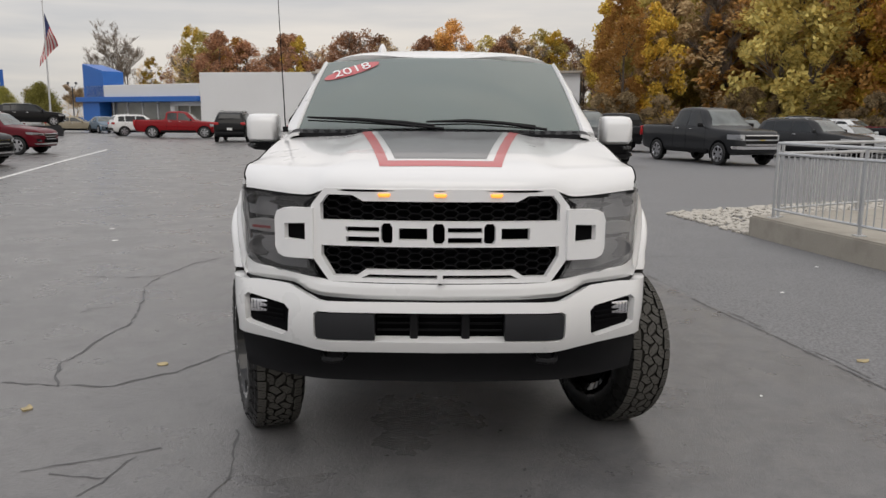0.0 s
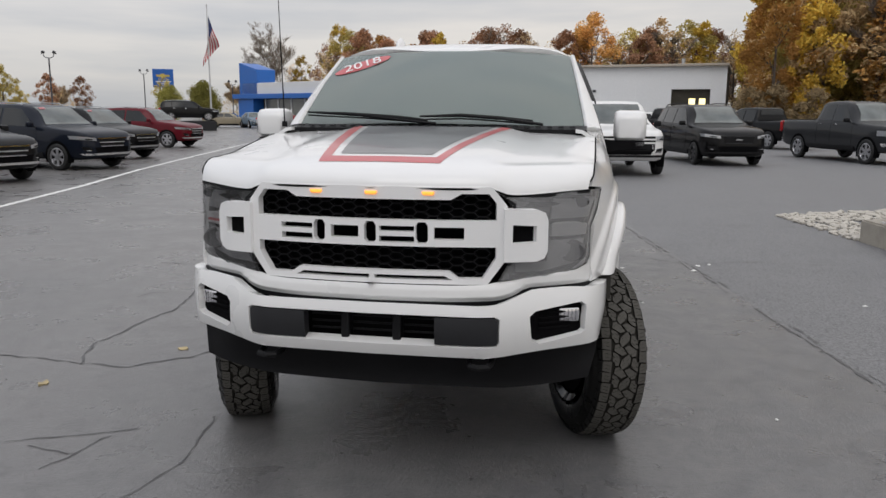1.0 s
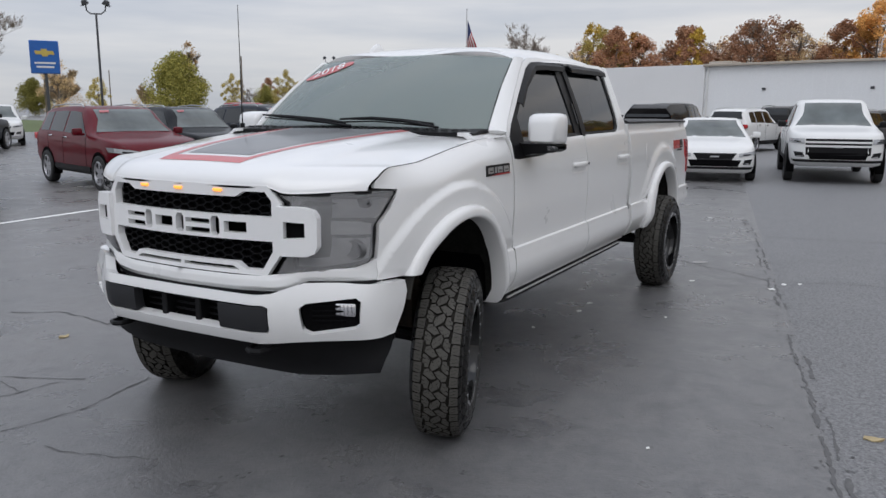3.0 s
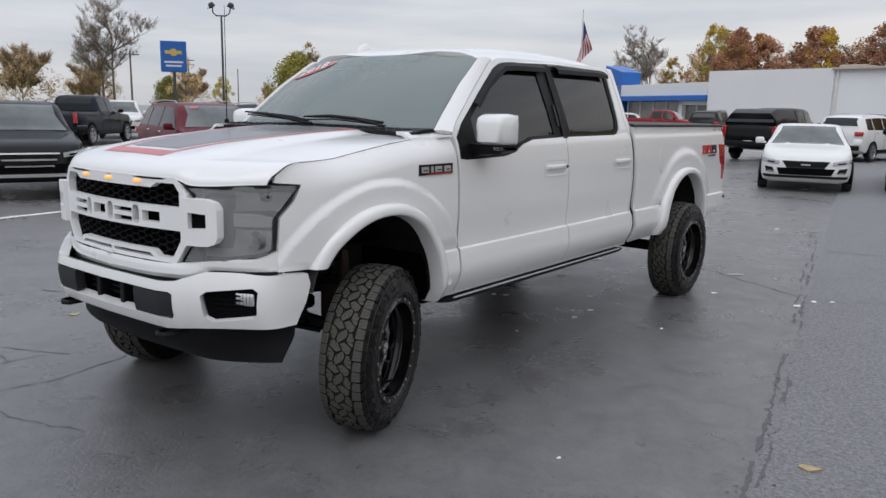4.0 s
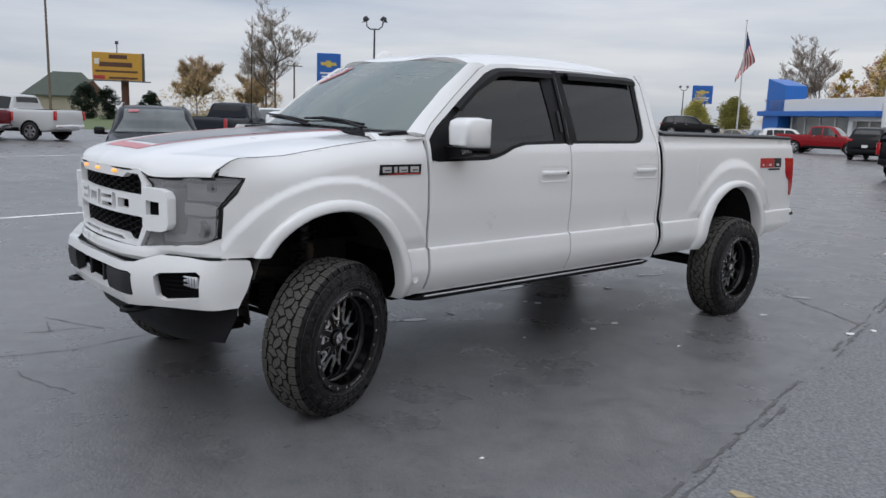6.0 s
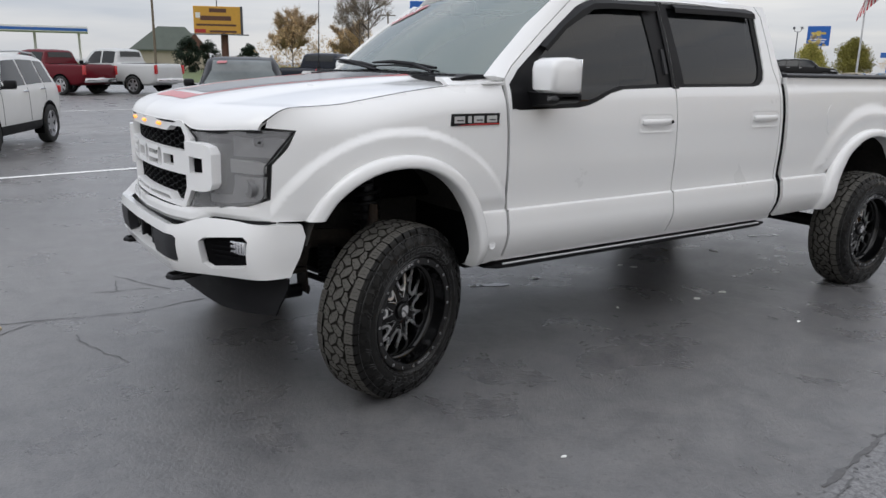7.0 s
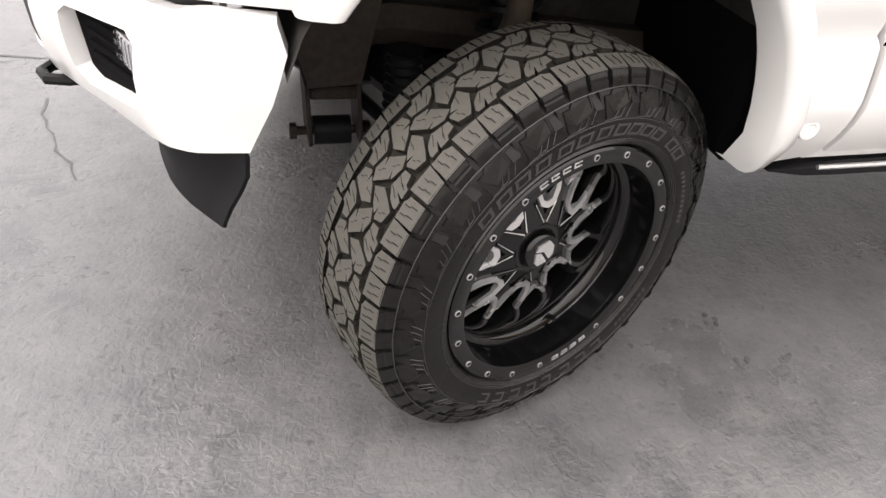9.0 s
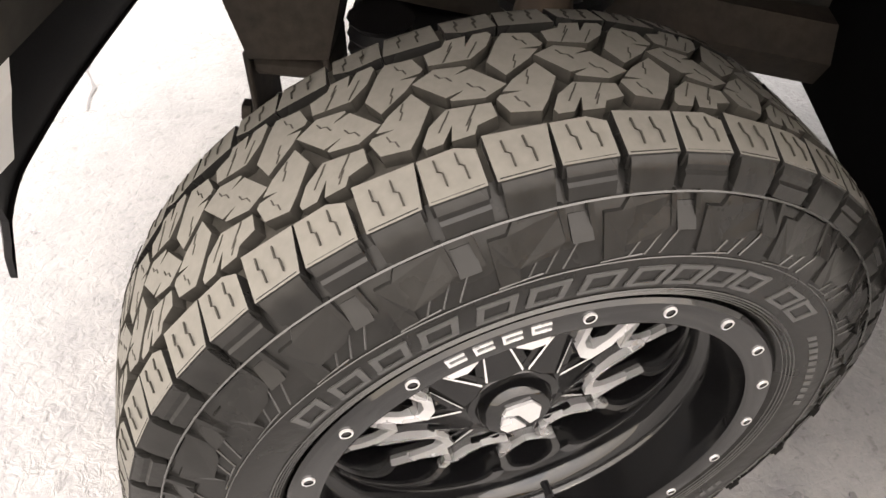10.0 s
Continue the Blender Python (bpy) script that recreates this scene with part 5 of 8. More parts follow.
    gt, gb = zn - (.03 if big else .05), zn - (.40 if big else .29 if kind == "suv" else .20)
    gw = w0 * (.66 if big else .50)
    gl = gw * (.98 if big else .80)
    gr = face("grille", [(-gl, gb), (gl, gb), (gw, gt), (-gw, gt)], BLACK_PL)
    nb = 3 if chrome else 0 if bars else 2
    for d0 in ((.107, .197) if bars else ()):
        face("grille_bar", [(-gw, zn - d0 - .022), (gw, zn - d0 - .022), (gw, zn - d0 + .022), (-gw, zn - d0 + .022)], body_m, gr, .024, .015)
    for i in range(nb):
        zz = gt + (gb - gt) * (.06 + .88 * i / (nb - 1))
        ww = gw + (gl - gw) * i / (nb - 1)
        th = .020 if big else .013
        face("grille_bar", [(-ww, zz - th), (ww, zz - th), (ww, zz + th), (-ww, zz + th)], CHROME if chrome and i != 1 else (STEEL if chrome else GREY_PL), gr, .024, .015)
    zm = (gt + gb) / 2
    face("grille_emblem", [(-.10, zm - .016), (.10, zm - .016), (.09, zm + .016), (-.09, zm + .016)], GOLD if big and chrome else STEEL, gr, .034, .012)
    if zn - gb > .25 or not big:
        li = zb + .07
        face("lower_intake", [(-w0 * .55, li), (w0 * .55, li), (w0 * .62, li + .15), (-w0 * .62, li + .15)], VOID)
    face("front_bumper", [(-w0 * .86, zb + .005), (w0 * .86, zb + .005), (w0 * .90, zb + .06), (-w0 * .90, zb + .06)] if not (big and chrome) else [(-w0 * .93, zb + .10), (w0 * .93, zb + .10), (w0 * .95, gb - .03), (-w0 * .95, gb - .03)], CHROME if chrome and kind != "sedan" else BLACK_PL, None, .03 if not big else .05, .04)
    for side in (1, -1):
        i0, i1 = side * w0 * (.68 if big else .56), side * w0 * .965
        if big:
            pts = [(i0, gt - (.12 if bars else .20)), (i1, gt - (.10 if bars else .17)), (i1, gt), (i0, gt)]
        else:
            pts = [(i0, gt - .085), (i1, gt - .03), (i1 + side * .01, gt + .06), (i0, gt - .005)]
        lampo = face("headlight", pts, LAMP_GLASS, None, .014, .02)
        q = [(i0 + (i1 - i0) * .25, pts[0][1] + .03), (i0 + (i1 - i0) * .65, pts[0][1] + .045), (i0 + (i1 - i0) * .65, pts[0][1] + .075), (i0 + (i1 - i0) * .25, pts[0][1] + .06)]
        face("lamp_insert", q, VOID, lampo, .019, .004)
        fl = [(side * w0 * .66, zb + .12), (side * w0 * .84, zb + .12), (side * w0 * .88, zb + .24), (side * w0 * .70, zb + .22)]
        fo_ = face("fog_light", fl, BLACK_PL)
        face("fog_trim", [(side * w0 * .70, zb + .13), (side * w0 * .80, zb + .13), (side * w0 * .81, zb + .15), (side * w0 * .70, zb + .15)], CHROME, fo_, .018, .006)
        zt2 = (S["belt"](.97) * k - .10)
        bm = bmesh.new()
        if kind == "pickup":
            box(bm, (side * (w0 * .90), L / 2 - .03, zt2 - .10), (.13, .12, .40), .02)
        else:
            box(bm, (side * (w0 * .80), L / 2 - .06, zt2 + .02), (.30, .16, .16), .03, pose(0, 0, 0, 0, 0, -side * 14), 2)
        part("tail_light", bm, RED_LENS, t)
        bm = bmesh.new()
        fm = S["cowl"] + .055
        h = sect(fm)
        zm = h[5][1] + .05
        box(bm, (side * (w0 + .11), -L / 2 + fm * L, zm + .05), (.20, .12, .15), .04, None, 2)
        box(bm, (side * (w0 + .01), -L / 2 + fm * L, zm), (.10, .05, .05), .01)
        part("mirror", bm, BLACK_PL if trim or kind == "pickup" else body_m, t)
        bm = bmesh.new()
        ft = S["axles"][0] + .10
        loft(bm, [[(side * (w0 * 1.0 + .008), yy, zz), (side * (w0 * .99 - .05), yy, zz), (side * (w0 * .95), yy, zz - .16), (side * (w0 * 1.0 + .004), yy, zz - .10)] for yy, zz in ((-L / 2 + ft * L, under(.5) + lift + .18), (-L / 2 + (S["axles"][1] - .10) * L, under(.5) + lift + .18))])
        bmesh.ops.recalc_face_normals(bm, faces=bm.faces[:])
        part("side_sill", bm, BLACK_PL, t)
        # handles
        for f in ((S["panes"][0][2] - .03), (S["panes"][1][2] - .03)):
            h = sect(f)
            bm = bmesh.new()
            box(bm, (side * (h[4][0] + .012), -L / 2 + f * L, h[4][1] + .02), (.025, .20, .03), .008)
            part("door_handle", bm, CHROME if chrome else body_m, t)
        # door seams
        for f in (S["panes"][0][0] - .005, S["panes"][0][2] + .007, S["panes"][1][2] + (.012 if kind != "pickup" else .008)):
            bm = bmesh.new()
            h = sect(f)
            pts = [Vector((side * (px + .001), -L / 2 + f * L, pz)) for px, pz in h[2:6]]
            tube(bm, pts, .004, 4)
            part("door_seam", bm, VOID, t)
    bm = bmesh.new()
    box(bm, (0, L / 2 - .06, zb + .14), (w0 * 1.72, .24, .20), .05, None, 2)
    part("rear_bumper", bm, CHROME if kind == "pickup" and chrome else BLACK_PL, t)
    bm = bmesh.new()
    box(bm, (0, L / 2 + .012, zb + (.18 if kind == "pickup" else .42)), (.31, .02, .15), .005)
    part("blank_plate", bm, SHOW_WHITE, t)
    if bars:
        for side in (1, -1):
            bm = skin([(.17, side * .16), (.235, side * .20), (.245, side * .66), (.20, side * .58)], lambda f, q: over(f, q, .006), (.19, .21, .23), (), lip=.004, out=(0, 0, 1))
            part("hood_vent", bm, BLACK_PL, t, "black hood vent patch")
    if kind == "suv":
        for side in (1, -1):
            bm = bmesh.new()
            pts = [Vector((side * (sect(f)[6][0] - .06), -L / 2 + f * L, sect(f)[7][1] + d)) for f, d in ((.47, .0), (.50, .05), (.68, .055), (.85, .05), (.89, .0))]
            tube(bm, pts, .016, 6)
            part("roof_rail", bm, BLACK_PL if not chrome else STEEL, t)
    if kind == "pickup" and not cap:
        bm = bmesh.new()
        zr_ = S["top"](.8) * k
        box(bm, (0, -L / 2 + .815 * L, zr_ + .004), (w0 * 1.60, L * .325, .03), .008)
        part("bed_cover", bm, VOID, t)
    if cap:
        bm = bmesh.new()
        zr_ = S["top"](.8) * k
        loft(bm, [[(w0 * a, -L / 2 + f * L, zr_ - .02), (w0 * a * .96, -L / 2 + f * L, zr_ + .18), (w0 * b, -L / 2 + f * L, zr_ + h2), (-w0 * b, -L / 2 + f * L, zr_ + h2), (-w0 * a * .96, -L / 2 + f * L, zr_ + .18), (-w0 * a, -L / 2 + f * L, zr_ - .02)] for f, a, b, h2 in ((.645, .95, .74, .60), (.92, .95, .72, .57), (.985, .93, .70, .42))])
        bmesh.ops.recalc_face_normals(bm, faces=bm.faces[:])
        part("bed_cap", bm, body_m, t)
        bm = bmesh.new()
        loft(bm, [[(-w0 * a, -L / 2 + f * L + .02, zr_ + h2), (w0 * a, -L / 2 + f * L + .02, zr_ + h2), (w0 * a, -L / 2 + f * L + .04, zr_ + h2), (-w0 * a, -L / 2 + f * L + .04, zr_ + h2)] for a, f, h2 in ((.86, .988, .10), (.70, .955, .47))])
        bmesh.ops.recalc_face_normals(bm, faces=bm.faces[:])
        part("cap_window", bm, CAR_GLASS, t)
    return t


# angled row along the white line
car("suv", "white", -11.65, 3.2, 116, "white compact crossover parked in an angled row", 4.28, 1.78, 1.64, sticker=True, trim=True)
car("suv", "dark", -11.9, 8.2, 110, "charcoal crossover with chrome grille in an angled row", 4.65, 1.84, 1.66, sticker=True, rim_dark=True)
car("suv", "maroon", -11.95, 12.4, 106, "dark red crossover with black grille in an angled row", 4.86, 1.95, 1.70, sticker=True)
car("suv", "dark", -13.8, 16.1, 105, "charcoal crossover with V-shaped chrome grille", 4.69, 1.84, 1.70, sticker=True)
car("suv", "navy", -14.5, 20.4, 101, "dark navy three-row crossover with chrome grille", 5.17, 1.99, 1.77, sticker=True)
car("suv", "black", -16.0, 24.7, 99, "black crossover with chrome brow in an angled row", 4.86, 1.95, 1.70, sticker=True, rim_dark=True)
car("suv", "maroon", -18.6, 32.6, 90, "dark red three-row crossover seen side-on", 4.95, 1.92, 1.72)
car("pickup", "red", -23.5, 28.5, 110, "red pickup standing behind the angled row", 5.9, 2.03, 1.95)
car("suv", "black", -31.2, 60.0, 60, "black crossover tilted on a display ramp", 4.7, 1.84, 1.66, z=.75, pitch=0)
# far side by the showroom
car("sedan", "beige", -33.4, 72.0, 75, "old beige sedan parked by the showroom", 4.9, 1.85)
car("sedan", "blue", -30.4, 71.0, 140, "dull blue hatchback parked by the showroom", 4.2, 1.76, 1.48)
car("suv", "white", -23.6, 61.6, 55, "small white crossover seen from behind", 4.26, 1.78, 1.65, trim=True)
car("pickup", "red", -19.0, 57.2, 82, "bright red crew-cab pickup seen side-on", 5.85, 2.03, 1.92)
car("suv", "black", -13.1, 50.6, -6, "black full-size utility wagon seen from behind", 5.2, 2.04, 1.90, chrome=False)
car("pickup", "black", -4.65, 33.5, 6, "black pickup with a bed cap seen from behind", 5.85, 2.03, 1.95, cap=True, chrome=False)
car("sedan", "grey", -4.0, 46.0, 60, "dark grey sedan parked farther back", 4.8, 1.86)
car("suv", "white", -2.1, 36.0, 12, "white crossover seen from behind", 4.9, 1.92, 1.75, trim=True)
car("sedan", "white", -1.05, 22.2, 167, "white sedan with a black grille facing the lane", 5.0, 1.9, 1.47, chrome=False)
car("pickup", "white", 1.62, 23.6, 172, "white crew-cab pickup with a black grille facing the lane", 5.88, 2.06, 1.95, rim_dark=True, chrome=False, bars=True)
car("suv", "black", 5.0, 28.2, 168, "black full-size utility wagon facing the lane", 5.7, 2.04, 1.92, chrome=False, rim_dark=True)
car("suv", "black", -1.5, 46.0, 10, "black full-size utility wagon parked farther back", 5.2, 2.04, 1.90, chrome=False)
car("pickup", "grey", 10.4, 30.2, 163, "dark grey long-bed crew-cab pickup parked at an angle", 6.3, 2.03, 2.08)
car("pickup", "black", 9.4, 40.5, -30, "black pickup seen from behind at an angle", 5.88, 2.06, 1.92, chrome=False)
# rows farther back
for i, (kd, cl, x, y, hd, lb) in enumerate((
        ("suv", "dark", 2.6, 44.5, 20, "charcoal utility wagon parked in a back row"), ("pickup", "black", 5.6, 45.5, 15, "black pickup parked in a back row"), ("suv", "white", 9.2, 48.0, 60, "white crossover parked in a back row"),
        ("suv", "white", 5.0, 50.5, 60, "white utility van parked in a back row"), ("suv", "grey", 2.0, 37.5, 15, "dark grey crossover seen from behind"), ("pickup", "black", 14.5, 44.0, -20, "black pickup in the back row by the wood"),
        ("suv", "dark", 18.0, 46.0, 160, "charcoal utility wagon in the back row by the wood"), ("sedan", "silver", 19.0, 36.0, 150, "silver crossover sedan parked at an angle"), ("suv", "grey", 16.4, 34.0, 150, "grey utility wagon parked at an angle"),
        ("pickup", "black", 22.3, 36.5, 150, "black crew-cab pickup parked at an angle"), ("pickup", "dark", 22.0, 47.0, 150, "charcoal pickup in the back row by the wood"), ("suv", "white", 26.5, 50.0, 150, "white utility wagon in the back row by the wood"),
        ("pickup", "red", 27.0, 44.0, 150, "red pickup in the back row by the wood"), ("suv", "black", 28.0, 37.0, 150, "black crossover parked at an angle"))):
    car(kd, cl, x, y, hd, lb, 5.4 if kd == "pickup" else 4.8, 1.96)
# towards the street
car("pickup", "silver", -35.2, 10.4, -127, "silver crew-cab pickup parked by the lawn", 5.88, 2.06, 2.02, chrome=True)
car("pickup", "maroon", -35.0, 7.4, -127, "maroon pickup parked by the lawn", 5.88, 2.06, 1.92)
car("pickup", "navy", -27.5, 17.5, -40, "dark navy pickup parked beyond the angled row", 5.88, 2.03, 1.95, chrome=False)
car("suv", "white", -32.5, 22.0, 120, "white utility wagon parked beyond the angled row", 5.0, 1.95, 1.80)
car("suv", "maroon", -52, 9.0, -60, "dark red crossover parked by the lawn", 4.8, 1.9)

# display ramp under the tilted crossover
bm = bmesh.new()
loft(bm, [[(-1.0, yy, 0), (1.0, yy, 0), (1.0, yy, zz), (-1.0, yy, zz)] for yy, zz in ((-2.1, .55), (-1.9, .76), (2.0, .76), (2.2, .72))])
bmesh.ops.recalc_face_normals(bm, faces=bm.faces[:])
solid("display_ramp", bm, GREY_PL, "low dark display ramp under a crossover", "ramp", m=pose(-31.2, 60.0, 0, 0, 0, 120), smooth=False)
# ---- the lifted white pickup ----
Y0 = 4.42
truck = thing("pickup_truck", "lifted white crew-cab pickup with black wheels on wet asphalt", "pickup truck", pose(0, Y0, 0))


def tp(name, bm, material, label="", parent=None, angle=38, smooth=True):
    bmesh.ops.translate(bm, verts=bm.verts[:], vec=(0, -Y0, 0))
    return part(name, bm, material, parent or truck, label, angle, smooth)


flank = curve((.55, .925), (.60, .960), (.65, .992), (.70, 1.014), (.745, 1.024), (.80, 1.019), (.862, 1.008), (.872, .991), (.90, .990), (1.1, 1.0), (1.25, .997), (1.36, .985), (1.45, .968), (1.5, .948))
zc = curve((3.488, 1.322), (3.494, 1.340), (3.506, 1.358), (3.528, 1.377), (3.568, 1.398), (3.628, 1.417), (3.70, 1.432), (4.0, 1.475), (4.4, 1.512), (4.78, 1.54))
CFY, CRY = 4.39, 8.50


def arch(cy, cz, af, ar, b, n, lo, hi, count=28):
    """The wheel opening as (y, z), from the front foot over the top to the rear foot; lo, hi: the heights of the feet."""
    pts = []
    for k in range(count + 1):
        a = math.pi * (1 - k / count)
        c, s = math.cos(a), math.sin(a)
        y = cy + (af if c < 0 else ar) * math.copysign(abs(c) ** (2 / n), c)
        z = cz + b * abs(s) ** (2 / n)
        pts.append((y, z))
    front = [p for p in pts[: count // 2] if p[1] > lo + 0.012]
    rear = [p for p in pts[count // 2:] if p[1] > hi + 0.012]

    def foot(z, side):
        t = max(0.0, (z - cz) / b)
        return (cy + side * (af if side < 0 else ar) * max(0.0, 1 - t**n) ** (1 / n), z)

    return [foot(lo, -1)] + front + rear + [foot(hi, 1)]


hood_front = curve((0, 3.488), (.3, 3.503), (.5, 3.545), (.70, 3.642), (.82, 3.712), (.90, 3.78))


hood_side = curve((3.755, .868), (3.81, .888), (4.2, .899), (4.72, .905))
shoulder_line = curve((3.95, 1.391), (4.1, 1.407), (4.3, 1.438), (4.5, 1.468), (4.72, 1.492), (5.02, 1.506))


def hood_raw(ax, d):
    return zc(3.488 + d) - (.030 * step(.47, .57, ax) - .014 * step(.60, .87, ax)) * (1 - step(0, .13, d)) - .022 * step(.40, .56, ax) * step(.02, .22, d)


def shoulder(y):
    """The height at which hood and fender meet."""
    e = hood_raw(hood_side(y), max(0.0, y - hood_front(hood_side(y))))
    return e + (shoulder_line(y) - e) * step(3.83, 4.15, y)


def hood_d(x, d):
    """The hood's height at x and the distance d behind its front edge; it meets the fender's shoulder at its sides."""
    ax = abs(x)
    y = hood_front(ax) + d
    sx = hood_side(y)
    c = shoulder(y) - hood_raw(sx, max(0.0, y - hood_front(sx)))
    k = max(0.0, (ax - .58) / (sx - .58))
    return hood_raw(ax, d) + c * k * k


def hood_z(x, y):
    return hood_d(x, y - hood_front(abs(x)))


def fender_top(y):
    return shoulder(y)


def side_x(y, z):
    if z > 1.5 and y > 4.9:
        return .948 - .18 * ((z - 1.5) / .47) ** 1.12
    x = flank(z)
    t = min(1.3, max(0.0, (4.35 - y) / .45))
    x -= (.016 + .052 * step(.862, .90, z)) * t * t
    for cy, r0, r1, amp in ((CFY, .668, .712, .022), (CRY, .67, .77, .024)):
        r = math.hypot((y - cy) * .98, (z - .60) if z > .6 else (z - .6) * .3)
        x += amp * (1 - step(r0, r1, r)) * step(.86, .95, z)
    if y < 5.02:
        k = max(0.0, (z - shoulder(y) + .13) / .13)
        x += (hood_side(y) + .004 + .02 * step(4.72, 5.0, y) - x) * min(1.0, k) ** 2.4
    x -= .012 * max(0.0, y - 9.0)
    return x


plan_x = curve((0, 0), (.3, .3), (.54, .54), (.70, .70), (.82, .815), (.90, .875), (.98, .912), (1.08, .935))
plan_y = curve((0, 3.465), (.3, 3.485), (.54, 3.555), (.70, 3.635), (.82, 3.70), (.90, 3.755), (.98, 3.83), (1.08, 3.925))


def front_at(u, z, back=0.0):
    """The front face's surface at u along its plan and height z."""
    s = -1 if u < 0 else 1
    return (s * (plan_x(abs(u)) - back * .4), plan_y(abs(u)) + back, z)


def sides(fn):
    for s in (1, -1):
        fn(s)


# added black boxes that close the gaps between panels and stand for their shade
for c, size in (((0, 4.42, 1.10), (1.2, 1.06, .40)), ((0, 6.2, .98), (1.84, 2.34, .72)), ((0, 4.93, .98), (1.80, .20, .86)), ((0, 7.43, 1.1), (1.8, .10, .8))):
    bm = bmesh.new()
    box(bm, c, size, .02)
    tp("inner_body", bm, CORE, "added black filler behind the panel gaps")


# fenders
def fender(s):
    opening = arch(CFY, .60, .455, .435, .525, 2.2, .905, .585)
    top = [(y, fender_top(y)) for y in spread(5.012, 3.86, .03) + [3.84, 3.82, 3.81, 3.80, 3.79]]
    outline = [(3.905, 1.303), (3.865, 1.225), (3.80, 1.155), (3.79, 1.0), (3.785, .965), (3.785, .905)] + opening + [(4.93, .58), (5.012, .60)] + top + [(3.782, 1.315)]
    bm = skin(outline, lambda y, z: (s * side_x(y, z), y, z), spread(3.8, 5.0, .019), spread(.9, 1.5, .019) + spread(.6, .84, .03) + [.845, .859, .8665, .8735, .88], lip=.025, out=(s, 0, .3))
    tp("front_fender", bm, WHITE)


sides(fender)

# hood with its broad raised middle
outline = [(x, 0.0) for x in spread(-.868, .868, .031)]
right = [(hood_side(y) - .004, y - hood_front(hood_side(y) - .004)) for y in (3.80, 3.82, 3.86, 3.95, 4.1, 4.3, 4.5, 4.70)]
rear = [(x, 4.775 - .012 * (1 - abs(x)) - hood_front(abs(x))) for x in spread(.84, -.84, .042)]
outline += right + rear + [(-x, d) for x, d in reversed(right)]
bm = skin(outline, lambda x, d: (x, hood_front(abs(x)) + d, hood_d(x, d)), spread(-.86, .86, .031) + [-.875, -.89, .875, .89], spread(.02, 1.3, .03) + [.003, .006, .011, .017, .027, .035, .065], lip=.022, out=(0, 0, 1))
hood = tp("hood", bm, WHITE)


# dark shut lines round the hood
for sgn in (1, -1):
    bm = bmesh.new()
    tube(bm, [(sgn * (hood_side(y) + .001), y, shoulder(y) - .001) for y in spread(3.772, 3.86, .01) + spread(3.88, 4.70, .05)], .0035, 6)
    bmesh.ops.translate(bm, verts=bm.verts[:], vec=(0, -Y0, 0))
    part("shut_line", bm, VOID, hood)
bm = bmesh.new()
tube(bm, [(x, hood_front(abs(x)) + .006, hood_d(x, 0) - .006) for x in spread(-.868, .868, .031)], .005, 6)
bmesh.ops.translate(bm, verts=bm.verts[:], vec=(0, -Y0, 0))
part("shut_line", bm, VOID, hood)


def decal(name, outline, material, lift, label, holes=()):
    bm = skin(outline, lambda x, y: (x, y, hood_z(x, y) + lift), spread(-.5, .5, .03), spread(3.55, 4.8, .03), holes=holes, out=(0, 0, 1))
    bmesh.ops.translate(bm, verts=bm.verts[:], vec=(0, -Y0, 0))
    part(name, bm, material, hood, label)


decal("hood_stripe", [(-.262, 3.615), (.262, 3.615), (.45, 4.765), (.395, 4.765), (.232, 3.70), (-.232, 3.70), (-.395, 4.765), (-.45, 4.765)], DECAL_RED, .0015, "faded red stripe decal")
decal("hood_panel_decal", [(-.205, 3.745), (.205, 3.745), (.362, 4.765), (-.362, 4.765)], DECAL_GREY, .0015, "dark grey decal panel")

# white strip round the front between grille, lamps and bumper
ring = [(-.955, 1.01), (-.955, .87), (-.64, .87), (-.56, .832), (.56, .832), (.64, .87), (.955, .87), (.955, 1.01), (.90, .992), (.84, .976), (.70, .956), (.555, .94), (.46, .925), (-.46, .925), (-.555, .94), (-.70, .956), (-.84, .976), (-.90, .992)]
btop = curve((0, .848), (.50, .848), (.57, .862), (.645, .898), (1.0, .900), (1.22, .892))


def valance_back(u, z):
    h = z - btop(abs(u))
    return .010 - .013 * step(.010, .030, h) * (1 - step(.05, .10, h)) * (1 - step(.8, .93, abs(u))) + .004 * (1 - step(.004, .018, h))


bm = skin(ring, lambda u, z: front_at(u, z, valance_back(u, z)), spread(-.93, .93, .03), (.84, .848, .855, .862, .87, .88, .89, .90, .91, .92, .93, .95, .97), lip=.03, out=(0, -1, 0))
tp("valance_panel", bm, WHITE)

# grille surround: a broad frame with cut corners
def gy(x):
    return 3.490 + .20 * x * x


outer = [(-.49, 1.325), (-.55, 1.25), (-.55, 1.03), (-.475, .925), (.475, .925), (.55, 1.03), (.55, 1.25), (.49, 1.325)]
upper_hole = [(-.508, 1.188), (-.508, 1.258), (-.478, 1.297), (-.37, 1.297), (-.325, 1.272), (.325, 1.272), (.37, 1.297), (.478, 1.297), (.508, 1.258), (.508, 1.188)]
lower_hole = [(-.508, 1.080), (-.508, 1.035), (-.455, .950), (-.36, .950), (-.32, .978), (.32, .978), (.36, .950), (.455, .950), (.508, 1.035), (.508, 1.080)]
slot_l = [(-.30, .960), (-.335, .943), (-.012, .943), (-.012, .960)]
slot_r = [(.30, .960), (.335, .943), (.012, .943), (.012, .960)]
mark_holes = []
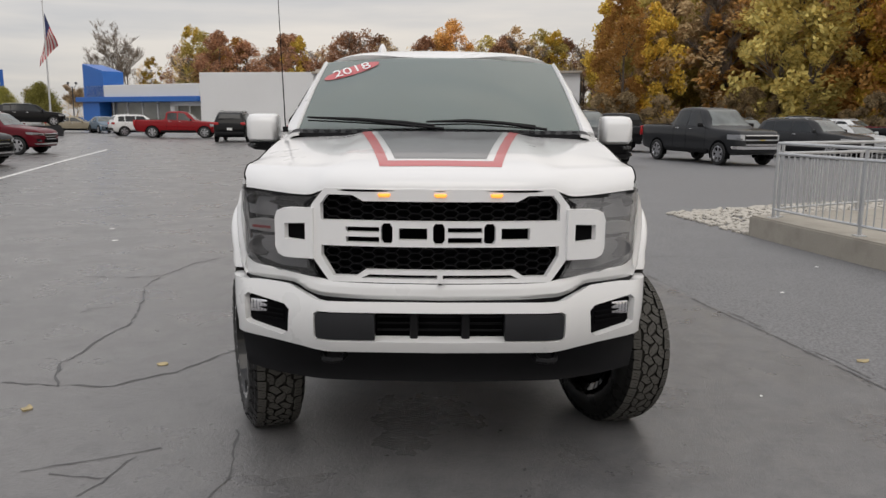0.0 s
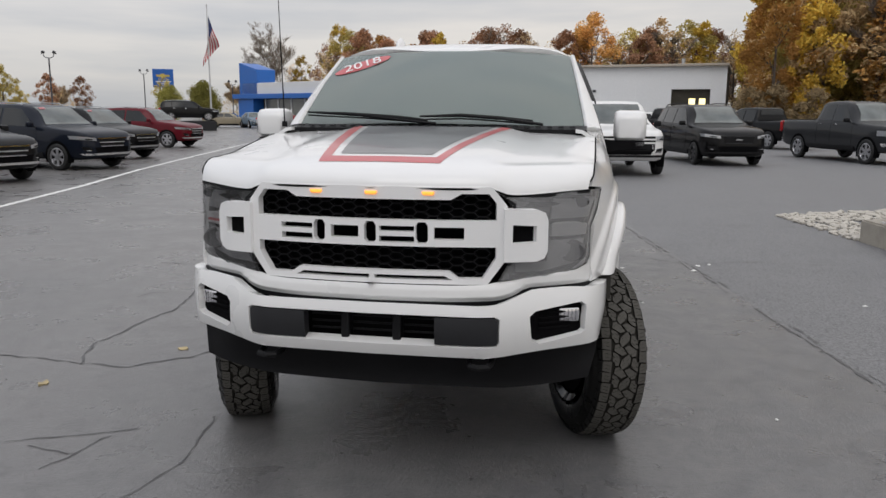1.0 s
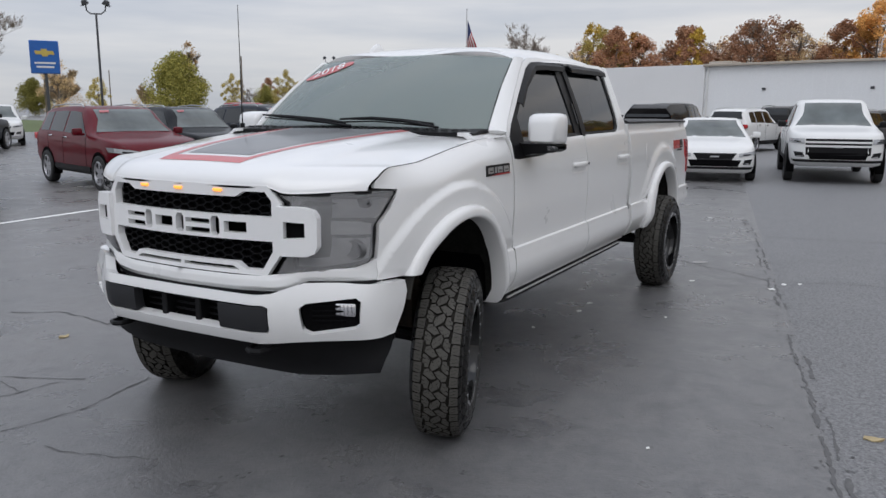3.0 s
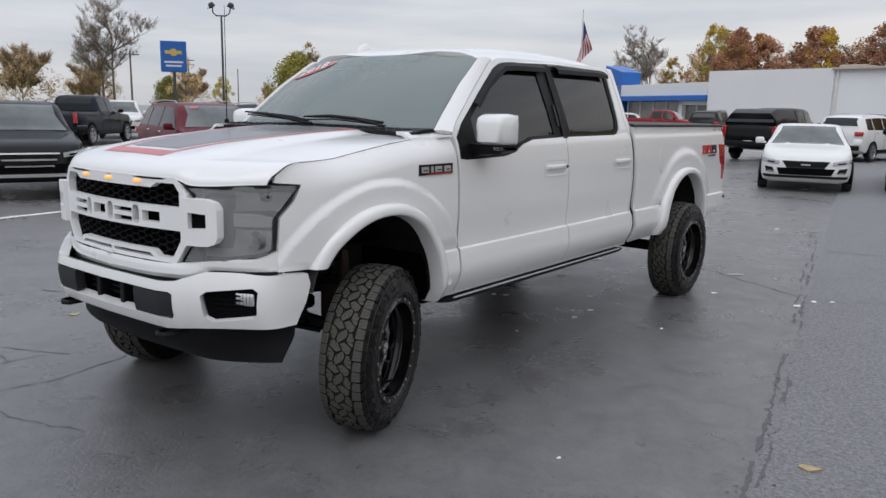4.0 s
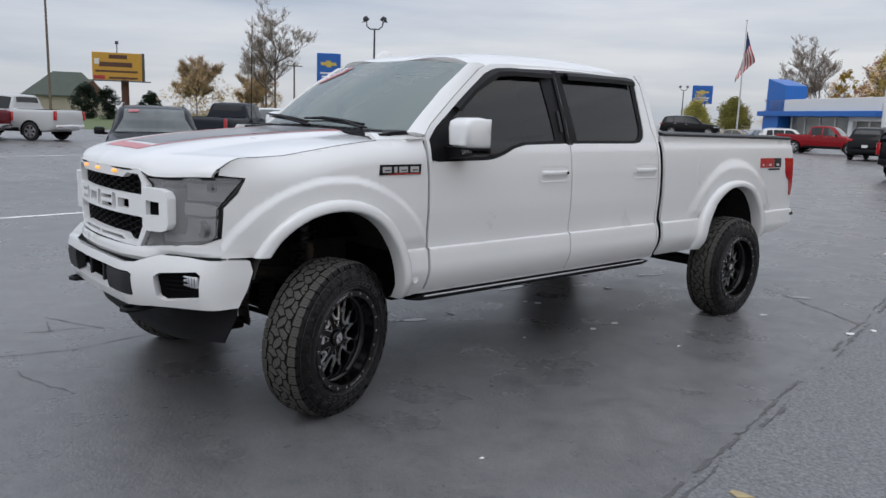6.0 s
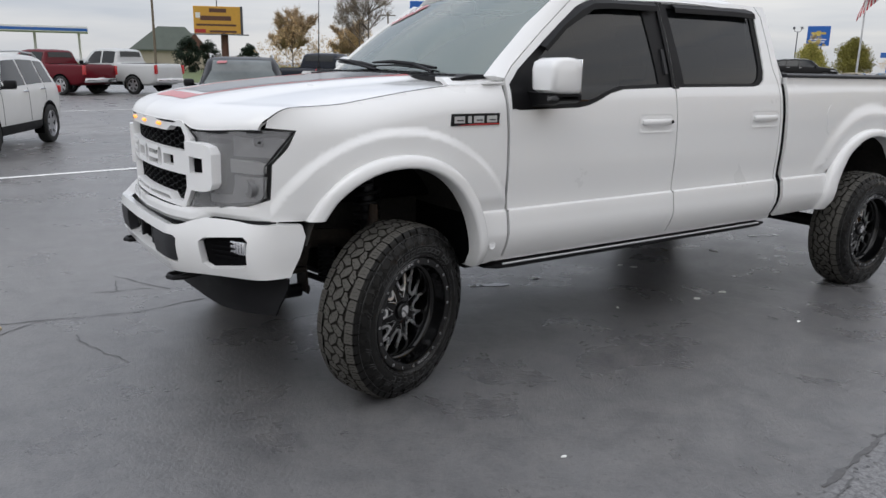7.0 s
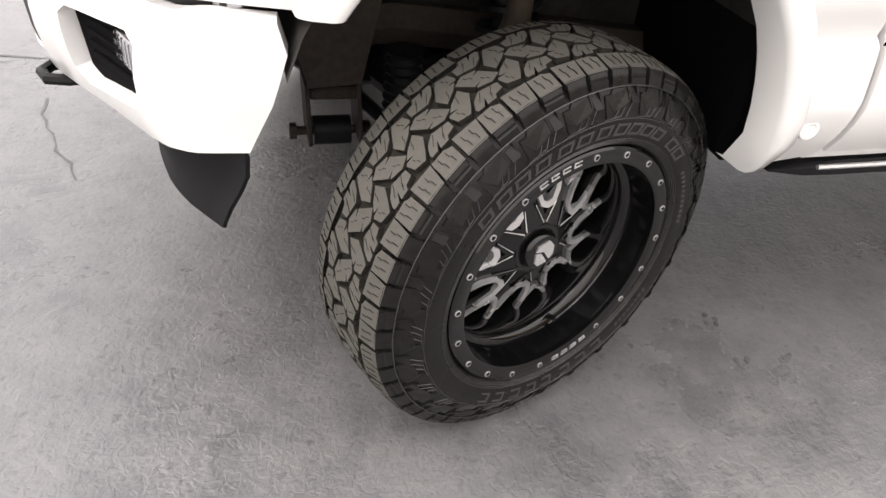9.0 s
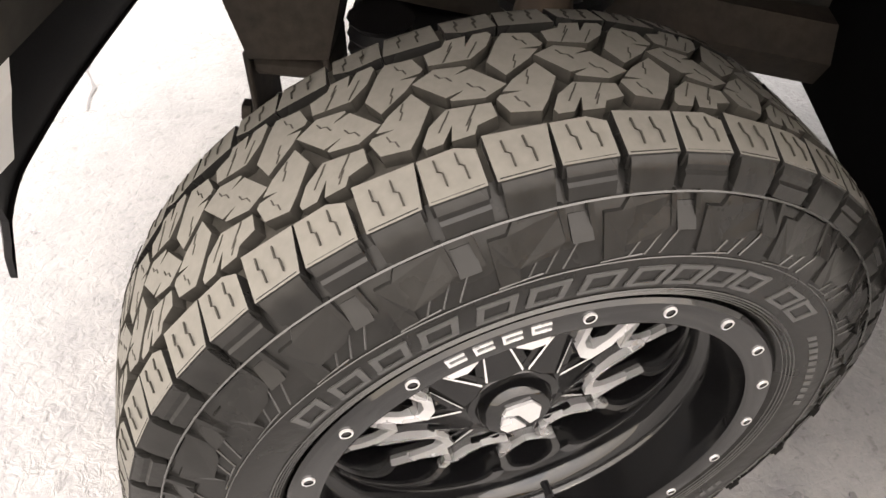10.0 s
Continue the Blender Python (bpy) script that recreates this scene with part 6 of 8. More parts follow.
for x0, x1, two in ((-.42, -.245, 1), (-.205, -.025, 0), (.012, .19, 1), (.228, .41, 0)):
    if two:
        mark_holes += [[(x0 + .02, 1.141), (x0 + .02, 1.163), (x1 - .012, 1.163), (x1 - .012, 1.141)], [(x0 + .02, 1.096), (x0 + .02, 1.121), (x1 - .012, 1.121), (x1 - .012, 1.096)]]
    else:
        mark_holes += [[(x0 + .03, 1.110), (x0 + .03, 1.160), (x1 - .03, 1.160), (x1 - .03, 1.110)]]
    if x1 < .3:
        mark_holes += [[(x1 + .004, 1.092), (x1 - .006, 1.106), (x1 - .006, 1.164), (x1 + .004, 1.180), (x1 + .034, 1.180), (x1 + .044, 1.164), (x1 + .044, 1.106), (x1 + .034, 1.092)]]
bm = skin(outer, lambda x, z: (x, gy(x), z), spread(-.54, .54, .06), (1.0, 1.1, 1.2), holes=[upper_hole, lower_hole, slot_l, slot_r] + mark_holes, lip=.035, out=(0, -1, 0))
grille = tp("grille", bm, WHITE_TRIM, "white grille frame with raised plain blocks")
# black sheet in place of the shade behind the grille
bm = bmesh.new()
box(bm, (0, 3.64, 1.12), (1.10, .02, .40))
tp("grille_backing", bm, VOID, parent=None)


def honeycomb(z0, z1):
    """A mesh of flat hexagon cells between two heights."""
    bm = bmesh.new()
    w, h, r = .070, .034, .0019
    row = 0
    z = z0
    done = set()
    while z < z1 + h:
        x = -.56 + (w * .72 if row % 2 else 0)
        while x < .53:
            pts = [(x - w * .5, z), (x - w * .22, z + h * .5 * 1.0), (x + w * .22, z + h * .5), (x + w * .5, z), (x + w * .22, z - h * .5), (x - w * .22, z - h * .5)]
            for a, b in zip(pts, pts[1:] + pts[:1]):
                key = tuple(sorted(((round(a[0], 3), round(a[1], 3)), (round(b[0], 3), round(b[1], 3)))))
                if key in done or not all(z0 - .002 <= p[1] <= z1 + .002 and abs(p[0]) < .512 for p in (a, b)):
                    continue
                done.add(key)
                d = Vector((b[0] - a[0], 0, b[1] - a[1])).normalized()
                nrm = Vector((-d.z, 0, d.x)) * r
                ring = []
                for q in (a, b):
                    o = Vector((q[0], gy(q[0]) + .035, q[1]))
                    ring.append([o + nrm, o - nrm, o - nrm + Vector((0, .03, 0)), o + nrm + Vector((0, .03, 0))])
                loft(bm, ring)
            x += w * 1.44
        row += 1
        z += h * .5
    return bm


tp("grille_mesh", honeycomb(1.183, 1.302), BLACK_PL, "black honeycomb mesh", parent=None)
tp("grille_mesh", honeycomb(.946, 1.086), BLACK_PL, "black honeycomb mesh", parent=None)
for x in (-.235, 0, .235):
    bm = bmesh.new()
    box(bm, (x, gy(x) - .003, 1.298), (.044, .014, .014), .004, taper=(1.25, 1))
    tp("marker_lamp", bm, AMBER, "lit amber marker lamp")


# side brackets beside the grille
def bracket(s):
    o = [(.542, 1.238), (.672, 1.236), (.702, 1.222), (.714, 1.19), (.714, 1.065), (.702, 1.036), (.675, 1.024), (.542, 1.022)]
    h = [(.575, 1.10), (.575, 1.175), (.668, 1.17), (.668, 1.105)]
    bm = skin(o, lambda x, z: (s * x, gy(x) - .020 + .02 * step(.64, .71, x), z), spread(.53, .71, .03), (1.05, 1.1, 1.17, 1.2), holes=[h], lip=.05, out=(0, -1, 0))
    tp("grille_bracket", bm, WHITE_TRIM)
    bm = bmesh.new()
    extrude_poly(bm, [(.573, 1.095), (.670, 1.10), (.670, 1.175), (.573, 1.18)], lambda u, v, d: (s * u, gy(u) + .014 - d + .02 * step(.64, .71, u), v), .01)
    bmesh.ops.recalc_face_normals(bm, faces=bm.faces[:])
    tp("bracket_insert", bm, VOID)


sides(bracket)


# head lamps: a dark housing, its lamps and a smoked lens; one lens paled for a sky reflection
def headlamp(s):
    o = [(.53, 1.288), (.572, 1.25), (.572, 1.03), (.52, .937), (.70, .952), (.84, .972), (.895, .99), (.915, 1.02), (.918, 1.145), (.975, 1.21), (1.045, 1.297), (.90, 1.303), (.86, 1.303), (.70, 1.292)]
    lens = skin(o, lambda u, z: front_at(s * u, z, .008 * step(1.0, 1.35, z)), spread(.58, 1.03, .03), spread(.95, 1.3, .04), lip=.012, out=(s * .3, -1, 0))
    lamp = tp("headlight", lens, LENS_PALED if s > 0 else LENS_CLEAR, "smoked headlight lens paled for a sky reflection" if s > 0 else "clear smoked headlight lens")
    lamp.visible_shadow = False

    def hp(name, bm, m, label=""):
        bmesh.ops.translate(bm, verts=bm.verts[:], vec=(0, -Y0, 0))
        part(name, bm, m, lamp, label)
    hp("housing", skin(o, lambda u, z: front_at(s * u, z, .085), spread(.58, 1.03, .06), spread(.95, 1.3, .08), out=(0, -1, 0)), LAMP_DARK, "dark housing")
    bm = bmesh.new()
    rings = []
    n = len(o)
    for i in range(n):
        a, b, c = Vector(o[i - 1]), Vector(o[i]), Vector(o[(i + 1) % n])
        d1, d2 = (b - a).normalized(), (c - b).normalized()
        n1, n2 = Vector((-d1.y, d1.x)), Vector((-d2.y, d2.x))
        w = .012 if b.y > 1.2 else .0035
        q = b + (n1 + n2) / max(.6, 1 + n1.dot(n2)) * w
        rings.append([front_at(s * u, z, .008 * step(1.0, 1.35, z) - .003) for u, z in (tuple(b), tuple(q))])
    loft(bm, rings + rings[:1], False)
    bmesh.ops.recalc_face_normals(bm, faces=bm.faces[:])
    hp("lens_border", bm, BLACK_PL, "black lens border")
    for nm, ol, m, dep in (
        ("lamp_bowl", ((.735, 1.185), (.93, 1.185), (.985, 1.262), (.74, 1.268)), LAMP_GREY, .036),
        ("light_bar", ((.735, 1.112), (.90, 1.112), (.905, 1.160), (.735, 1.165)), LAMP_PALE, .026),
        ("lamp_bowl", ((.60, .965), (.70, .968), (.83, .985), (.885, 1.005), (.895, 1.095), (.735, 1.095), (.725, 1.01), (.60, 1.0)), LAMP_GREY, .036),
    ):
        bm = skin(ol, lambda u, z: front_at(s * u, z, dep + .012 * math.sin(25 * u) * math.sin(40 * z)), spread(.62, .96, .025), spread(.97, 1.26, .02), lip=.02, out=(0, -1, 0))
        hp(nm, bm, m)
    bm = bmesh.new()
    lathe(bm, [(0, 0), (.022, -.004), (.030, -.012), (.034, -.03)], 20)
    for v in bm.verts:
        v.co = Vector(front_at(s * .855, 1.25, .024)) + Vector((v.co.y * 1.25, -v.co.x, v.co.z * .72))
    hp("projector", bm, VOID, "round dark projector lens")
    for u, z, r in ((.82, 1.045, .040),):
        bm = bmesh.new()
        lathe(bm, [(0, -.004), (r * .7, -.006), (r, 0), (r * 1.15, -.012), (r * 1.2, -.02)], 18)
        for v in bm.verts:
            v.co = Vector(front_at(s * u, z, .018)) + Vector((v.co.y * 1.3, -v.co.x, v.co.z))
        hp("lamp_ring", bm, LAMP_DARK, "round dark lamp bezel")
    bm = skin([(.76, 1.128), (.87, 1.126), (.87, 1.138), (.76, 1.140)], lambda a, b: front_at(s * a, b, .018), (), (), out=(0, -1, 0))
    hp("reflector", bm, DECAL_RED if s < 0 else LAMP_PALE, "small red-orange reflector" if s < 0 else "small pale reflector")
    bm = skin([(.615, 1.238), (.715, 1.236), (.765, 1.250), (.735, 1.258), (.64, 1.262)], lambda a, b: front_at(s * a, b, .016), (), (), out=(0, -1, 0))
    hp("bezel", bm, VOID, "dark slot in the lamp")
    bm = skin([(.74, 1.166), (.86, 1.164), (.86, 1.168), (.74, 1.174)], lambda a, b: front_at(s * a, b, .016), (), (), out=(0, -1, 0))
    hp("bezel", bm, WHITE_TRIM, "thin pale ledge")


sides(headlamp)

# front bumper
bplan_x = curve((0, 0), (.45, .45), (.60, .60), (.72, .71), (.84, .81), (.95, .895), (1.03, .940), (1.10, .956), (1.22, .966))
bplan_y = curve((0, 3.43), (.45, 3.445), (.60, 3.515), (.72, 3.585), (.84, 3.645), (.95, 3.70), (1.03, 3.755), (1.10, 3.808), (1.22, 3.898))


def bump_at(u, z, back=0.0):
    a = abs(u)
    belly = .035 * (1 - ((z - .77) / .14) ** 2)
    return ((-1 if u < 0 else 1) * (bplan_x(a) - back * .5 * step(.9, 1.1, a) - .017 * step(.95, 1.1, a) * (1 - step(.64, .80, z))), bplan_y(a) + .02 - belly * (1 - step(.9, 1.1, a)) + back, z)


blow = curve((0, .632), (.5, .632), (.62, .64), (.95, .650), (1.13, .655))
us = spread(-1.2, 1.2, .06)
outline = [(u, btop(abs(u)) + .009 * (1 - step(.80, .95, abs(u)))) for u in us] + [(1.22, .84), (1.185, .75), (1.13, .655)] + [(u, blow(abs(u))) for u in reversed(us) if abs(u) < 1.1] + [(-1.13, .655), (-1.185, .75), (-1.22, .84)]
bcut = [(-.525, .683), (-.535, .70), (-.535, .80), (-.515, .812), (.515, .812), (.535, .80), (.535, .70), (.525, .683)]
fogs = [[(s * u, z) for u, z in ((.665, .697), (.655, .80), (.68, .820), (.90, .843), (.928, .825), (.922, .718), (.90, .704), (.70, .676))] for s in (1, -1)]
bm = skin(outline, bump_at, spread(-1.2, 1.2, .05), (.66, .68, .70, .73, .77, .81, .84, .87, .885), holes=[bcut] + fogs, lip=.05, out=(0, -1, 0))
bumper = tp("front_bumper", bm, WHITE)
# black sheet for the shade behind the bumper's openings
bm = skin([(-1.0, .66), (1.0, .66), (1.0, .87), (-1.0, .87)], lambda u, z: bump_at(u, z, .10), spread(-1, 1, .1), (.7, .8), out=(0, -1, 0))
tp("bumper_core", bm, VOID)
# black strip painting the shaded gap over the bumper
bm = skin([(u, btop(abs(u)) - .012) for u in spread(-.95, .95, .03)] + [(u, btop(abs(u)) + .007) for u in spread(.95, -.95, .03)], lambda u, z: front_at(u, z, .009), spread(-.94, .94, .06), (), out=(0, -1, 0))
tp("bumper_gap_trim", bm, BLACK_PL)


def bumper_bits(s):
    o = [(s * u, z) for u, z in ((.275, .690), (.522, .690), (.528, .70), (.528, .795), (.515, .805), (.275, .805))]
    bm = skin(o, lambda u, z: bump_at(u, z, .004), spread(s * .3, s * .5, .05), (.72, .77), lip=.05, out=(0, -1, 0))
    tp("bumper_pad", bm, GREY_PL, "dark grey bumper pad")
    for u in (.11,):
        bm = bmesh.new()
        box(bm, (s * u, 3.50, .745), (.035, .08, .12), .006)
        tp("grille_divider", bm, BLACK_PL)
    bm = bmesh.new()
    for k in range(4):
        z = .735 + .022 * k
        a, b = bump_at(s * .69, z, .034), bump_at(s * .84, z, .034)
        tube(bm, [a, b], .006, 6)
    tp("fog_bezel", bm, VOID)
    # black sheet for the shade inside the fog light opening
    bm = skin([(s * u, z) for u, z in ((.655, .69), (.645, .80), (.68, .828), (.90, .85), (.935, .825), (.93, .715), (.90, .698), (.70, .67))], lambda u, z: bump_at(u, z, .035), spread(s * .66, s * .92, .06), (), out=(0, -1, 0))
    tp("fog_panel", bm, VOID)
    c = Vector(bump_at(s * .832, .785, .044))
    bm = bmesh.new()
    box(bm, c, (.094, .03, .062), .009, pose(0, 0, 0, 0, 0, s * 24), 2)
    fog = tp("fog_light", bm, CHROME, "chromed fog light")
    for k in range(5):
        bm = bmesh.new()
        box(bm, c + Vector((s * (-.032 + k * .016), -.012 + (-.032 + k * .016) * .44, 0)), (.005, .012, .050), .002, pose(0, 0, 0))
        bmesh.ops.translate(bm, verts=bm.verts[:], vec=(0, -Y0, 0))
        part("lens_rib", bm, CLEAR, fog)
    # tow hook
    bm = bmesh.new()
    pts = [(s * .50, 3.66, .615), (s * .50, 3.50, .600), (s * .49, 3.455, .600), (s * .455, 3.44, .600), (s * .42, 3.455, .600), (s * .41, 3.50, .602), (s * .41, 3.66, .615)]
    tube(bm, pts, .013, 8)
    tp("tow_hook", bm, BLACK_PL, "black tow hook")


sides(bumper_bits)
bm = bmesh.new()
for z in (.715, .745, .775):
    tube(bm, [(-.27, 3.515, z), (.27, 3.515, z)], .005, 6)
tp("lower_grille_bar", bm, BLACK_PL)

# air dam under the bumper
dam_low = curve((0, .438), (.55, .442), (.72, .455), (.84, .465), (.95, .472))
dam_y = curve((0, 3.63), (.45, 3.645), (.70, 3.675), (.82, 3.710), (.95, 3.778))
us = spread(-.95, .95, .0475)
outline = [(u, .655) for u in us] + [(u, dam_low(abs(u))) for u in reversed(us)]
bm = skin(outline, lambda u, z: (u * (.985 - .045 * step(.65, .42, z)), dam_y(abs(u)) - .05 * step(.45, .65, z) * (1 - step(.6, .9, abs(u))) + .06 * step(.48, .65, z) * step(.72, .95, abs(u)) + .05 * (1 - ((z - .54) / .115) ** 2) * .4, z), spread(-.9, .9, .06), spread(.44, .64, .04), lip=.008, out=(0, -1, 0))
tp("air_dam", bm, DAM, "black lower air dam")


# doors with their windows
def glass_x(y, z, back):
    return side_x(y, z) - back


FRONT_HOLE = [(5.05, 1.385), (5.05, 1.50), (5.12, 1.575), (5.36, 1.745), (5.62, 1.915), (5.72, 1.955), (5.85, 1.968), (6.294, 1.974), (6.294, 1.482), (5.86, 1.472), (5.76, 1.452), (5.66, 1.412), (5.58, 1.388), (5.50, 1.378), (5.10, 1.372)]
REAR_HOLE = [(6.316, 1.482), (6.316, 1.974), (7.16, 1.978), (7.21, 1.965), (7.23, 1.93), (7.205, 1.58), (7.185, 1.525), (7.14, 1.495), (7.06, 1.485)]


def door(s, outline, hole, panes, hy, name_label):
    cu, cv = spread(5.05, 7.35, .08), spread(.62, 1.5, .04) + [.845, .8665, .8735, .885] + spread(1.5, 2.0, .06)
    bm = skin(outline, lambda y, z: (s * side_x(y, z), y, z), cu, cv, holes=[hole], lip=.028, out=(s, 0, 0))
    d = tp("door", bm, WHITE, name_label)

    def dp(name, bm, m, label=""):
        bmesh.ops.translate(bm, verts=bm.verts[:], vec=(0, -Y0, 0))
        return part(name, bm, m, d, label)

    dp("window_trim", skin(hole, lambda y, z: (s * (side_x(y, z) - .010), y, z), cu, cv, holes=panes, lip=.02, out=(s, 0, 0)), BLACK_PL, "black window surround")
    for pane in panes:
        g = dp("window_pane", skin(pane, lambda y, z: (s * (side_x(y, z) - .018), y, z), cu, cv, out=(s, 0, 0)), TINT, "dark tinted window glass")
        g.visible_shadow = False
    y0 = 6.276 if hy < 6.3 else 6.307
    dp("pillar_trim", skin([(y0, 1.474), (y0 + .027, 1.474), (y0 + .027, 1.978), (y0, 1.978)], lambda y, z: (s * (side_x(y, z) + .002), y, z), (), cv, lip=.012, out=(s, 0, 0)), BLACK_PL, "black pillar trim")
    # handle with its hollow
    bm = skin([(hy - .015, 1.225), (hy + .255, 1.225), (hy + .275, 1.25), (hy + .275, 1.318), (hy + .255, 1.335), (hy - .015, 1.335), (hy - .03, 1.318), (hy - .03, 1.242)], lambda y, z: (s * (side_x(y, z) + .003 - .012 * step(0, .05, min(y - hy + .03, hy + .275 - y)) * step(0, .035, min(z - 1.225, 1.335 - z))), y, z), spread(hy - .02, hy + .27, .02), spread(1.23, 1.33, .012), out=(s, 0, 0))
    dp("handle_recess", bm, WHITE)
    bm = bmesh.new()
    rings = []
    for k in range(13):
        t = k / 12
        y = hy + .245 * t
        off = .030 * math.sin(math.pi * min(1, max(0, t))) ** .35 if 0 < t < 1 else .0
        c = Vector((s * (side_x(y, 1.285) + off), y, 1.288))
        w, h = .010, .018 if 0 < k < 12 else .012
        rings.append([c + Vector((s * w * math.cos(a), 0, h * math.sin(a))) for a in [2 * math.pi * i / 10 for i in range(10)]])
    loft(bm, rings)
    bmesh.ops.recalc_face_normals(bm, faces=bm.faces[:])
    h = dp("door_handle", bm, WHITE)
    return d


def doors(s):
    front = [(5.03, .61), (6.297, .61), (6.297, 2.0), (5.85, 1.992), (5.70, 1.982), (5.59, 1.945), (5.33, 1.77), (5.085, 1.59), (5.03, 1.53)]
    panes = [[(5.215, 1.475), (5.235, 1.60), (5.66, 1.895), (5.80, 1.935), (6.15, 1.942), (6.175, 1.50), (5.86, 1.49), (5.74, 1.462), (5.66, 1.43), (5.58, 1.41), (5.235, 1.40)]]
    d = door(s, front, FRONT_HOLE, panes, 6.0, "white front door with tinted window")
    bm = bmesh.new()
    k = s * side_x(6.2, 1.287)
    lathe(bm, [(0, .004), (.009, .003), (.011, 0)], 14)
    for v in bm.verts:
        v.co = Vector((k + s * (.038 + v.co.x), 6.215 + v.co.y, 1.288 + v.co.z))
    bmesh.ops.recalc_face_normals(bm, faces=bm.faces[:])
    bmesh.ops.translate(bm, verts=bm.verts[:], vec=(0, -Y0, 0))
    part("lock_button", bm, VOID, d)
    bm = bmesh.new()
    y, z0, z1 = 6.245, 1.56, 1.70
    rings = [[(s * (side_x(y, z) + .002), y - .012, z), (s * (side_x(y, z) + .002), y + .012, z), (s * (side_x(y, z) - .012), y + .012, z), (s * (side_x(y, z) - .012), y - .012, z)] for z in (z0, z1)]
    loft(bm, rings)
    bmesh.ops.recalc_face_normals(bm, faces=bm.faces[:])
    bmesh.ops.translate(bm, verts=bm.verts[:], vec=(0, -Y0, 0))
    part("keypad", bm, GREY_PL, d)
    rear = [(6.306, .61), (7.335, .61), (7.335, 1.50), (7.30, 1.60), (7.295, 1.93), (7.25, 1.995), (7.18, 2.003), (6.306, 2.0)]
    panes = [[(6.40, 1.502), (6.375, 1.945), (7.12, 1.948), (7.185, 1.925), (7.165, 1.60), (7.14, 1.54), (7.10, 1.508), (7.04, 1.502)]]
    door(s, rear, REAR_HOLE, panes, 7.045, "white rear door with tinted window")
    # cab corner behind the rear door
    o = [(7.345, .61), (7.40, .60), (7.405, 1.54), (7.40, 1.66), (7.375, 1.94), (7.35, 2.0), (7.262, 2.0), (7.305, 1.935), (7.31, 1.605), (7.345, 1.50)]
    bm = skin(o, lambda y, z: (s * (side_x(y, z) - .03 * step(7.36, 7.42, y)), y, z), (7.36, 7.38), spread(.65, 2.0, .06), lip=.08, out=(s, 0, 0))
    tp("cab_corner", bm, WHITE)
    # rain visors over the windows
    for path in ([(5.30, 1.70), (5.47, 1.82), (5.63, 1.92), (5.74, 1.957), (5.88, 1.968), (6.26, 1.972)], [(6.42, 1.972), (6.7, 1.974), (7.0, 1.976), (7.21, 1.97)]):
        bm = bmesh.new()
        rings = []
        for i, (y, z) in enumerate(path):
            x = side_x(y, z)
            d = .058 if z > 1.9 else .050
            zz = z - d * (.9 if z > 1.9 else .62)
            yy = y + (0 if z > 1.93 else d * .55)
            o = Vector((s * (x + .004), y, z))
            q = Vector((s * (side_x(yy, zz) + .022), yy, zz))
            mid = (o + q) / 2 + Vector((s * .012, 0, .004))
            th = Vector((s * -.005, 0, -.002))
            rings.append([o, mid, q, q + th, mid + th, o + th])
        loft(bm, rings)
        bmesh.ops.recalc_face_normals(bm, faces=bm.faces[:])
        tp("rain_visor", bm, BLACK_PL, "dark window rain visor")
    # rocker under the doors and the black step bar
    bm = bmesh.new()
    rings = [[(s * x, y, z) for x, z in ((.90, .62), (.955, .612), (.945, .585), (.90, .572), (.80, .58), (.80, .62))] for y in (5.0, 7.40)]
    loft(bm, rings)
    bmesh.ops.recalc_face_normals(bm, faces=bm.faces[:])
    tp("rocker_panel", bm, WHITE)
    bm = bmesh.new()
    rings = []
    for y, k in ((4.93, .2), (5.02, .9), (5.1, 1), (7.2, 1), (7.30, .9), (7.36, .3)):
        c = Vector((s * .915, y, .556))
        rings.append([c + Vector((s * a * (.6 + .4 * k), 0, b * k)) for a, b in ((-.10, .014), (.03, .018), (.042, .008), (.042, -.012), (.03, -.020), (-.10, -.016))])
    loft(bm, rings)
    bmesh.ops.recalc_face_normals(bm, faces=bm.faces[:])
    tp("step_bar", bm, BLACK_PL, "black power running board")
    bm = bmesh.new()
    tube(bm, [(s * .958, 5.04, .566), (s * .958, 7.28, .566)], .006, 6)
    tp("step_trim", bm, STEEL)


sides(doors)

# roof
zr = curve((5.47, 2.003), (5.52, 2.03), (5.65, 2.058), (5.95, 2.085), (6.5, 2.098), (7.05, 2.08), (7.28, 2.045), (7.38, 2.0), (7.41, 1.96))


def roof_z(x, y):
    k = min(1.15, abs(x) / .765)
    return zr(y + .08 * k * k * step(5.9, 5.45, y)) - .025 * k * k - .085 * k**7


rx = [(.0, 5.465), (.25, 5.475), (.5, 5.50), (.68, 5.535), (.735, 5.555)]
outline = [(-x, y) for x, y in reversed(rx)] + rx[1:] + [(.775, 5.70), (.772, 6.3), (.765, 7.2), (.755, 7.32), (.70, 7.385), (0, 7.40), (-.70, 7.385), (-.755, 7.32), (-.765, 7.2), (-.772, 6.3), (-.775, 5.70)]
bm = skin(outline, lambda x, y: (x, y, roof_z(x, y)), spread(-.76, .76, .04) + [-.70, -.74, .74], spread(5.5, 7.38, .05) + [5.48, 5.52], lip=.03, out=(0, 0, 1))
tp("roof", bm, WHITE)

# windshield, pillars and cowl
def ws(a, b):
    k = abs(a)
    lo = Vector((a * .845, 4.845 + .125 * k * k, 1.553 - .012 * k * k))
    hi = Vector((a * .738, 5.452 + .082 * k * k, 2.003 - .030 * k * k))
    p = lo.lerp(hi, b)
    return p + Vector((0, -.012, .018)) * math.sin(math.pi * b)


wo = [(-1, 0), (1, 0), (1, 1), (-1, 1)]
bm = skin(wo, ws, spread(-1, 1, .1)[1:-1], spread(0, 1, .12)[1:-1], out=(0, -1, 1))
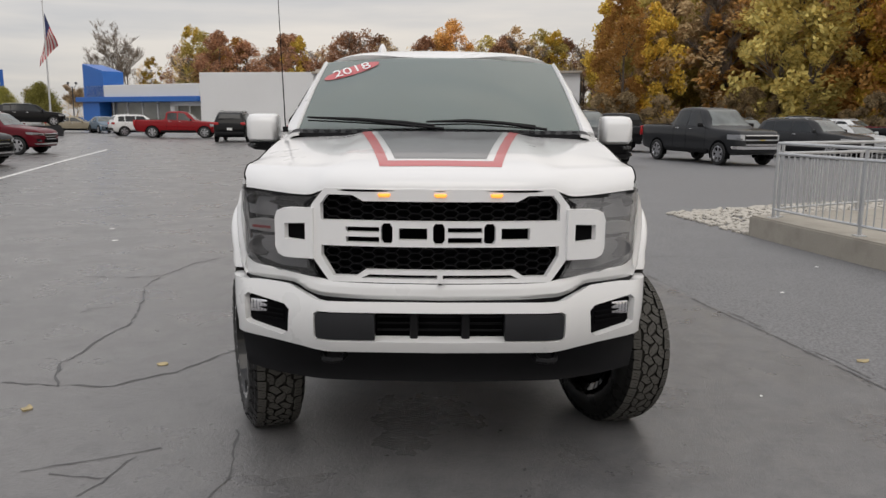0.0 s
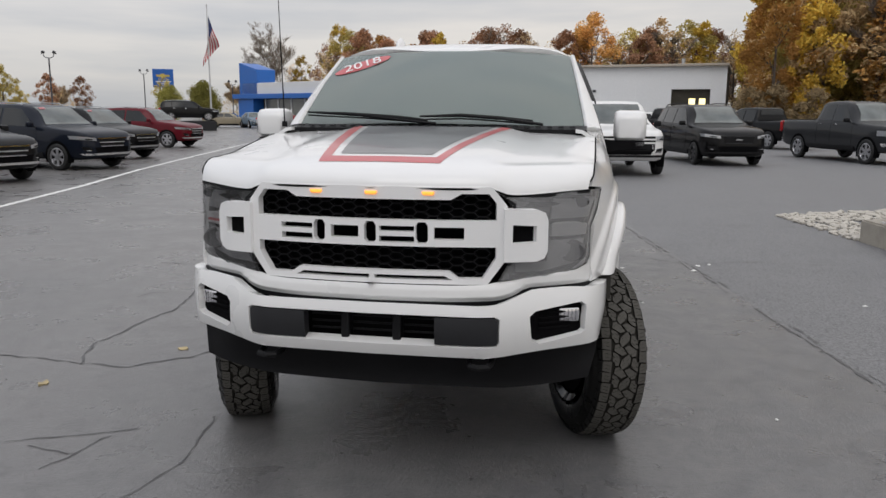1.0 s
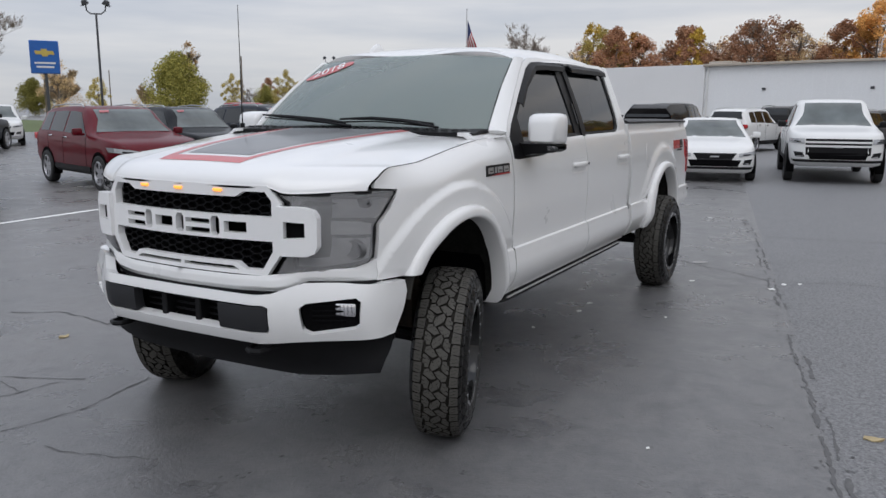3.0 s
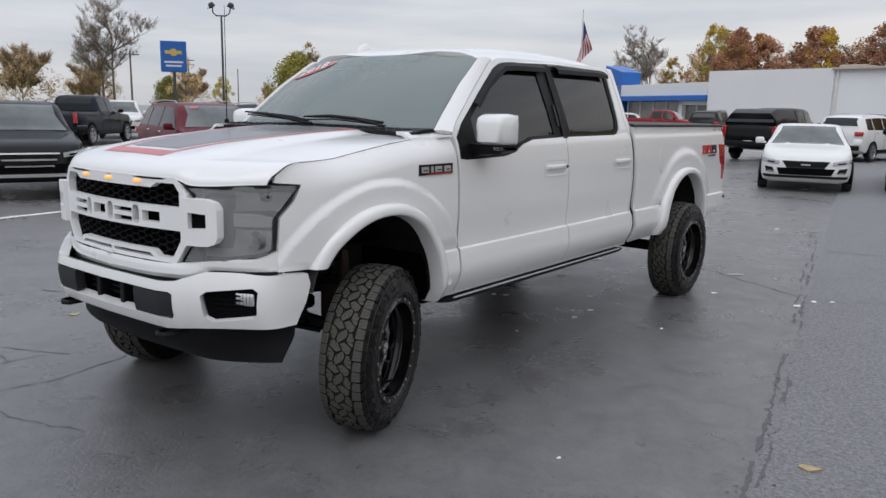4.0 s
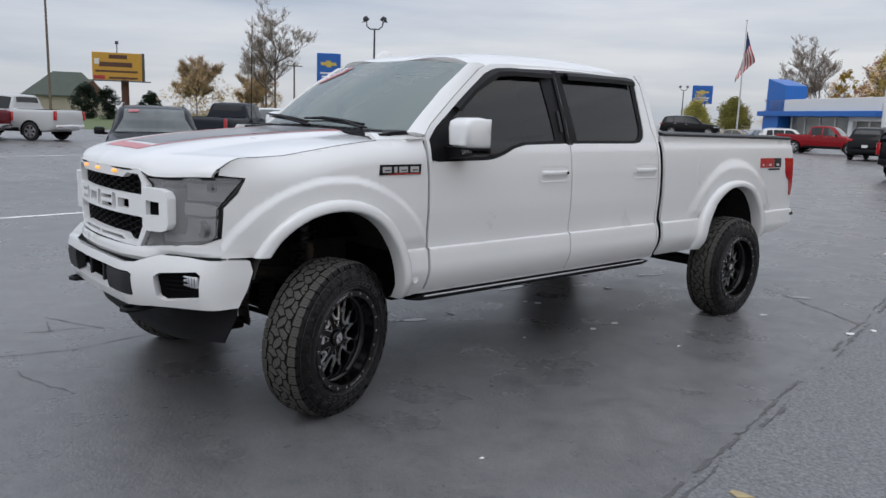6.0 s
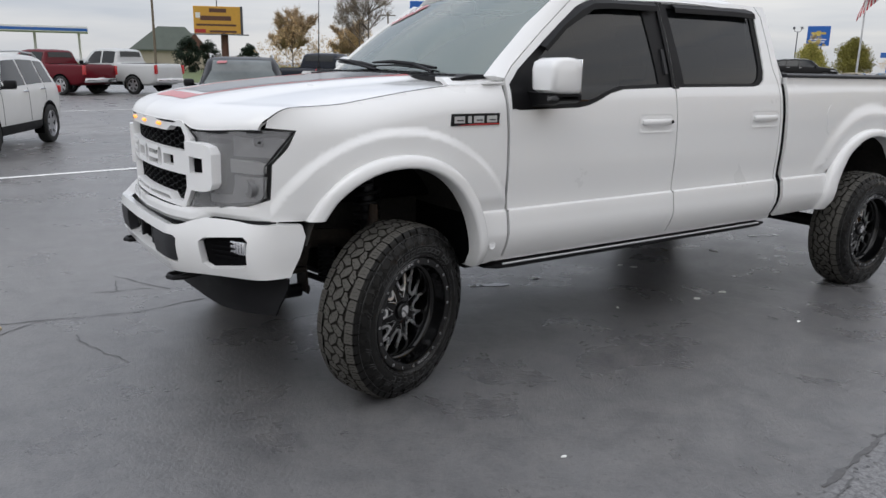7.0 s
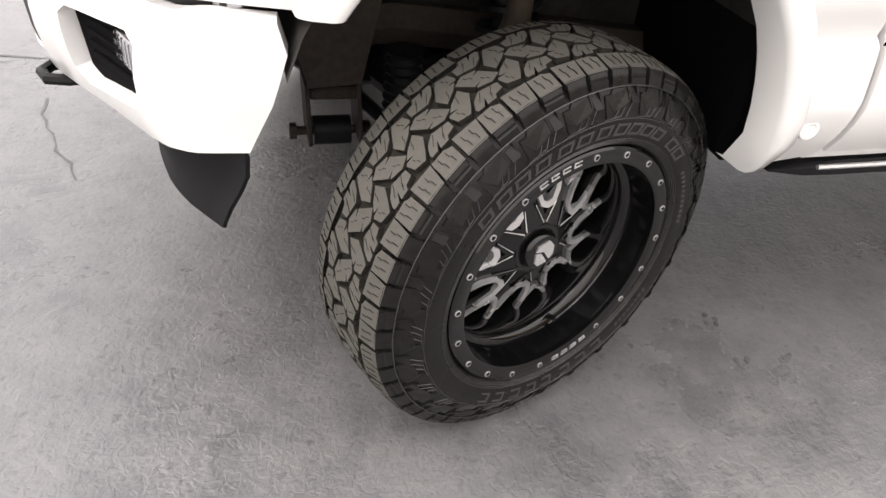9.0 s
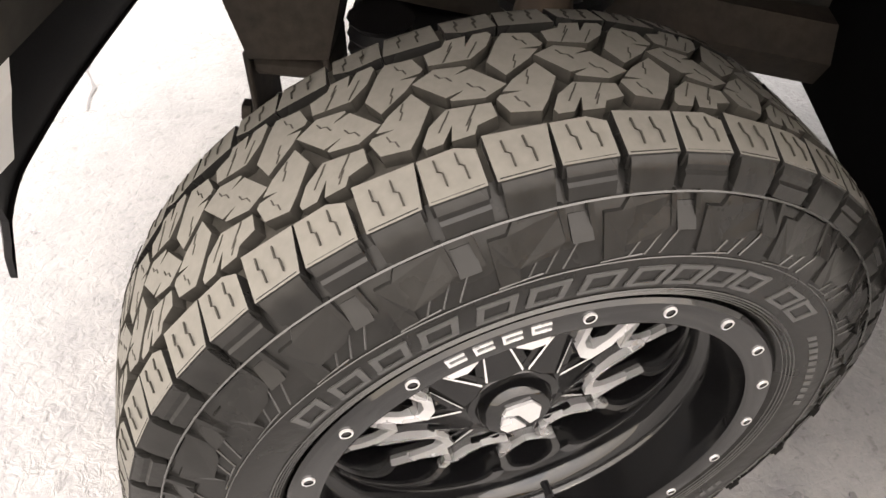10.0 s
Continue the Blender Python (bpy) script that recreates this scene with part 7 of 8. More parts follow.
wsh = tp("windshield", bm, WSHIELD, "windshield paled with milky colour for the mirrored sky")
wsh.visible_shadow = False
border = [[(-.955, .05), (-.955, .90), (-.5, .935), (.5, .935), (.955, .90), (.955, .05)]]
bm = skin(wo, lambda a, b: ws(a, b) + Vector((0, .004, -.006)), spread(-1, 1, .1)[1:-1], spread(0, 1, .12)[1:-1], holes=border, out=(0, -1, 1))
bmesh.ops.translate(bm, verts=bm.verts[:], vec=(0, -Y0, 0))
part("black_border", bm, BLACK_PL, wsh)
# year sticker in the upper corner
bm = bmesh.new()
n = 36
ell = [(-.745 + .215 * math.cos(2 * math.pi * k / n), .80 + .085 * math.sin(2 * math.pi * k / n) + .115 * math.cos(2 * math.pi * k / n)) for k in range(n)]
bm = skin(ell, lambda a, b: ws(a, b) + Vector((0, -.003, .004)), spread(-.9, -.5, .05), spread(.65, .95, .05), out=(0, -1, 1))
bmesh.ops.translate(bm, verts=bm.verts[:], vec=(0, -Y0, 0))
sticker = part("year_sticker", bm, DECAL_RED, wsh, "red oval sticker reading 2018")
txt = bpy.data.curves.new("year_text", "FONT")
txt.body, txt.size, txt.align_x, txt.align_y, txt.extrude = "2018", .125, "CENTER", "CENTER", .0006
tmp = new("year_text", txt)
bpy.context.view_layer.update()
me = bpy.data.meshes.new_from_object(tmp.evaluated_get(bpy.context.evaluated_depsgraph_get()))
bpy.data.objects.remove(tmp)
a, b, c = ws(-.84, .75), ws(-.65, .85), ws(-.745, .80)
xd = (b - a).normalized()
nd = (ws(-.70, .80) - ws(-.74, .80)).cross(ws(-.72, .85) - ws(-.72, .75)).normalized()
yd = nd.cross(xd)
mt = Matrix.Translation(c + nd * .010 - Vector((0, Y0, 0))) @ Matrix((xd, yd, nd)).transposed().to_4x4()
me.transform(mt)
me.materials.clear()
me.materials.append(WHITE_TRIM)
yt = new("year_text", me)
yt.parent = sticker


def pillar(s):
    bm = bmesh.new()
    rings = []
    door_line = [(5.03, 1.53), (5.085, 1.59), (5.33, 1.77), (5.59, 1.945), (5.66, 1.972)]
    for i, b in enumerate((-.02, .13, .54, .93, 1.0)):
        p = ws(s * 1.005, b)
        y, z = door_line[i]
        q = Vector((s * (side_x(y, z) + (.0 if z > 1.5 else 0)), y - .006, z))
        mid = p.lerp(q, .5) + Vector((s * .012, -.014, .010))
        rings.append([p + Vector((0, -.002, .0)), p + Vector((s * .012, -.012, .008)), mid, q, q + Vector((s * -.05, .0, -.03)), p + Vector((s * -.004, .04, -.02))])
    loft(bm, rings)
    bmesh.ops.recalc_face_normals(bm, faces=bm.faces[:])
    tp("windshield_pillar", bm, WHITE)
    # flat corner between fender, hood and pillar
    bm = skin([(4.70, .80), (5.03, .83), (5.03, .932), (4.9, .915), (4.72, .905)], lambda y, x: (s * x, y, 1.533 - (.040 - .022 * step(4.85, 5.03, y)) * step(.82, .905, x)), (4.75, 4.8, 4.85, 4.9, 4.96), (.84, .86, .88, .90), lip=.02, out=(0, 0, 1))
    tp("cowl_corner", bm, WHITE)
    # wiper
    bm = bmesh.new()
    if s < 0:
        pts = [(-.845 * .93, 4.93, 1.615), (-.50, 4.86, 1.605), (-.22, 4.835, 1.590), (-.03, 4.82, 1.573)]
    else:
        pts = [(-.08, 4.83, 1.595), (.16, 4.825, 1.602), (.36, 4.84, 1.59), (.56, 4.86, 1.573)]
    tube(bm, pts, [.006, .012, .012, .008], 6)
    tube(bm, [Vector(p) + Vector((0, .02, -.018)) for p in pts], .005, 6)
    tube(bm, [pts[1] if s < 0 else pts[2], (.02 if s < 0 else .62, 4.80, 1.555)], .009, 6)
    tp("wiper", bm, BLACK_PL, "black windshield wiper")


sides(pillar)
bm = skin([(-.86, 4.76), (.86, 4.76), (.86, 5.0), (.5, 4.90), (0, 4.87), (-.5, 4.90), (-.86, 5.0)], lambda x, y: (x, y, 1.528 + .02 * step(4.78, 4.9, y)), spread(-.8, .8, .1), (4.8, 4.85), lip=.02, out=(0, 0, 1))
cowl = tp("cowl", bm, BLACK_PL)
bm = bmesh.new()
box(bm, (0, 0, 0), (.030, .03, .008), .002)
RIB = finish("cowl_rib", bm, GREY_PL)
for k in range(26):
    ob = new("cowl_rib", RIB)
    ob.parent = cowl
    ob.matrix_basis = pose(-.78 + k * .0625, 4.81 - Y0, 1.542)

# cabin: dash, wheel, seats
bm = bmesh.new()
box(bm, (0, 5.12, 1.36), (1.70, .50, .26), .06, segs=3)
tp("dashboard", bm, GREY_PL)
bm = bmesh.new()
pts = [(.42 + .19 * math.cos(a), 5.50 + .05 * math.sin(a), 1.42 + .18 * math.sin(a)) for a in [2 * math.pi * k / 24 for k in range(25)]]
tube(bm, pts, .016, 8, False)
tp("steering_wheel", bm, BLACK_PL)
for x in (-.42, .42):
    for y, h in ((5.85, 1.42), (6.75, 1.40)):
        bm = bmesh.new()
        box(bm, (x, y + .18, h), (.52, .16, .68), .06, pose(0, 0, 0, -12), 3)
        box(bm, (x, y + .27, h + .43), (.28, .10, .17), .04, pose(0, 0, 0, -10), 3)
        tp("seat", bm, SEAT)
bm = bmesh.new()
box(bm, (0, 5.42, 1.93), (.26, .03, .07), .012)
tp("rear_view_mirror", bm, BLACK_PL)
bm = skin([(-.66, 1.60), (.66, 1.60), (.60, 1.92), (-.60, 1.92)], lambda x, z: (x, 7.405 - .05 * (z - 1.6), z), (0,), (1.75,), out=(0, 1, 0))
tp("rear_window", bm, TINT)
bm = skin([(-.93, .62), (.93, .62), (.93, 1.55), (.72, 1.97), (-.72, 1.97), (-.93, 1.55)], lambda x, z: (x, 7.40, z), (0,), (1.5,), holes=[[(-.66, 1.60), (.66, 1.60), (.60, 1.92), (-.60, 1.92)]], out=(0, 1, 0))
tp("cab_back", bm, WHITE)


# mirrors
def mirror(s):
    bm = bmesh.new()
    rings = []
    for x, k in ((1.075, .72), (1.084, .93), (1.105, 1), (1.215, 1), (1.245, .95), (1.258, .76)):
        ring = []
        for y, z in ((5.44, 1.478), (5.35, 1.482), (5.312, 1.50), (5.306, 1.60), (5.318, 1.638), (5.36, 1.655), (5.43, 1.659), (5.492, 1.650), (5.505, 1.61), (5.505, 1.50), (5.495, 1.480)):
            ring.append((s * x, 5.42 + (y - 5.42) * k, 1.575 + (z - 1.575) * k))
        rings.append(ring)
    loft(bm, rings)
    bmesh.ops.recalc_face_normals(bm, faces=bm.faces[:])
    bmesh.ops.translate(bm, verts=bm.verts[:], vec=(s * -.055, -.185, -.022))
    mo = tp("side_mirror", bm, WHITE, "white side mirror on a black arm", angle=50)

    def mp(name, bm, m):
        if name != "mirror_base":
            bmesh.ops.translate(bm, verts=bm.verts[:], vec=(s * -.055, -.185, -.022))
        bmesh.ops.translate(bm, verts=bm.verts[:], vec=(0, -Y0, 0))
        return part(name, bm, m, mo)

    bm = bmesh.new()
    rings = [[(s * x, y, z) for y, z in ((5.34, z1), (5.50, z1), (5.50, z0), (5.36, z0))] for x, z0, z1 in ((.93, 1.39, 1.50), (1.04, 1.41, 1.485), (1.09, 1.425, 1.482), (1.22, 1.435, 1.482), (1.25, 1.45, 1.48))]
    loft(bm, rings)
    bmesh.ops.recalc_face_normals(bm, faces=bm.faces[:])
    mp("mirror_arm", bm, BLACK_PL)
    bm = bmesh.new()
    box(bm, (s * 1.225, 5.40, 1.463), (.05, .17, .022), .004)
    mp("turn_signal", bm, CLEAR)
    bm = bmesh.new()
    box(bm, (s * 1.165, 5.507, 1.57), (.15, .006, .16), .002)
    mp("mirror_glass", bm, CHROME)
    bm = skin([(5.052, 1.378), (5.052, 1.50), (5.12, 1.572), (5.225, 1.648), (5.225, 1.39)], lambda y, z: (s * (side_x(y, z) + .004), y, z), (5.1, 5.17), (1.45, 1.5, 1.55), lip=.012, out=(s, 0, 0))
    mp("mirror_base", bm, BLACK_PL)


sides(mirror)


# cargo bed
def bed(s):
    opening = arch(CRY, .60, .47, .47, .52, 2.2, .605, .64)
    o = [(7.43, .60)] + opening + [(9.30, .66), (9.62, .735), (9.645, .85), (9.64, 1.0), (9.62, 1.36), (9.60, 1.532), (7.43, 1.545)]
    bm = skin(o, lambda y, z: (s * side_x(y, min(z, 1.5)), y, z), spread(7.5, 9.6, .03), spread(.62, 1.5, .03) + [.845, .859, .8665, .8735, .88], lip=.03, out=(s, 0, 0))
    side = tp("bed_side", bm, WHITE)
    bm = skin([(7.395, .60), (7.45, .60), (7.45, 1.50), (7.395, 1.50)], lambda y, z: (s * (side_x(y, z) - .022), y, z), (), spread(.65, 1.45, .05), out=(s, 0, 0))
    tp("body_gap", bm, VOID)

    def bp(name, bm, m, label=""):
        bmesh.ops.translate(bm, verts=bm.verts[:], vec=(0, -Y0, 0))
        return part(name, bm, m, side, label)

    bm = bmesh.new()
    loft(bm, [[(s * .955, y, z + .004), (s * .955, y, z + .020), (s * .93, y, z + .030), (s * .84, y, z + .030), (s * .84, y, z)] for y, z in ((7.43, 1.541), (9.59, 1.528))])
    bmesh.ops.recalc_face_normals(bm, faces=bm.faces[:])
    bp("rail_cap", bm, GREY_PL)
    o = [(9.445, 1.36), (9.66, 1.352), (9.664, 1.15), (9.655, 1.005), (9.57, 1.005), (9.53, 1.15), (9.49, 1.17), (9.455, 1.22)]
    bm = skin(o, lambda y, z: (s * (side_x(y, z) + .010 - .05 * step(9.6, 9.67, y)), y, z), (9.5, 9.55, 9.6, 9.63), (1.1, 1.2, 1.3), lip=.02, out=(s, 0, 0))
    bp("tail_light", bm, RED_LENS, "red tail light")
    bm = skin([(9.60, .81), (9.66, .81), (9.66, .87), (9.60, .87)], lambda y, z: (s * (side_x(y, z) + .006), y, z), (), (), lip=.02, out=(s, 0, 0))
    bp("bumper_step", bm, BLACK_PL)
    # badge: plain red and dark blocks
    for y0, y1, m in ((8.95, 9.06, BADGE_RED), (9.075, 9.205, BADGE_RED), (9.22, 9.35, GREY_PL)):
        bm = skin([(y0, 1.275), (y1, 1.275), (y1 + .01, 1.36), (y0 + .01, 1.36)], lambda y, z: (s * (side_x(y, z) + .006), y, z), (), (1.32,), lip=.006, out=(s, 0, 0), holes=[[(y0 + .035, 1.29), (y1 - .025, 1.29), (y1 - .03, 1.31), (y0 + .035, 1.31)]])
        bp("badge_block", bm, m, "plain badge block")
    bm = skin([(9.10, 1.25), (9.33, 1.25), (9.33, 1.265), (9.10, 1.265)], lambda y, z: (s * (side_x(y, z) + .004), y, z), (), (), out=(s, 0, 0))
    bp("badge_bar", bm, BLACK_PL)
    if s > 0:
        n = 28
        oval = [(7.985 + .085 * math.copysign(abs(math.cos(t)) ** .7, math.cos(t)), 1.255 + .105 * math.copysign(abs(math.sin(t)) ** .7, math.sin(t))) for t in [2 * math.pi * k / n for k in range(n)]]
        bm = skin(oval, lambda y, z: (side_x(y, z) + .0025, y, z), (7.95, 8.0), (1.2, 1.3), lip=.004, out=(1, 0, 0))
        bp("fuel_door", bm, WHITE)


sides(bed)
bm = bmesh.new()
box(bm, (0, 8.52, 1.555), (1.70, 2.14, .018), .005)
tp("bed_cover", bm, GREY_PL, "dark flat bed cover")
bm = bmesh.new()
box(bm, (0, 9.61, 1.20), (1.78, .05, .66), .015, segs=2)
tp("tailgate", bm, WHITE)
bm = bmesh.new()
box(bm, (0, 9.66, .79), (1.86, .16, .17), .03, segs=2)
tp("rear_bumper", bm, GREY_PL)
bm = bmesh.new()
box(bm, (0, 8.52, 1.0), (1.55, 2.1, .06), .01)
box(bm, (0, 7.47, 1.25), (1.75, .04, .55), .01)
tp("bed_floor", bm, CORE)


# flares round the wheel openings
def flare(s, cy, shape, name):
    inner = arch(cy, .60, *shape[0])
    outer = arch(cy, .60, *shape[1])
    bm = bmesh.new()
    rings = []
    for (y, z), (Y, Z) in zip(inner, outer):
        pts = []
        for t, h in ((-.12, -.055), (-.04, .026), (.06, .040), (.25, .043), (.70, .037), (.90, .028), (.98, .016), (1.0, .004), (1.02, -.02)):
            yy, zz = y + (Y - y) * t, z + (Z - z) * t
            tc = min(1, max(0, t))
            yb, zb = y + (Y - y) * max(tc, .35), z + (Z - z) * max(tc, .35)
            bx = side_x(yb, zb)
            if zb < .97:
                bx += (side_x(yb, .97) + .006 - bx) * step(.62, .76, zb)
            pts.append((s * (bx + (h * (.25 + .75 * step(3.86, 4.15, y)) if h > 0 else h)), yy, zz))
        rings.append(pts)
    loft(bm, rings, False)
    bmesh.ops.recalc_face_normals(bm, faces=bm.faces[:])
    bm.normal_update()
    if sum(f.normal.x * f.calc_area() for f in bm.faces) * s < 0:
        bmesh.ops.reverse_faces(bm, faces=bm.faces[:])
    tp(name, bm, WHITE, angle=60)


def flares(s):
    flare(s, CFY, ((.455, .435, .525, 2.2, .905, .585), (.52, .50, .585, 2.2, .905, .585)), "wheel_flare")
    flare(s, CRY, ((.47, .47, .52, 2.2, .605, .64), (.585, .575, .575, 2.2, .605, .64)), "wheel_flare")
    for cy, lo in ((CFY, -1), (CRY, 1)):
        bm = bmesh.new()
        rings = []
        foot = .80 if lo < 0 else .60
        for y, z in arch(cy, .60, .50, .48, .56, 2.2, foot, .60, 20):
            rings.append([(s * .985, y, z), (s * .42, y, z)])
        loft(bm, rings, False)
        fan = arch(cy, .60, .50, .48, .56, 2.2, foot, .60, 20)
        bm.faces.new([bm.verts.new((s * .42, y, z)) for y, z in fan])
        tp("wheel_liner", bm, LINER)
    # fender badge: a dark plate with red edge and plain pale bars
    bm = skin([(4.665, 1.305), (4.955, 1.305), (4.965, 1.362), (4.675, 1.362)], lambda y, z: (s * (side_x(y, z) + .006), y, z), (4.8,), (), lip=.006, out=(s, 0, 0))
    plate = tp("fender_badge", bm, BLACK_PL, "black fender badge with plain bars")
    for y0, y1 in ((4.685, 4.745), (4.765, 4.785), (4.80, 4.86), (4.88, 4.94)):
        bm = skin([(y0, 1.318), (y1, 1.318), (y1 + .003, 1.35), (y0 + .003, 1.35)], lambda y, z: (s * (side_x(y, z) + .009), y, z), (), (), lip=.003, out=(s, 0, 0), holes=[[(y0 + .015, 1.327), (y1 - .004, 1.327), (y1 - .004, 1.333), (y0 + .015, 1.333)]] if y1 - y0 > .03 else [])
        bmesh.ops.translate(bm, verts=bm.verts[:], vec=(0, -Y0, 0))
        part("badge_bar", bm, STEEL, plate)
    bm = skin([(4.70, 1.307), (4.955, 1.307), (4.957, 1.314), (4.80, 1.314)], lambda y, z: (s * (side_x(y, z) + .009), y, z), (), (), out=(s, 0, 0))
    bmesh.ops.translate(bm, verts=bm.verts[:], vec=(0, -Y0, 0))
    part("badge_edge", bm, BADGE_RED, plate)
    bm = bmesh.new()
    lathe(bm, [(0, .003), (.013, .003), (.016, .006), (.021, .005), (.023, -.004)], 20)
    x = side_x(4.925, .69)
    for v in bm.verts:
        v.co = Vector((s * (x + v.co.x), 4.925 + v.co.y, .69 + v.co.z))
    bmesh.ops.recalc_face_normals(bm, faces=bm.faces[:])
    tp("parking_sensor", bm, WHITE_TRIM)


sides(flares)

# antenna mast and roof fin
bm = bmesh.new()
tube(bm, [(-.905, 4.86, 1.53), (-.905, 4.86, 1.56)], .016, 10)
tube(bm, [(-.905, 4.86, 1.56), (-.935, 4.89, 2.32)], [.004, .002], 6)
tp("antenna", bm, BLACK_PL, "thin black whip antenna")
bm = bmesh.new()
rings = []
for z, k in ((0, 1), (.03, .85), (.055, .5), (.068, .22)):
    rings.append([(-.394 + .032 * k * math.cos(a), 5.70 + .02 * (1 - k) + .085 * k * math.sin(a), 2.044 + z) for a in [2 * math.pi * i / 14 for i in range(14)]])
loft(bm, rings)
tp("roof_fin", bm, WHITE)


# ---- wheels ----
HUBZ = .415
half_tread = curve((0, .437), (.05, .436), (.08, .4335), (.095, .430), (.108, .425), (.120, .416))


def tread_at(a, w, h):
    """a: radians round the tread, w: metres across, h: height over the groove floor."""
    r = half_tread(abs(w)) - .012 + h
    return (w, r * math.sin(a), r * math.cos(a))


UNITS = 26
TURN = radians(-16.3)


def cells(pts, mirrored=False):
    """Block outlines from (degrees, millimetres); mirrored: turned half round about the pitch's middle."""
    q = [(9 - a, -w) for a, w in pts] if mirrored else pts
    return [(radians(a) + TURN, w * .001) for a, w in q]


BIG = [(0, -16), (2.7, -26), (5.9, -19), (6.05, -16.5), (4.3, -10.5), (6.35, -13.5), (9, 16), (6.3, 26), (3.1, 19), (2.95, 16.5), (4.7, 10.5), (2.65, 13.5)]
FORK = [(9.95, 12.5), (13.2, -4), (14.4, 18), (12.3, 44), (11.1, 55.5), (8.1, 50), (7.45, 32), (7.9, 28), (10.3, 28.5), (8.4, 24.5)]
STEP_ = [(-1.4, 57), (-.2, 41), (2.1, 28), (6.55, 34.5), (6.5, 51), (4.3, 55), (3.7, 63), (1.35, 62.9), (2.0, 47), (.5, 62.7), (-1.2, 62.5)]
EDGE_A = [(4.3, 67.5), (10.8, 70.5), (9.95, 108), (4.15, 108)]
EDGE_B = [(-2.6, 71), (1.2, 70.5), (3.1, 77.5), (3.0, 108), (-2.95, 108)]
CELLS = [cells(BIG)] + [cells(q, k) for q in (FORK, STEP_) for k in (False, True)]
EDGES = [(cells(q, k), deep) for q, deep in ((EDGE_A, 1), (EDGE_B, 0)) for k in (False, True)]


def inset(poly, k):
    cx, cy = sum(p[0] for p in poly) / len(poly), sum(p[1] for p in poly) / len(poly)
    return [(cx + (x - cx) * k, cy + (y - cy) * k) for x, y in poly]


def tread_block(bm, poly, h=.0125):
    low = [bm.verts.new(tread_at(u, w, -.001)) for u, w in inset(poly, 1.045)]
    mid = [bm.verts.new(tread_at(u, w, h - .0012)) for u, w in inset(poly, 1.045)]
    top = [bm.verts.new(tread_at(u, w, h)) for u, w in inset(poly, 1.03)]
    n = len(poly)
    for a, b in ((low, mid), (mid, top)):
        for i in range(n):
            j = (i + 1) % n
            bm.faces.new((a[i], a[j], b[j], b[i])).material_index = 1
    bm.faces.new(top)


def flank_lug(bm, poly, deep):
    """The glossy side of a shoulder block, down towards the sidewall; every second one is stepped."""
    outer = [p for p in poly if abs(p[1]) > .1]
    side = 1 if poly[0][1] > 0 else -1
    a0, a1 = min(p[0] for p in outer), max(p[0] for p in outer)
    k = .0035
    rows = ((.1065, .4258), (.1115, .4205), (.1165, .411), (.1215, .397)) if deep else ((.1065, .4258), (.1105, .4215), (.1135, .4165), (.1140, .4115), (.1175, .4095), (.1205, .398))
    rings = []
    for a, g in ((a0 + k, 0), (a1 - k, 0)):
        ring = [(side * x, r * math.sin(a), r * math.cos(a)) for x, r in rows]
        rings.append(ring + [(side * (x - .018), r * math.sin(a), r * math.cos(a)) for x, r in reversed(rows)])
    old = set(bm.faces)
    loft(bm, rings)
    for f in bm.faces:
        if f not in old:
            f.material_index = 1


def zigzag(a, w, half, lean, jog):
    """A sipe's line about a middle point."""
    return [(a - lean * half - jog, w - half), (a - lean * half * .15 - jog, w - half * .1), (a + lean * half * .15 + jog, w + half * .1), (a + lean * half + jog, w + half)]


def build_sipe_strips(bm):
    """Narrow dark zigzag strips just proud of the blocks, for the shade in sipe cuts."""
    d = math.pi / 180
    lines = []
    for poly, _ in EDGES:
        cx, cy = sum(p[0] for p in poly) / len(poly), sum(p[1] for p in poly) / len(poly)
        for off in (-1.25 * d, 1.0 * d):
            lines.append(zigzag(cx + off, cy, .012, 0, .22 * d if cy > 0 else -.22 * d))
    for a, w, half, lean, jog in ((3.2, -12, .0075, .0010, .5), (6.0, 11, .0075, .0010, .5), (11.6, 12, .009, -.0012, .35), (9.7, 41, .008, .0005, .4), (1.4, 40, .010, -.0016, .05), (4.2, 42, .010, -.0016, .05), (3.6, 52, .006, -.0014, .05)):
        for m in (False, True) if (a, w) not in ((3.2, -12), (6.0, 11)) else (False,):
            q = zigzag(a, w, half * 1000, lean * 57.3 * 1.0, jog * .5)
            lines.append(cells(q, m))
    for line in lines:
        for (ua, wa), (ub, wb) in zip(line, line[1:]):
            t = .0007 / .43
            v = .0004 if abs(ua - ub) > abs(wa - wb) / .43 else 0
            quad = [(ua - t, wa - v), (ua + t, wa + v), (ub + t, wb + v), (ub - t, wb - v)]
            extrude_poly(bm, quad, lambda u, w, h: tread_at(u, w, .0115 + h), .00122)


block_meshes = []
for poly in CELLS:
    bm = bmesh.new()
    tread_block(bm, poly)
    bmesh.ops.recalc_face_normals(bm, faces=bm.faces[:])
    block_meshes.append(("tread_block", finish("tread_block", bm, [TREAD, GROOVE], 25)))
for poly, deep in EDGES:
    bm = bmesh.new()
    tread_block(bm, poly)
    flank_lug(bm, poly, deep)
    bmesh.ops.recalc_face_normals(bm, faces=bm.faces[:])
    block_meshes.append(("shoulder_block", finish("shoulder_block", bm, [TREAD, RUBBER], 25)))


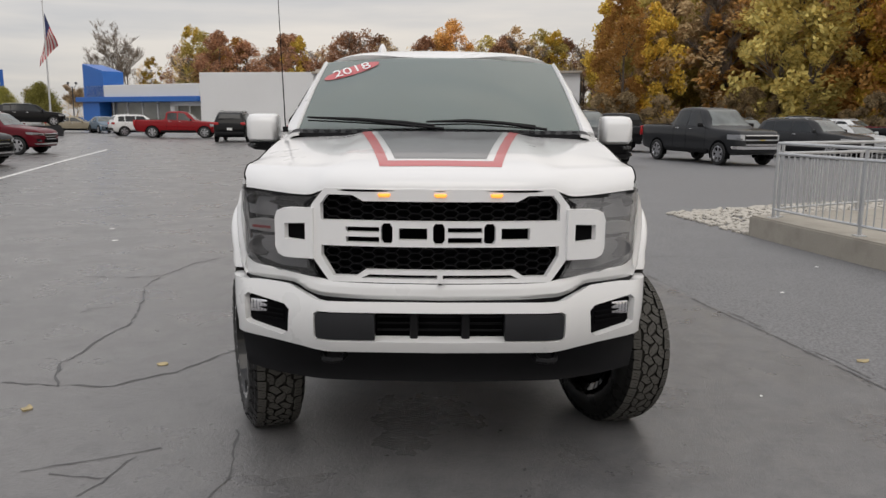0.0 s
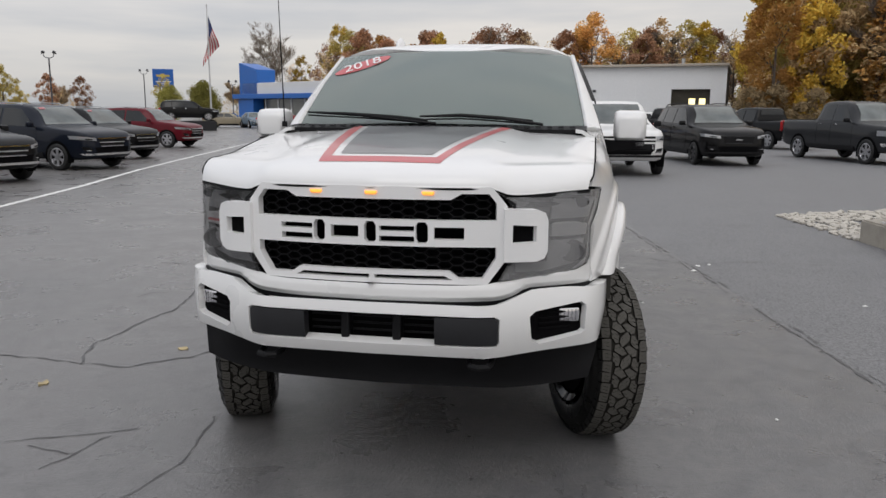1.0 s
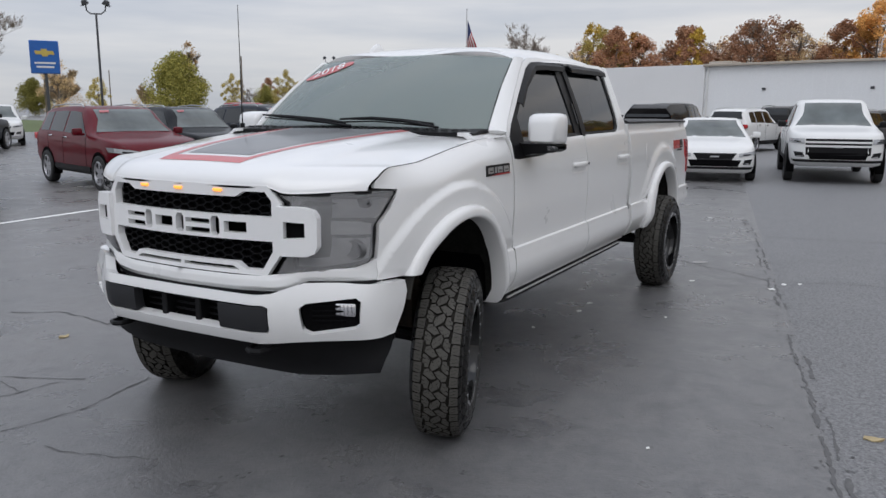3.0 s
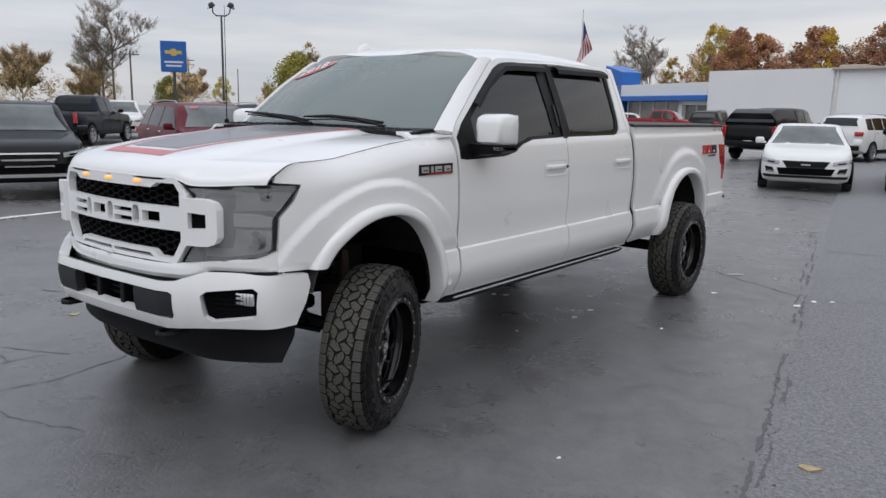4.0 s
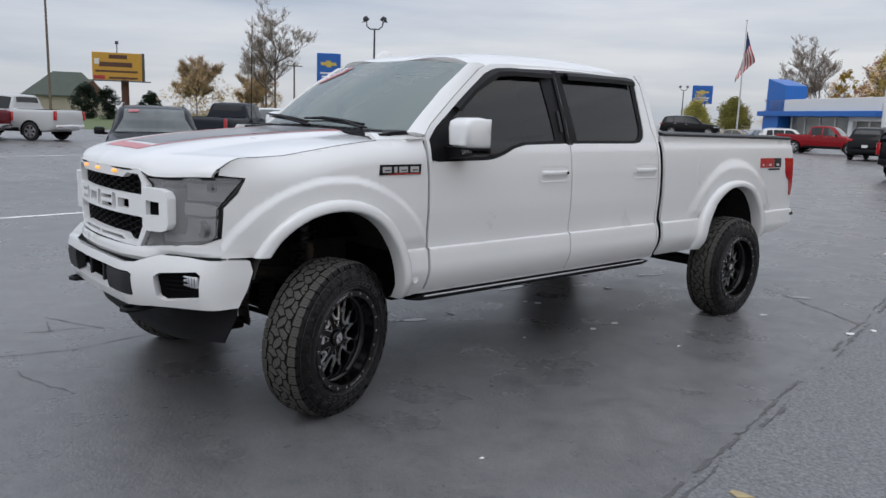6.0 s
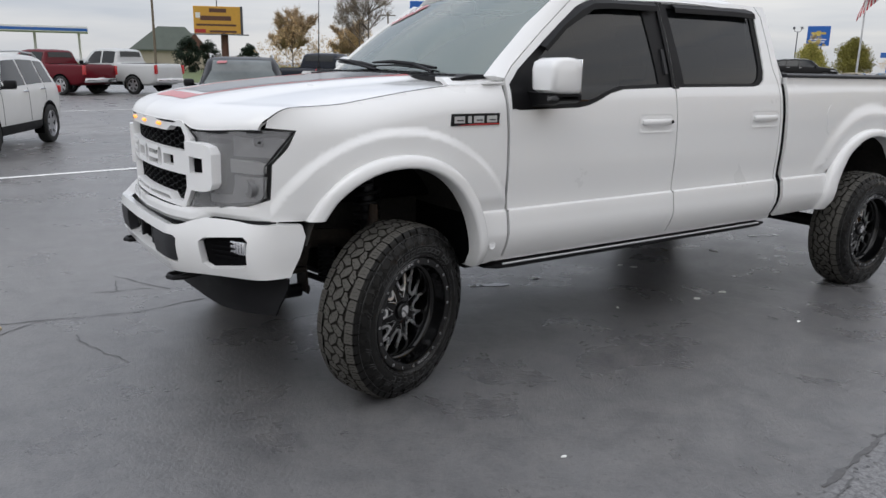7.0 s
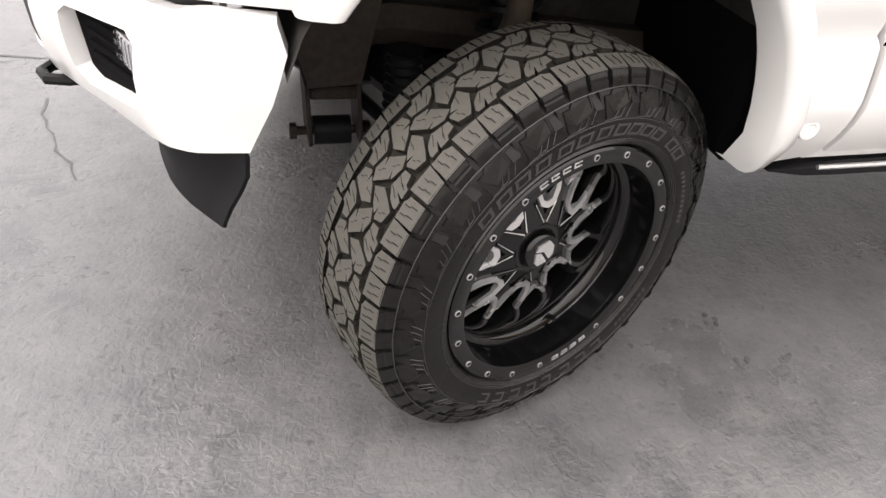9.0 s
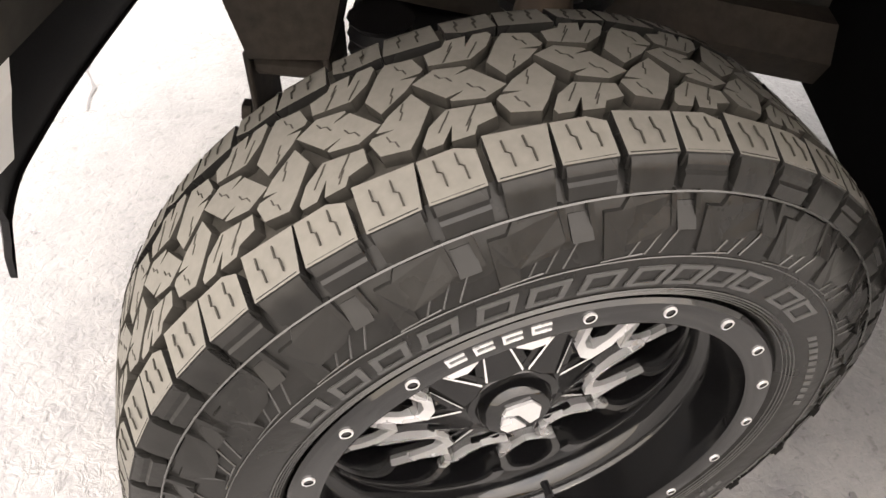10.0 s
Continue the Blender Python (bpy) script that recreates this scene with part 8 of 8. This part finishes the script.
def tyre_mesh():
    bm = bmesh.new()
    prof = [(.270, .112), (.280, .122), (.284, .130), (.297, .137), (.315, .1405), (.335, .1415), (.352, .139), (.368, .133), (.382, .126), (.394, .118), (.404, .109), (.410, .103)]
    prof += [(half_tread(w) - .012, w) for w in (.098, .08, .05, 0, -.05, -.08, -.098)]
    prof += [(r, -x) for r, x in reversed(prof[:12])]
    lathe(bm, prof, 128)
    bmesh.ops.recalc_face_normals(bm, faces=bm.faces[:])
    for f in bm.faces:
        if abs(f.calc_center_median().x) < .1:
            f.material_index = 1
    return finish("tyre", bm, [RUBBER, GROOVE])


side_x_of = curve((.280, .122), (.284, .130), (.297, .137), (.315, .1405), (.335, .1415), (.352, .139), (.368, .133), (.382, .126), (.394, .118))


def side_at(a, r, h):
    return (side_x_of(r) + h, r * math.sin(a), r * math.cos(a))


def sidewall_mesh():
    """Raised plain bars in place of the lettering, ribs and rings."""
    bm = bmesh.new()
    d = math.pi / 180

    def bar(a0, a1, r0, r1, lean=0.0, h=.0026):
        extrude_poly(bm, [(a0 * d, r0), (a1 * d, r0), (a1 * d + lean, r1), (a0 * d + lean, r1)], lambda u, v, t: side_at(u, v, t - .001), h)

    # hollow slanted blocks, one for each sign of the lettering
    for a in (-49.2, -41.0, -33.4, -25.5, -16.7, -9.0, -.8, 7.0, 13.9, 20.7, 27.6, 39.0, 46.0):
        w, lo, hi, ln = 3.0, .310, .334, .018
        bar(a - w, a + w, lo, lo + .0042, 0)
        bar(a - w + ln * 50, a + w + ln * 50, hi - .0042, hi, 0)
        bar(a - w, a - w + 1.1, lo, hi, ln)
        bar(a + w - 1.1, a + w, lo, hi, ln)
    for a in (149, 157.5, 166, 176, 184, 192.5, 201.5, 210):
        w, lo, hi = 2.6, .312, .336
        bar(a - w, a + w, lo, lo + .004)
        bar(a - w, a + w, hi - .004, hi)
        bar(a - w, a - w + 1.0, lo, hi)
    # small size marks
    for a in spread(58, 84, 2.6) + spread(118, 136, 2.6):
        bar(a, a + 1.5, .316, .325, .01, .0018)
    # fine ribs between the lettering and the rim, and the mould line under the lugs
    for r, t in ((.300, .0008), (.2965, .0007), (.293, .0008), (.2895, .0007), (.343, .0007)):
        tube(bm, [side_at(2 * math.pi * k / 112, r, .0004) for k in range(113)], t, 4, False)
    tube(bm, [(.1218, .3965 * math.sin(2 * math.pi * k / 112), .3965 * math.cos(2 * math.pi * k / 112)) for k in range(113)], .0012, 4, False)
    for n in range(UNITS):
        a = TURN / d + n * 360 / UNITS
        for k in range(3):
            tube(bm, [side_at((a + 5.2 + 2.3 * k) * d, .3475, .0006), side_at((a + 7.2 + 2.3 * k) * d, .366, .0006), side_at((a + 8.0 + 2.3 * k) * d, .379, .0006)], .0009, 4)
        tube(bm, [side_at((a + 1.2 + q) * d, .3455 + .0004 * q, .0006) for q in (0, 2, 4, 6)], .0008, 4)
    bmesh.ops.recalc_face_normals(bm, faces=bm.faces[:])
    return finish("sidewall_marks", bm, LETTERING)


def sidewall_lug_mesh():
    """Stepped plates on the upper side of the tyre, with a flat facet in the channel between them."""
    bm = bmesh.new()
    d = math.pi / 180
    for n in range(UNITS):
        a = TURN / d + n * 360 / UNITS
        o = [(1.4, .350), (4.2, .350), (4.2, .360), (8.6, .364), (10.6, .373), (10.6, .394), (4.6, .394), (3.6, .386), (1.4, .386)]
        extrude_poly(bm, [((a + u) * d, r) for u, r in o], lambda u, v, t: side_at(u, v, t - .001), .0046)
        # channel walls and the wedge at its foot
        for u0, u1 in ((-3.6, -2.9), (-.2, .5)):
            extrude_poly(bm, [((a + u) * d, r) for u, r in ((u0, .372), (u1, .372), (u1 - .5, .397), (u0 - .5, .397))], lambda u, v, t: side_at(u, v, t - .001), .0052)
        ring = []
        for u in (-2.9, -.2):
            t = (a + u) * d
            ring.append([side_at(t, .371, -.001), side_at(t, .3715, .0078), side_at(t, .388, .0005), side_at(t, .388, -.002)])
        loft(bm, ring)
    bmesh.ops.recalc_face_normals(bm, faces=bm.faces[:])
    return finish("sidewall_lugs", bm, RUBBER, 20)


def rim_meshes():
    out = []
    bm = bmesh.new()
    lathe(bm, [(.272, .112), (.281, .125), (.281, .131), (.277, .1348), (.252, .1350), (.247, .1325), (.2445, .118), (.243, .074), (.240, .067), (.228, .0625), (.223, .055), (.2185, .02), (.2165, -.05), (.228, -.12), (.262, -.138)], 112)
    bmesh.ops.recalc_face_normals(bm, faces=bm.faces[:])
    out.append(("rim_barrel", finish("rim_barrel", bm, RIM_BLACK), ""))
    bm = bmesh.new()
    lathe(bm, [(0, -.062), (.214, -.117)], 48)
    bmesh.ops.recalc_face_normals(bm, faces=bm.faces[:])
    out.append(("rim_back", finish("rim_back", bm, VOID), ""))
    drop, k_r = -.036, .955

    def face_x(v):
        return .064 + drop - .30 * max(0, v - .05)

    # eight raised arms that fork near the rim
    for k in range(8):
        bm = bmesh.new()
        rot = Matrix.Rotation(-2 * math.pi * k / 8, 4, "X")

        def f(u, v, d):
            return rot @ Vector((face_x(v) + d, u, v * k_r))

        arm = [(-.036, .055), (0, .050), (.036, .055), (.029, .10), (.038, .15), (.060, .205), (.056, .228), (.032, .232), (.020, .19), (0, .165), (-.020, .19), (-.032, .232), (-.056, .228), (-.060, .205), (-.038, .15), (-.029, .10)]
        top = [bm.verts.new(f(u, v, .022)) for u, v in inset(arm, .91)]
        mid = [bm.verts.new(f(u, v, .015)) for u, v in arm]
        low = [bm.verts.new(f(u, v, -.045)) for u, v in arm]
        n = len(arm)
        bm.faces.new(top)
        for p, q in ((low, mid), (mid, top)):
            for i in range(n):
                j = (i + 1) % n
                bm.faces.new((p[i], p[j], q[j], q[i]))
        bmesh.ops.recalc_face_normals(bm, faces=bm.faces[:])
        out.append(("spoke", finish("spoke", bm, RIM_BLACK, 20), "gloss black forked spoke"))
    # bright milled edges: a U round each window and a V in each fork, sloped towards the window
    for k in range(8):
        bm = bmesh.new()
        rot = Matrix.Rotation(-2 * math.pi * (k + .5) / 8, 4, "X")

        def sloped(outer, inner, turn, h):
            """A band between two lines of points, high on its outer line."""
            rings = []
            for (u, v), (p, q) in zip(outer, inner):
                rings.append([turn @ Vector((face_x(v) + h, u, v * k_r)), turn @ Vector((face_x(q) + h - .0015, p, q * k_r)), turn @ Vector((face_x(q) - .03, p, q * k_r)), turn @ Vector((face_x(v) - .03, u, v * k_r))])
            loft(bm, rings)

        for sgn in (1, -1):
            sloped([(0, .102), (sgn * .018, .107), (sgn * .032, .135), (sgn * .041, .186)], [(0, .1145), (sgn * .012, .119), (sgn * .022, .142), (sgn * .0305, .188)], rot, .0315)
        rot2 = Matrix.Rotation(-2 * math.pi * k / 8, 4, "X")
        for sgn in (1, -1):
            sloped([(0, .150), (sgn * .024, .178), (sgn * .036, .200), (sgn * .044, .226)], [(0, .161), (sgn * .0175, .184), (sgn * .0275, .203), (sgn * .0355, .227)], rot2, .0315)
        bmesh.ops.recalc_face_normals(bm, faces=bm.faces[:])
        out.append(("milled_edge", finish("milled_edge", bm, MILLED, 20), "bright milled spoke edge"))
    # three-cornered pockets with a bright rim and a bolt round the hub
    for k in range(8):
        rot = Matrix.Rotation(-2 * math.pi * (k + .5) / 8, 4, "X")

        def h(u, v, d):
            return rot @ Vector((face_x(v) + .016 + d, u, v))

        tri = [(-.030, .106), (.030, .106), (.004, .064), (-.004, .064)]
        inn = [(-.0265, .1035), (.0265, .1035), (.0028, .067), (-.0028, .067)]
        bm = bmesh.new()
        base = [bm.verts.new(h(u, v, -.03)) for u, v in tri]
        rim = [bm.verts.new(h(u, v, .008)) for u, v in tri]
        lip = [bm.verts.new(h(u, v, .0075)) for u, v in inn]
        well = [bm.verts.new(h(u * .8, .085 + (v - .085) * .8, -.010)) for u, v in inn]
        for i in range(4):
            j = (i + 1) % 4
            bm.faces.new((base[i], base[j], rim[j], rim[i]))
            bm.faces.new((rim[i], rim[j], lip[j], lip[i])).material_index = 1 if i in (1, 3) else 0
            bm.faces.new((lip[i], lip[j], well[j], well[i]))
        bm.faces.new(well)
        bmesh.ops.recalc_face_normals(bm, faces=bm.faces[:])
        out.append(("hub_pocket", finish("hub_pocket", bm, [RIM_BLACK, MILLED], 15), "black hub pocket with bright edges"))
        bm = bmesh.new()
        lathe(bm, [(.008, -.006), (.008, .004), (.005, .006), (.0045, .002), (0, .002)], 10)
        for v in bm.verts:
            v.co = h(0, .092, 0) + v.co
        bmesh.ops.recalc_face_normals(bm, faces=bm.faces[:])
        out.append(("lug_nut", finish("lug_nut", bm, RIM_BLACK), ""))
    # hub with cap
    bm = bmesh.new()
    lathe(bm, [(.066, .005), (.064, .036), (.057, .046), (.048, .047), (.044, .060), (.040, .064), (.020, .066), (0, .066)], 40)
    bmesh.ops.recalc_face_normals(bm, faces=bm.faces[:])
    out.append(("hub_cap", finish("hub_cap", bm, RIM_BLACK), "gloss black hub cap"))
    bm = bmesh.new()
    for poly in ([(-.026, -.012), (-.020, -.024), (.004, -.026), (-.006, .004), (-.020, .010)], [(.0, .006), (.010, -.022), (.022, -.016), (.028, .006), (.020, .024), (-.012, .026), (-.018, .016)]):
        extrude_poly(bm, poly, lambda u, v, d: (.0655 + d, u, v), .004)
    bmesh.ops.recalc_face_normals(bm, faces=bm.faces[:])
    out.append(("cap_emblem", finish("cap_emblem", bm, MILLED, 20), "plain bright emblem"))
    bm = bmesh.new()
    lathe(bm, [(.046, .0472), (.0455, .0485), (.0445, .0485), (.044, .047)], 40)
    bmesh.ops.recalc_face_normals(bm, faces=bm.faces[:])
    out.append(("cap_ring", finish("cap_ring", bm, MILLED), ""))
    bm = bmesh.new()
    tube(bm, [(.062, .004, -.226), (.066, .004, -.218), (.080, .004, -.213), (.086, .004, -.212)], [.006, .006, .005, .0055], 8)
    bmesh.ops.recalc_face_normals(bm, faces=bm.faces[:])
    out.append(("valve_stem", finish("valve_stem", bm, BLACK_PL), "black valve stem"))
    bm = bmesh.new()
    lathe(bm, [(.0066, .1345), (.0066, .1370), (.0050, .1370), (.0047, .1358), (0, .1358)], 12)
    bmesh.ops.recalc_face_normals(bm, faces=bm.faces[:])
    for f in bm.faces:
        c = f.calc_center_median()
        f.material_index = 0 if math.hypot(c.y, c.z) > .0048 else 1
    bolt = finish("rim_bolt", bm, [MILLED, RIM_BLACK])
    for sgn in (0, math.pi):
        bm = bmesh.new()
        for k in range(4):
            a = sgn + (k - 1.5) * .098
            w = .034
            for r0, r1, w0, w1 in ((.2700, .2725, -w, w), (.2615, .2640, -w, w), (.2615, .2725, -w, -w + .010)):
                extrude_poly(bm, [(a + w0, r0), (a + w1, r0), (a + w1, r1), (a + w0, r1)], lambda u, v, d: (.1349 + d, v * math.sin(u), v * math.cos(u)), .0012)
        bmesh.ops.recalc_face_normals(bm, faces=bm.faces[:])
        out.append(("rim_mark", finish("rim_mark", bm, MILLED, 20), "plain bright bars"))
    return out, bolt


TYRE, MARKS, LUGS = tyre_mesh(), sidewall_mesh(), sidewall_lug_mesh()
RIMS, BOLT = rim_meshes()


def ring_of(name, meshes, material):
    """One mesh of the given pieces, repeated round the tyre."""
    bm = bmesh.new()
    for me in meshes:
        bm.from_mesh(me)
    one = bpy.data.meshes.new("one")
    bm.to_mesh(one)
    bm.clear()
    for n in range(UNITS):
        b2 = bmesh.new()
        b2.from_mesh(one)
        b2.transform(Matrix.Rotation(-n * 2 * math.pi / UNITS, 4, "X"))
        b2.to_mesh(one)
        b2.free()
        bm.from_mesh(one)
        b2 = bmesh.new()
        b2.from_mesh(one)
        b2.transform(Matrix.Rotation(n * 2 * math.pi / UNITS, 4, "X"))
        b2.to_mesh(one)
        b2.free()
    bpy.data.meshes.remove(one)
    me = bpy.data.meshes.new(name)
    bm.to_mesh(me)
    bm.free()
    for m in material:
        me.materials.append(m)
    return me


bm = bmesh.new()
build_sipe_strips(bm)
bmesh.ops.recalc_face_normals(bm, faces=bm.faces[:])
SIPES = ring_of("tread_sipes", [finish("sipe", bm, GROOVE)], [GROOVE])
TREADS = ring_of("tread_blocks", [me for _, me in block_meshes], [TREAD, RUBBER])


def child(name, me, parent, label="", m=None):
    ob = new(name, me)
    ob.parent = parent
    if m is not None:
        ob.matrix_basis = m
    return tagged(ob, label)


RIM_TURN = radians(-17.3)


def wheel(m, single):
    """A wheel as a part of the truck; single: its tread blocks are pieces of their own."""
    w = child("wheel", TYRE, truck, "black all-terrain tyre on a gloss black rim", m)
    tagged(child("sidewall_text", MARKS, w, "plain raised bars on the sidewall"), kind="stuff")
    tagged(child("shoulder_tread", LUGS, w), kind="stuff")
    for name, me, label in RIMS:
        child(name, me, w, label, Matrix.Rotation(-RIM_TURN, 4, "X"))
    for k in range(20):
        if k in (0, 10):
            continue
        a = 2 * math.pi * k / 20 + RIM_TURN
        child("rim_bolt", BOLT, w, "", Matrix.Translation((0, .2664 * math.sin(a), .2664 * math.cos(a))))
    if single:
        for n in range(UNITS):
            for name, me in block_meshes:
                child(name, me, w, "", Matrix.Rotation(-n * 2 * math.pi / UNITS, 4, "X"))
    else:
        tagged(child("tread", TREADS, w, "worn dusty tread blocks"), kind="stuff")
    tagged(child("tread_siping", SIPES, w), kind="stuff")


wheel(pose(.920, 4.398 - Y0, HUBZ, 0, 2, 20.4), True)
wheel(pose(-.925, 4.30 - Y0, HUBZ, 0, 1, 200.4), False)
wheel(pose(1.0, 8.462 - Y0, HUBZ, 0, 0, 0), False)
wheel(pose(-1.0, 8.462 - Y0, HUBZ, 0, 0, 180), False)


# ---- chassis and suspension under the truck ----
def chassis(s):
    bm = bmesh.new()
    tube(bm, [(s * .42, 3.75, .66), (s * .42, 4.2, .70), (s * .45, 5.0, .62), (s * .48, 7.6, .62), (s * .48, 8.4, .76), (s * .48, 9.5, .70)], .055, 6)
    tp("frame_rail", bm, RUST, "dark rusty frame rail")
    # coil and shock in the front well
    bm = bmesh.new()
    pts = [(s * (.60 + .062 * math.cos(t)), 4.42 + .062 * math.sin(t), .66 + .34 * t / (2 * math.pi * 7)) for t in [2 * math.pi * 7 * k / 112 for k in range(113)]]
    tube(bm, pts, .011, 6)
    tp("coil_spring", bm, BLACK_PL, "black coil spring")
    bm = bmesh.new()
    tube(bm, [(s * .60, 4.42, .52), (s * .60, 4.42, 1.08)], .034, 12)
    tp("shock_absorber", bm, GREY_PL)
    bm = bmesh.new()
    box(bm, (s * .66, 4.41, .62), (.16, .16, .20), .02, segs=2)
    tube(bm, [(s * .69, 4.40, .68), (s * .70, 4.40, .80), (s * .69, 4.41, .90)], [.050, .030, .022], 10)
    tp("steering_knuckle", bm, BROWN_RUST, "rusty brown steering knuckle")
    bm = bmesh.new()
    tube(bm, [(s * .36, 4.18, .56), (s * .72, 4.41, .46)], [.045, .035], 8)
    tube(bm, [(s * .36, 4.66, .56), (s * .72, 4.41, .46)], [.045, .035], 8)
    tp("control_arm", bm, BLACK_PL)
    bm = bmesh.new()
    tube(bm, [(s * .28, 4.05, .54), (s * .70, 4.22, .50)], .016, 8)
    tp("tie_rod", bm, BLACK_PL)
    bm = bmesh.new()
    loft(bm, [[(s * x, y, z) for x, y, z in ((.39, y0, .80), (.52, y0, .80), (.52, y0 + d0, zz), (.39, y0 + d0, zz))] for y0, d0, zz in ((3.95, .02, .66), (3.985, .01, .575), (4.125, -.01, .585), (4.16, -.02, .70))])
    bmesh.ops.recalc_face_normals(bm, faces=bm.faces[:])
    tp("frame_horn", bm, RUST, "dusty grey-brown frame horn", smooth=False)
    bm = bmesh.new()
    for yy in (3.995, 4.115):
        box(bm, (s * .455, yy, .505), (.13, .010, .16), .003, pose(0, 0, 0, 3))
    box(bm, (s * .455, 4.055, .555), (.11, .12, .03), .008)
    tube(bm, [(s * .455, 3.955, .437), (s * .455, 4.15, .437)], .011, 8)
    for yy in (3.962, 4.142):
        tube(bm, [(s * .455, yy - .008, .437), (s * .455, yy + .008, .437)], .020, 6)
    tp("frame_bracket", bm, RUST, "rusty bracket with a through bolt")
    bm = bmesh.new()
    tube(bm, [(s * .455, 4.01, .437), (s * .455, 4.10, .437)], .036, 14)
    tp("rubber_bush", bm, BLACK_PL, "round black rubber bush")
    bm = bmesh.new()
    rings = []
    for k in range(9):
        z = .50 + .022 * k
        for r in (.036, .046):
            rings.append([(s * .57 + r * math.cos(t), 4.20 + r * math.sin(t), z + (.011 if r > .04 else 0)) for t in [2 * math.pi * i / 14 for i in range(14)]])
    loft(bm, rings)
    bmesh.ops.recalc_face_normals(bm, faces=bm.faces[:])
    tp("rubber_boot", bm, BLACK_PL, "ribbed black rubber boot")


sides(chassis)
bm = bmesh.new()
tube(bm, [(-.80, 8.462, HUBZ), (.80, 8.462, HUBZ)], .05, 12)
tp("rear_axle", bm, BLACK_PL)
bm = bmesh.new()
box(bm, (0, 4.3, .56), (.80, .36, .08), .02)
tp("cross_member", bm, BLACK_PL)
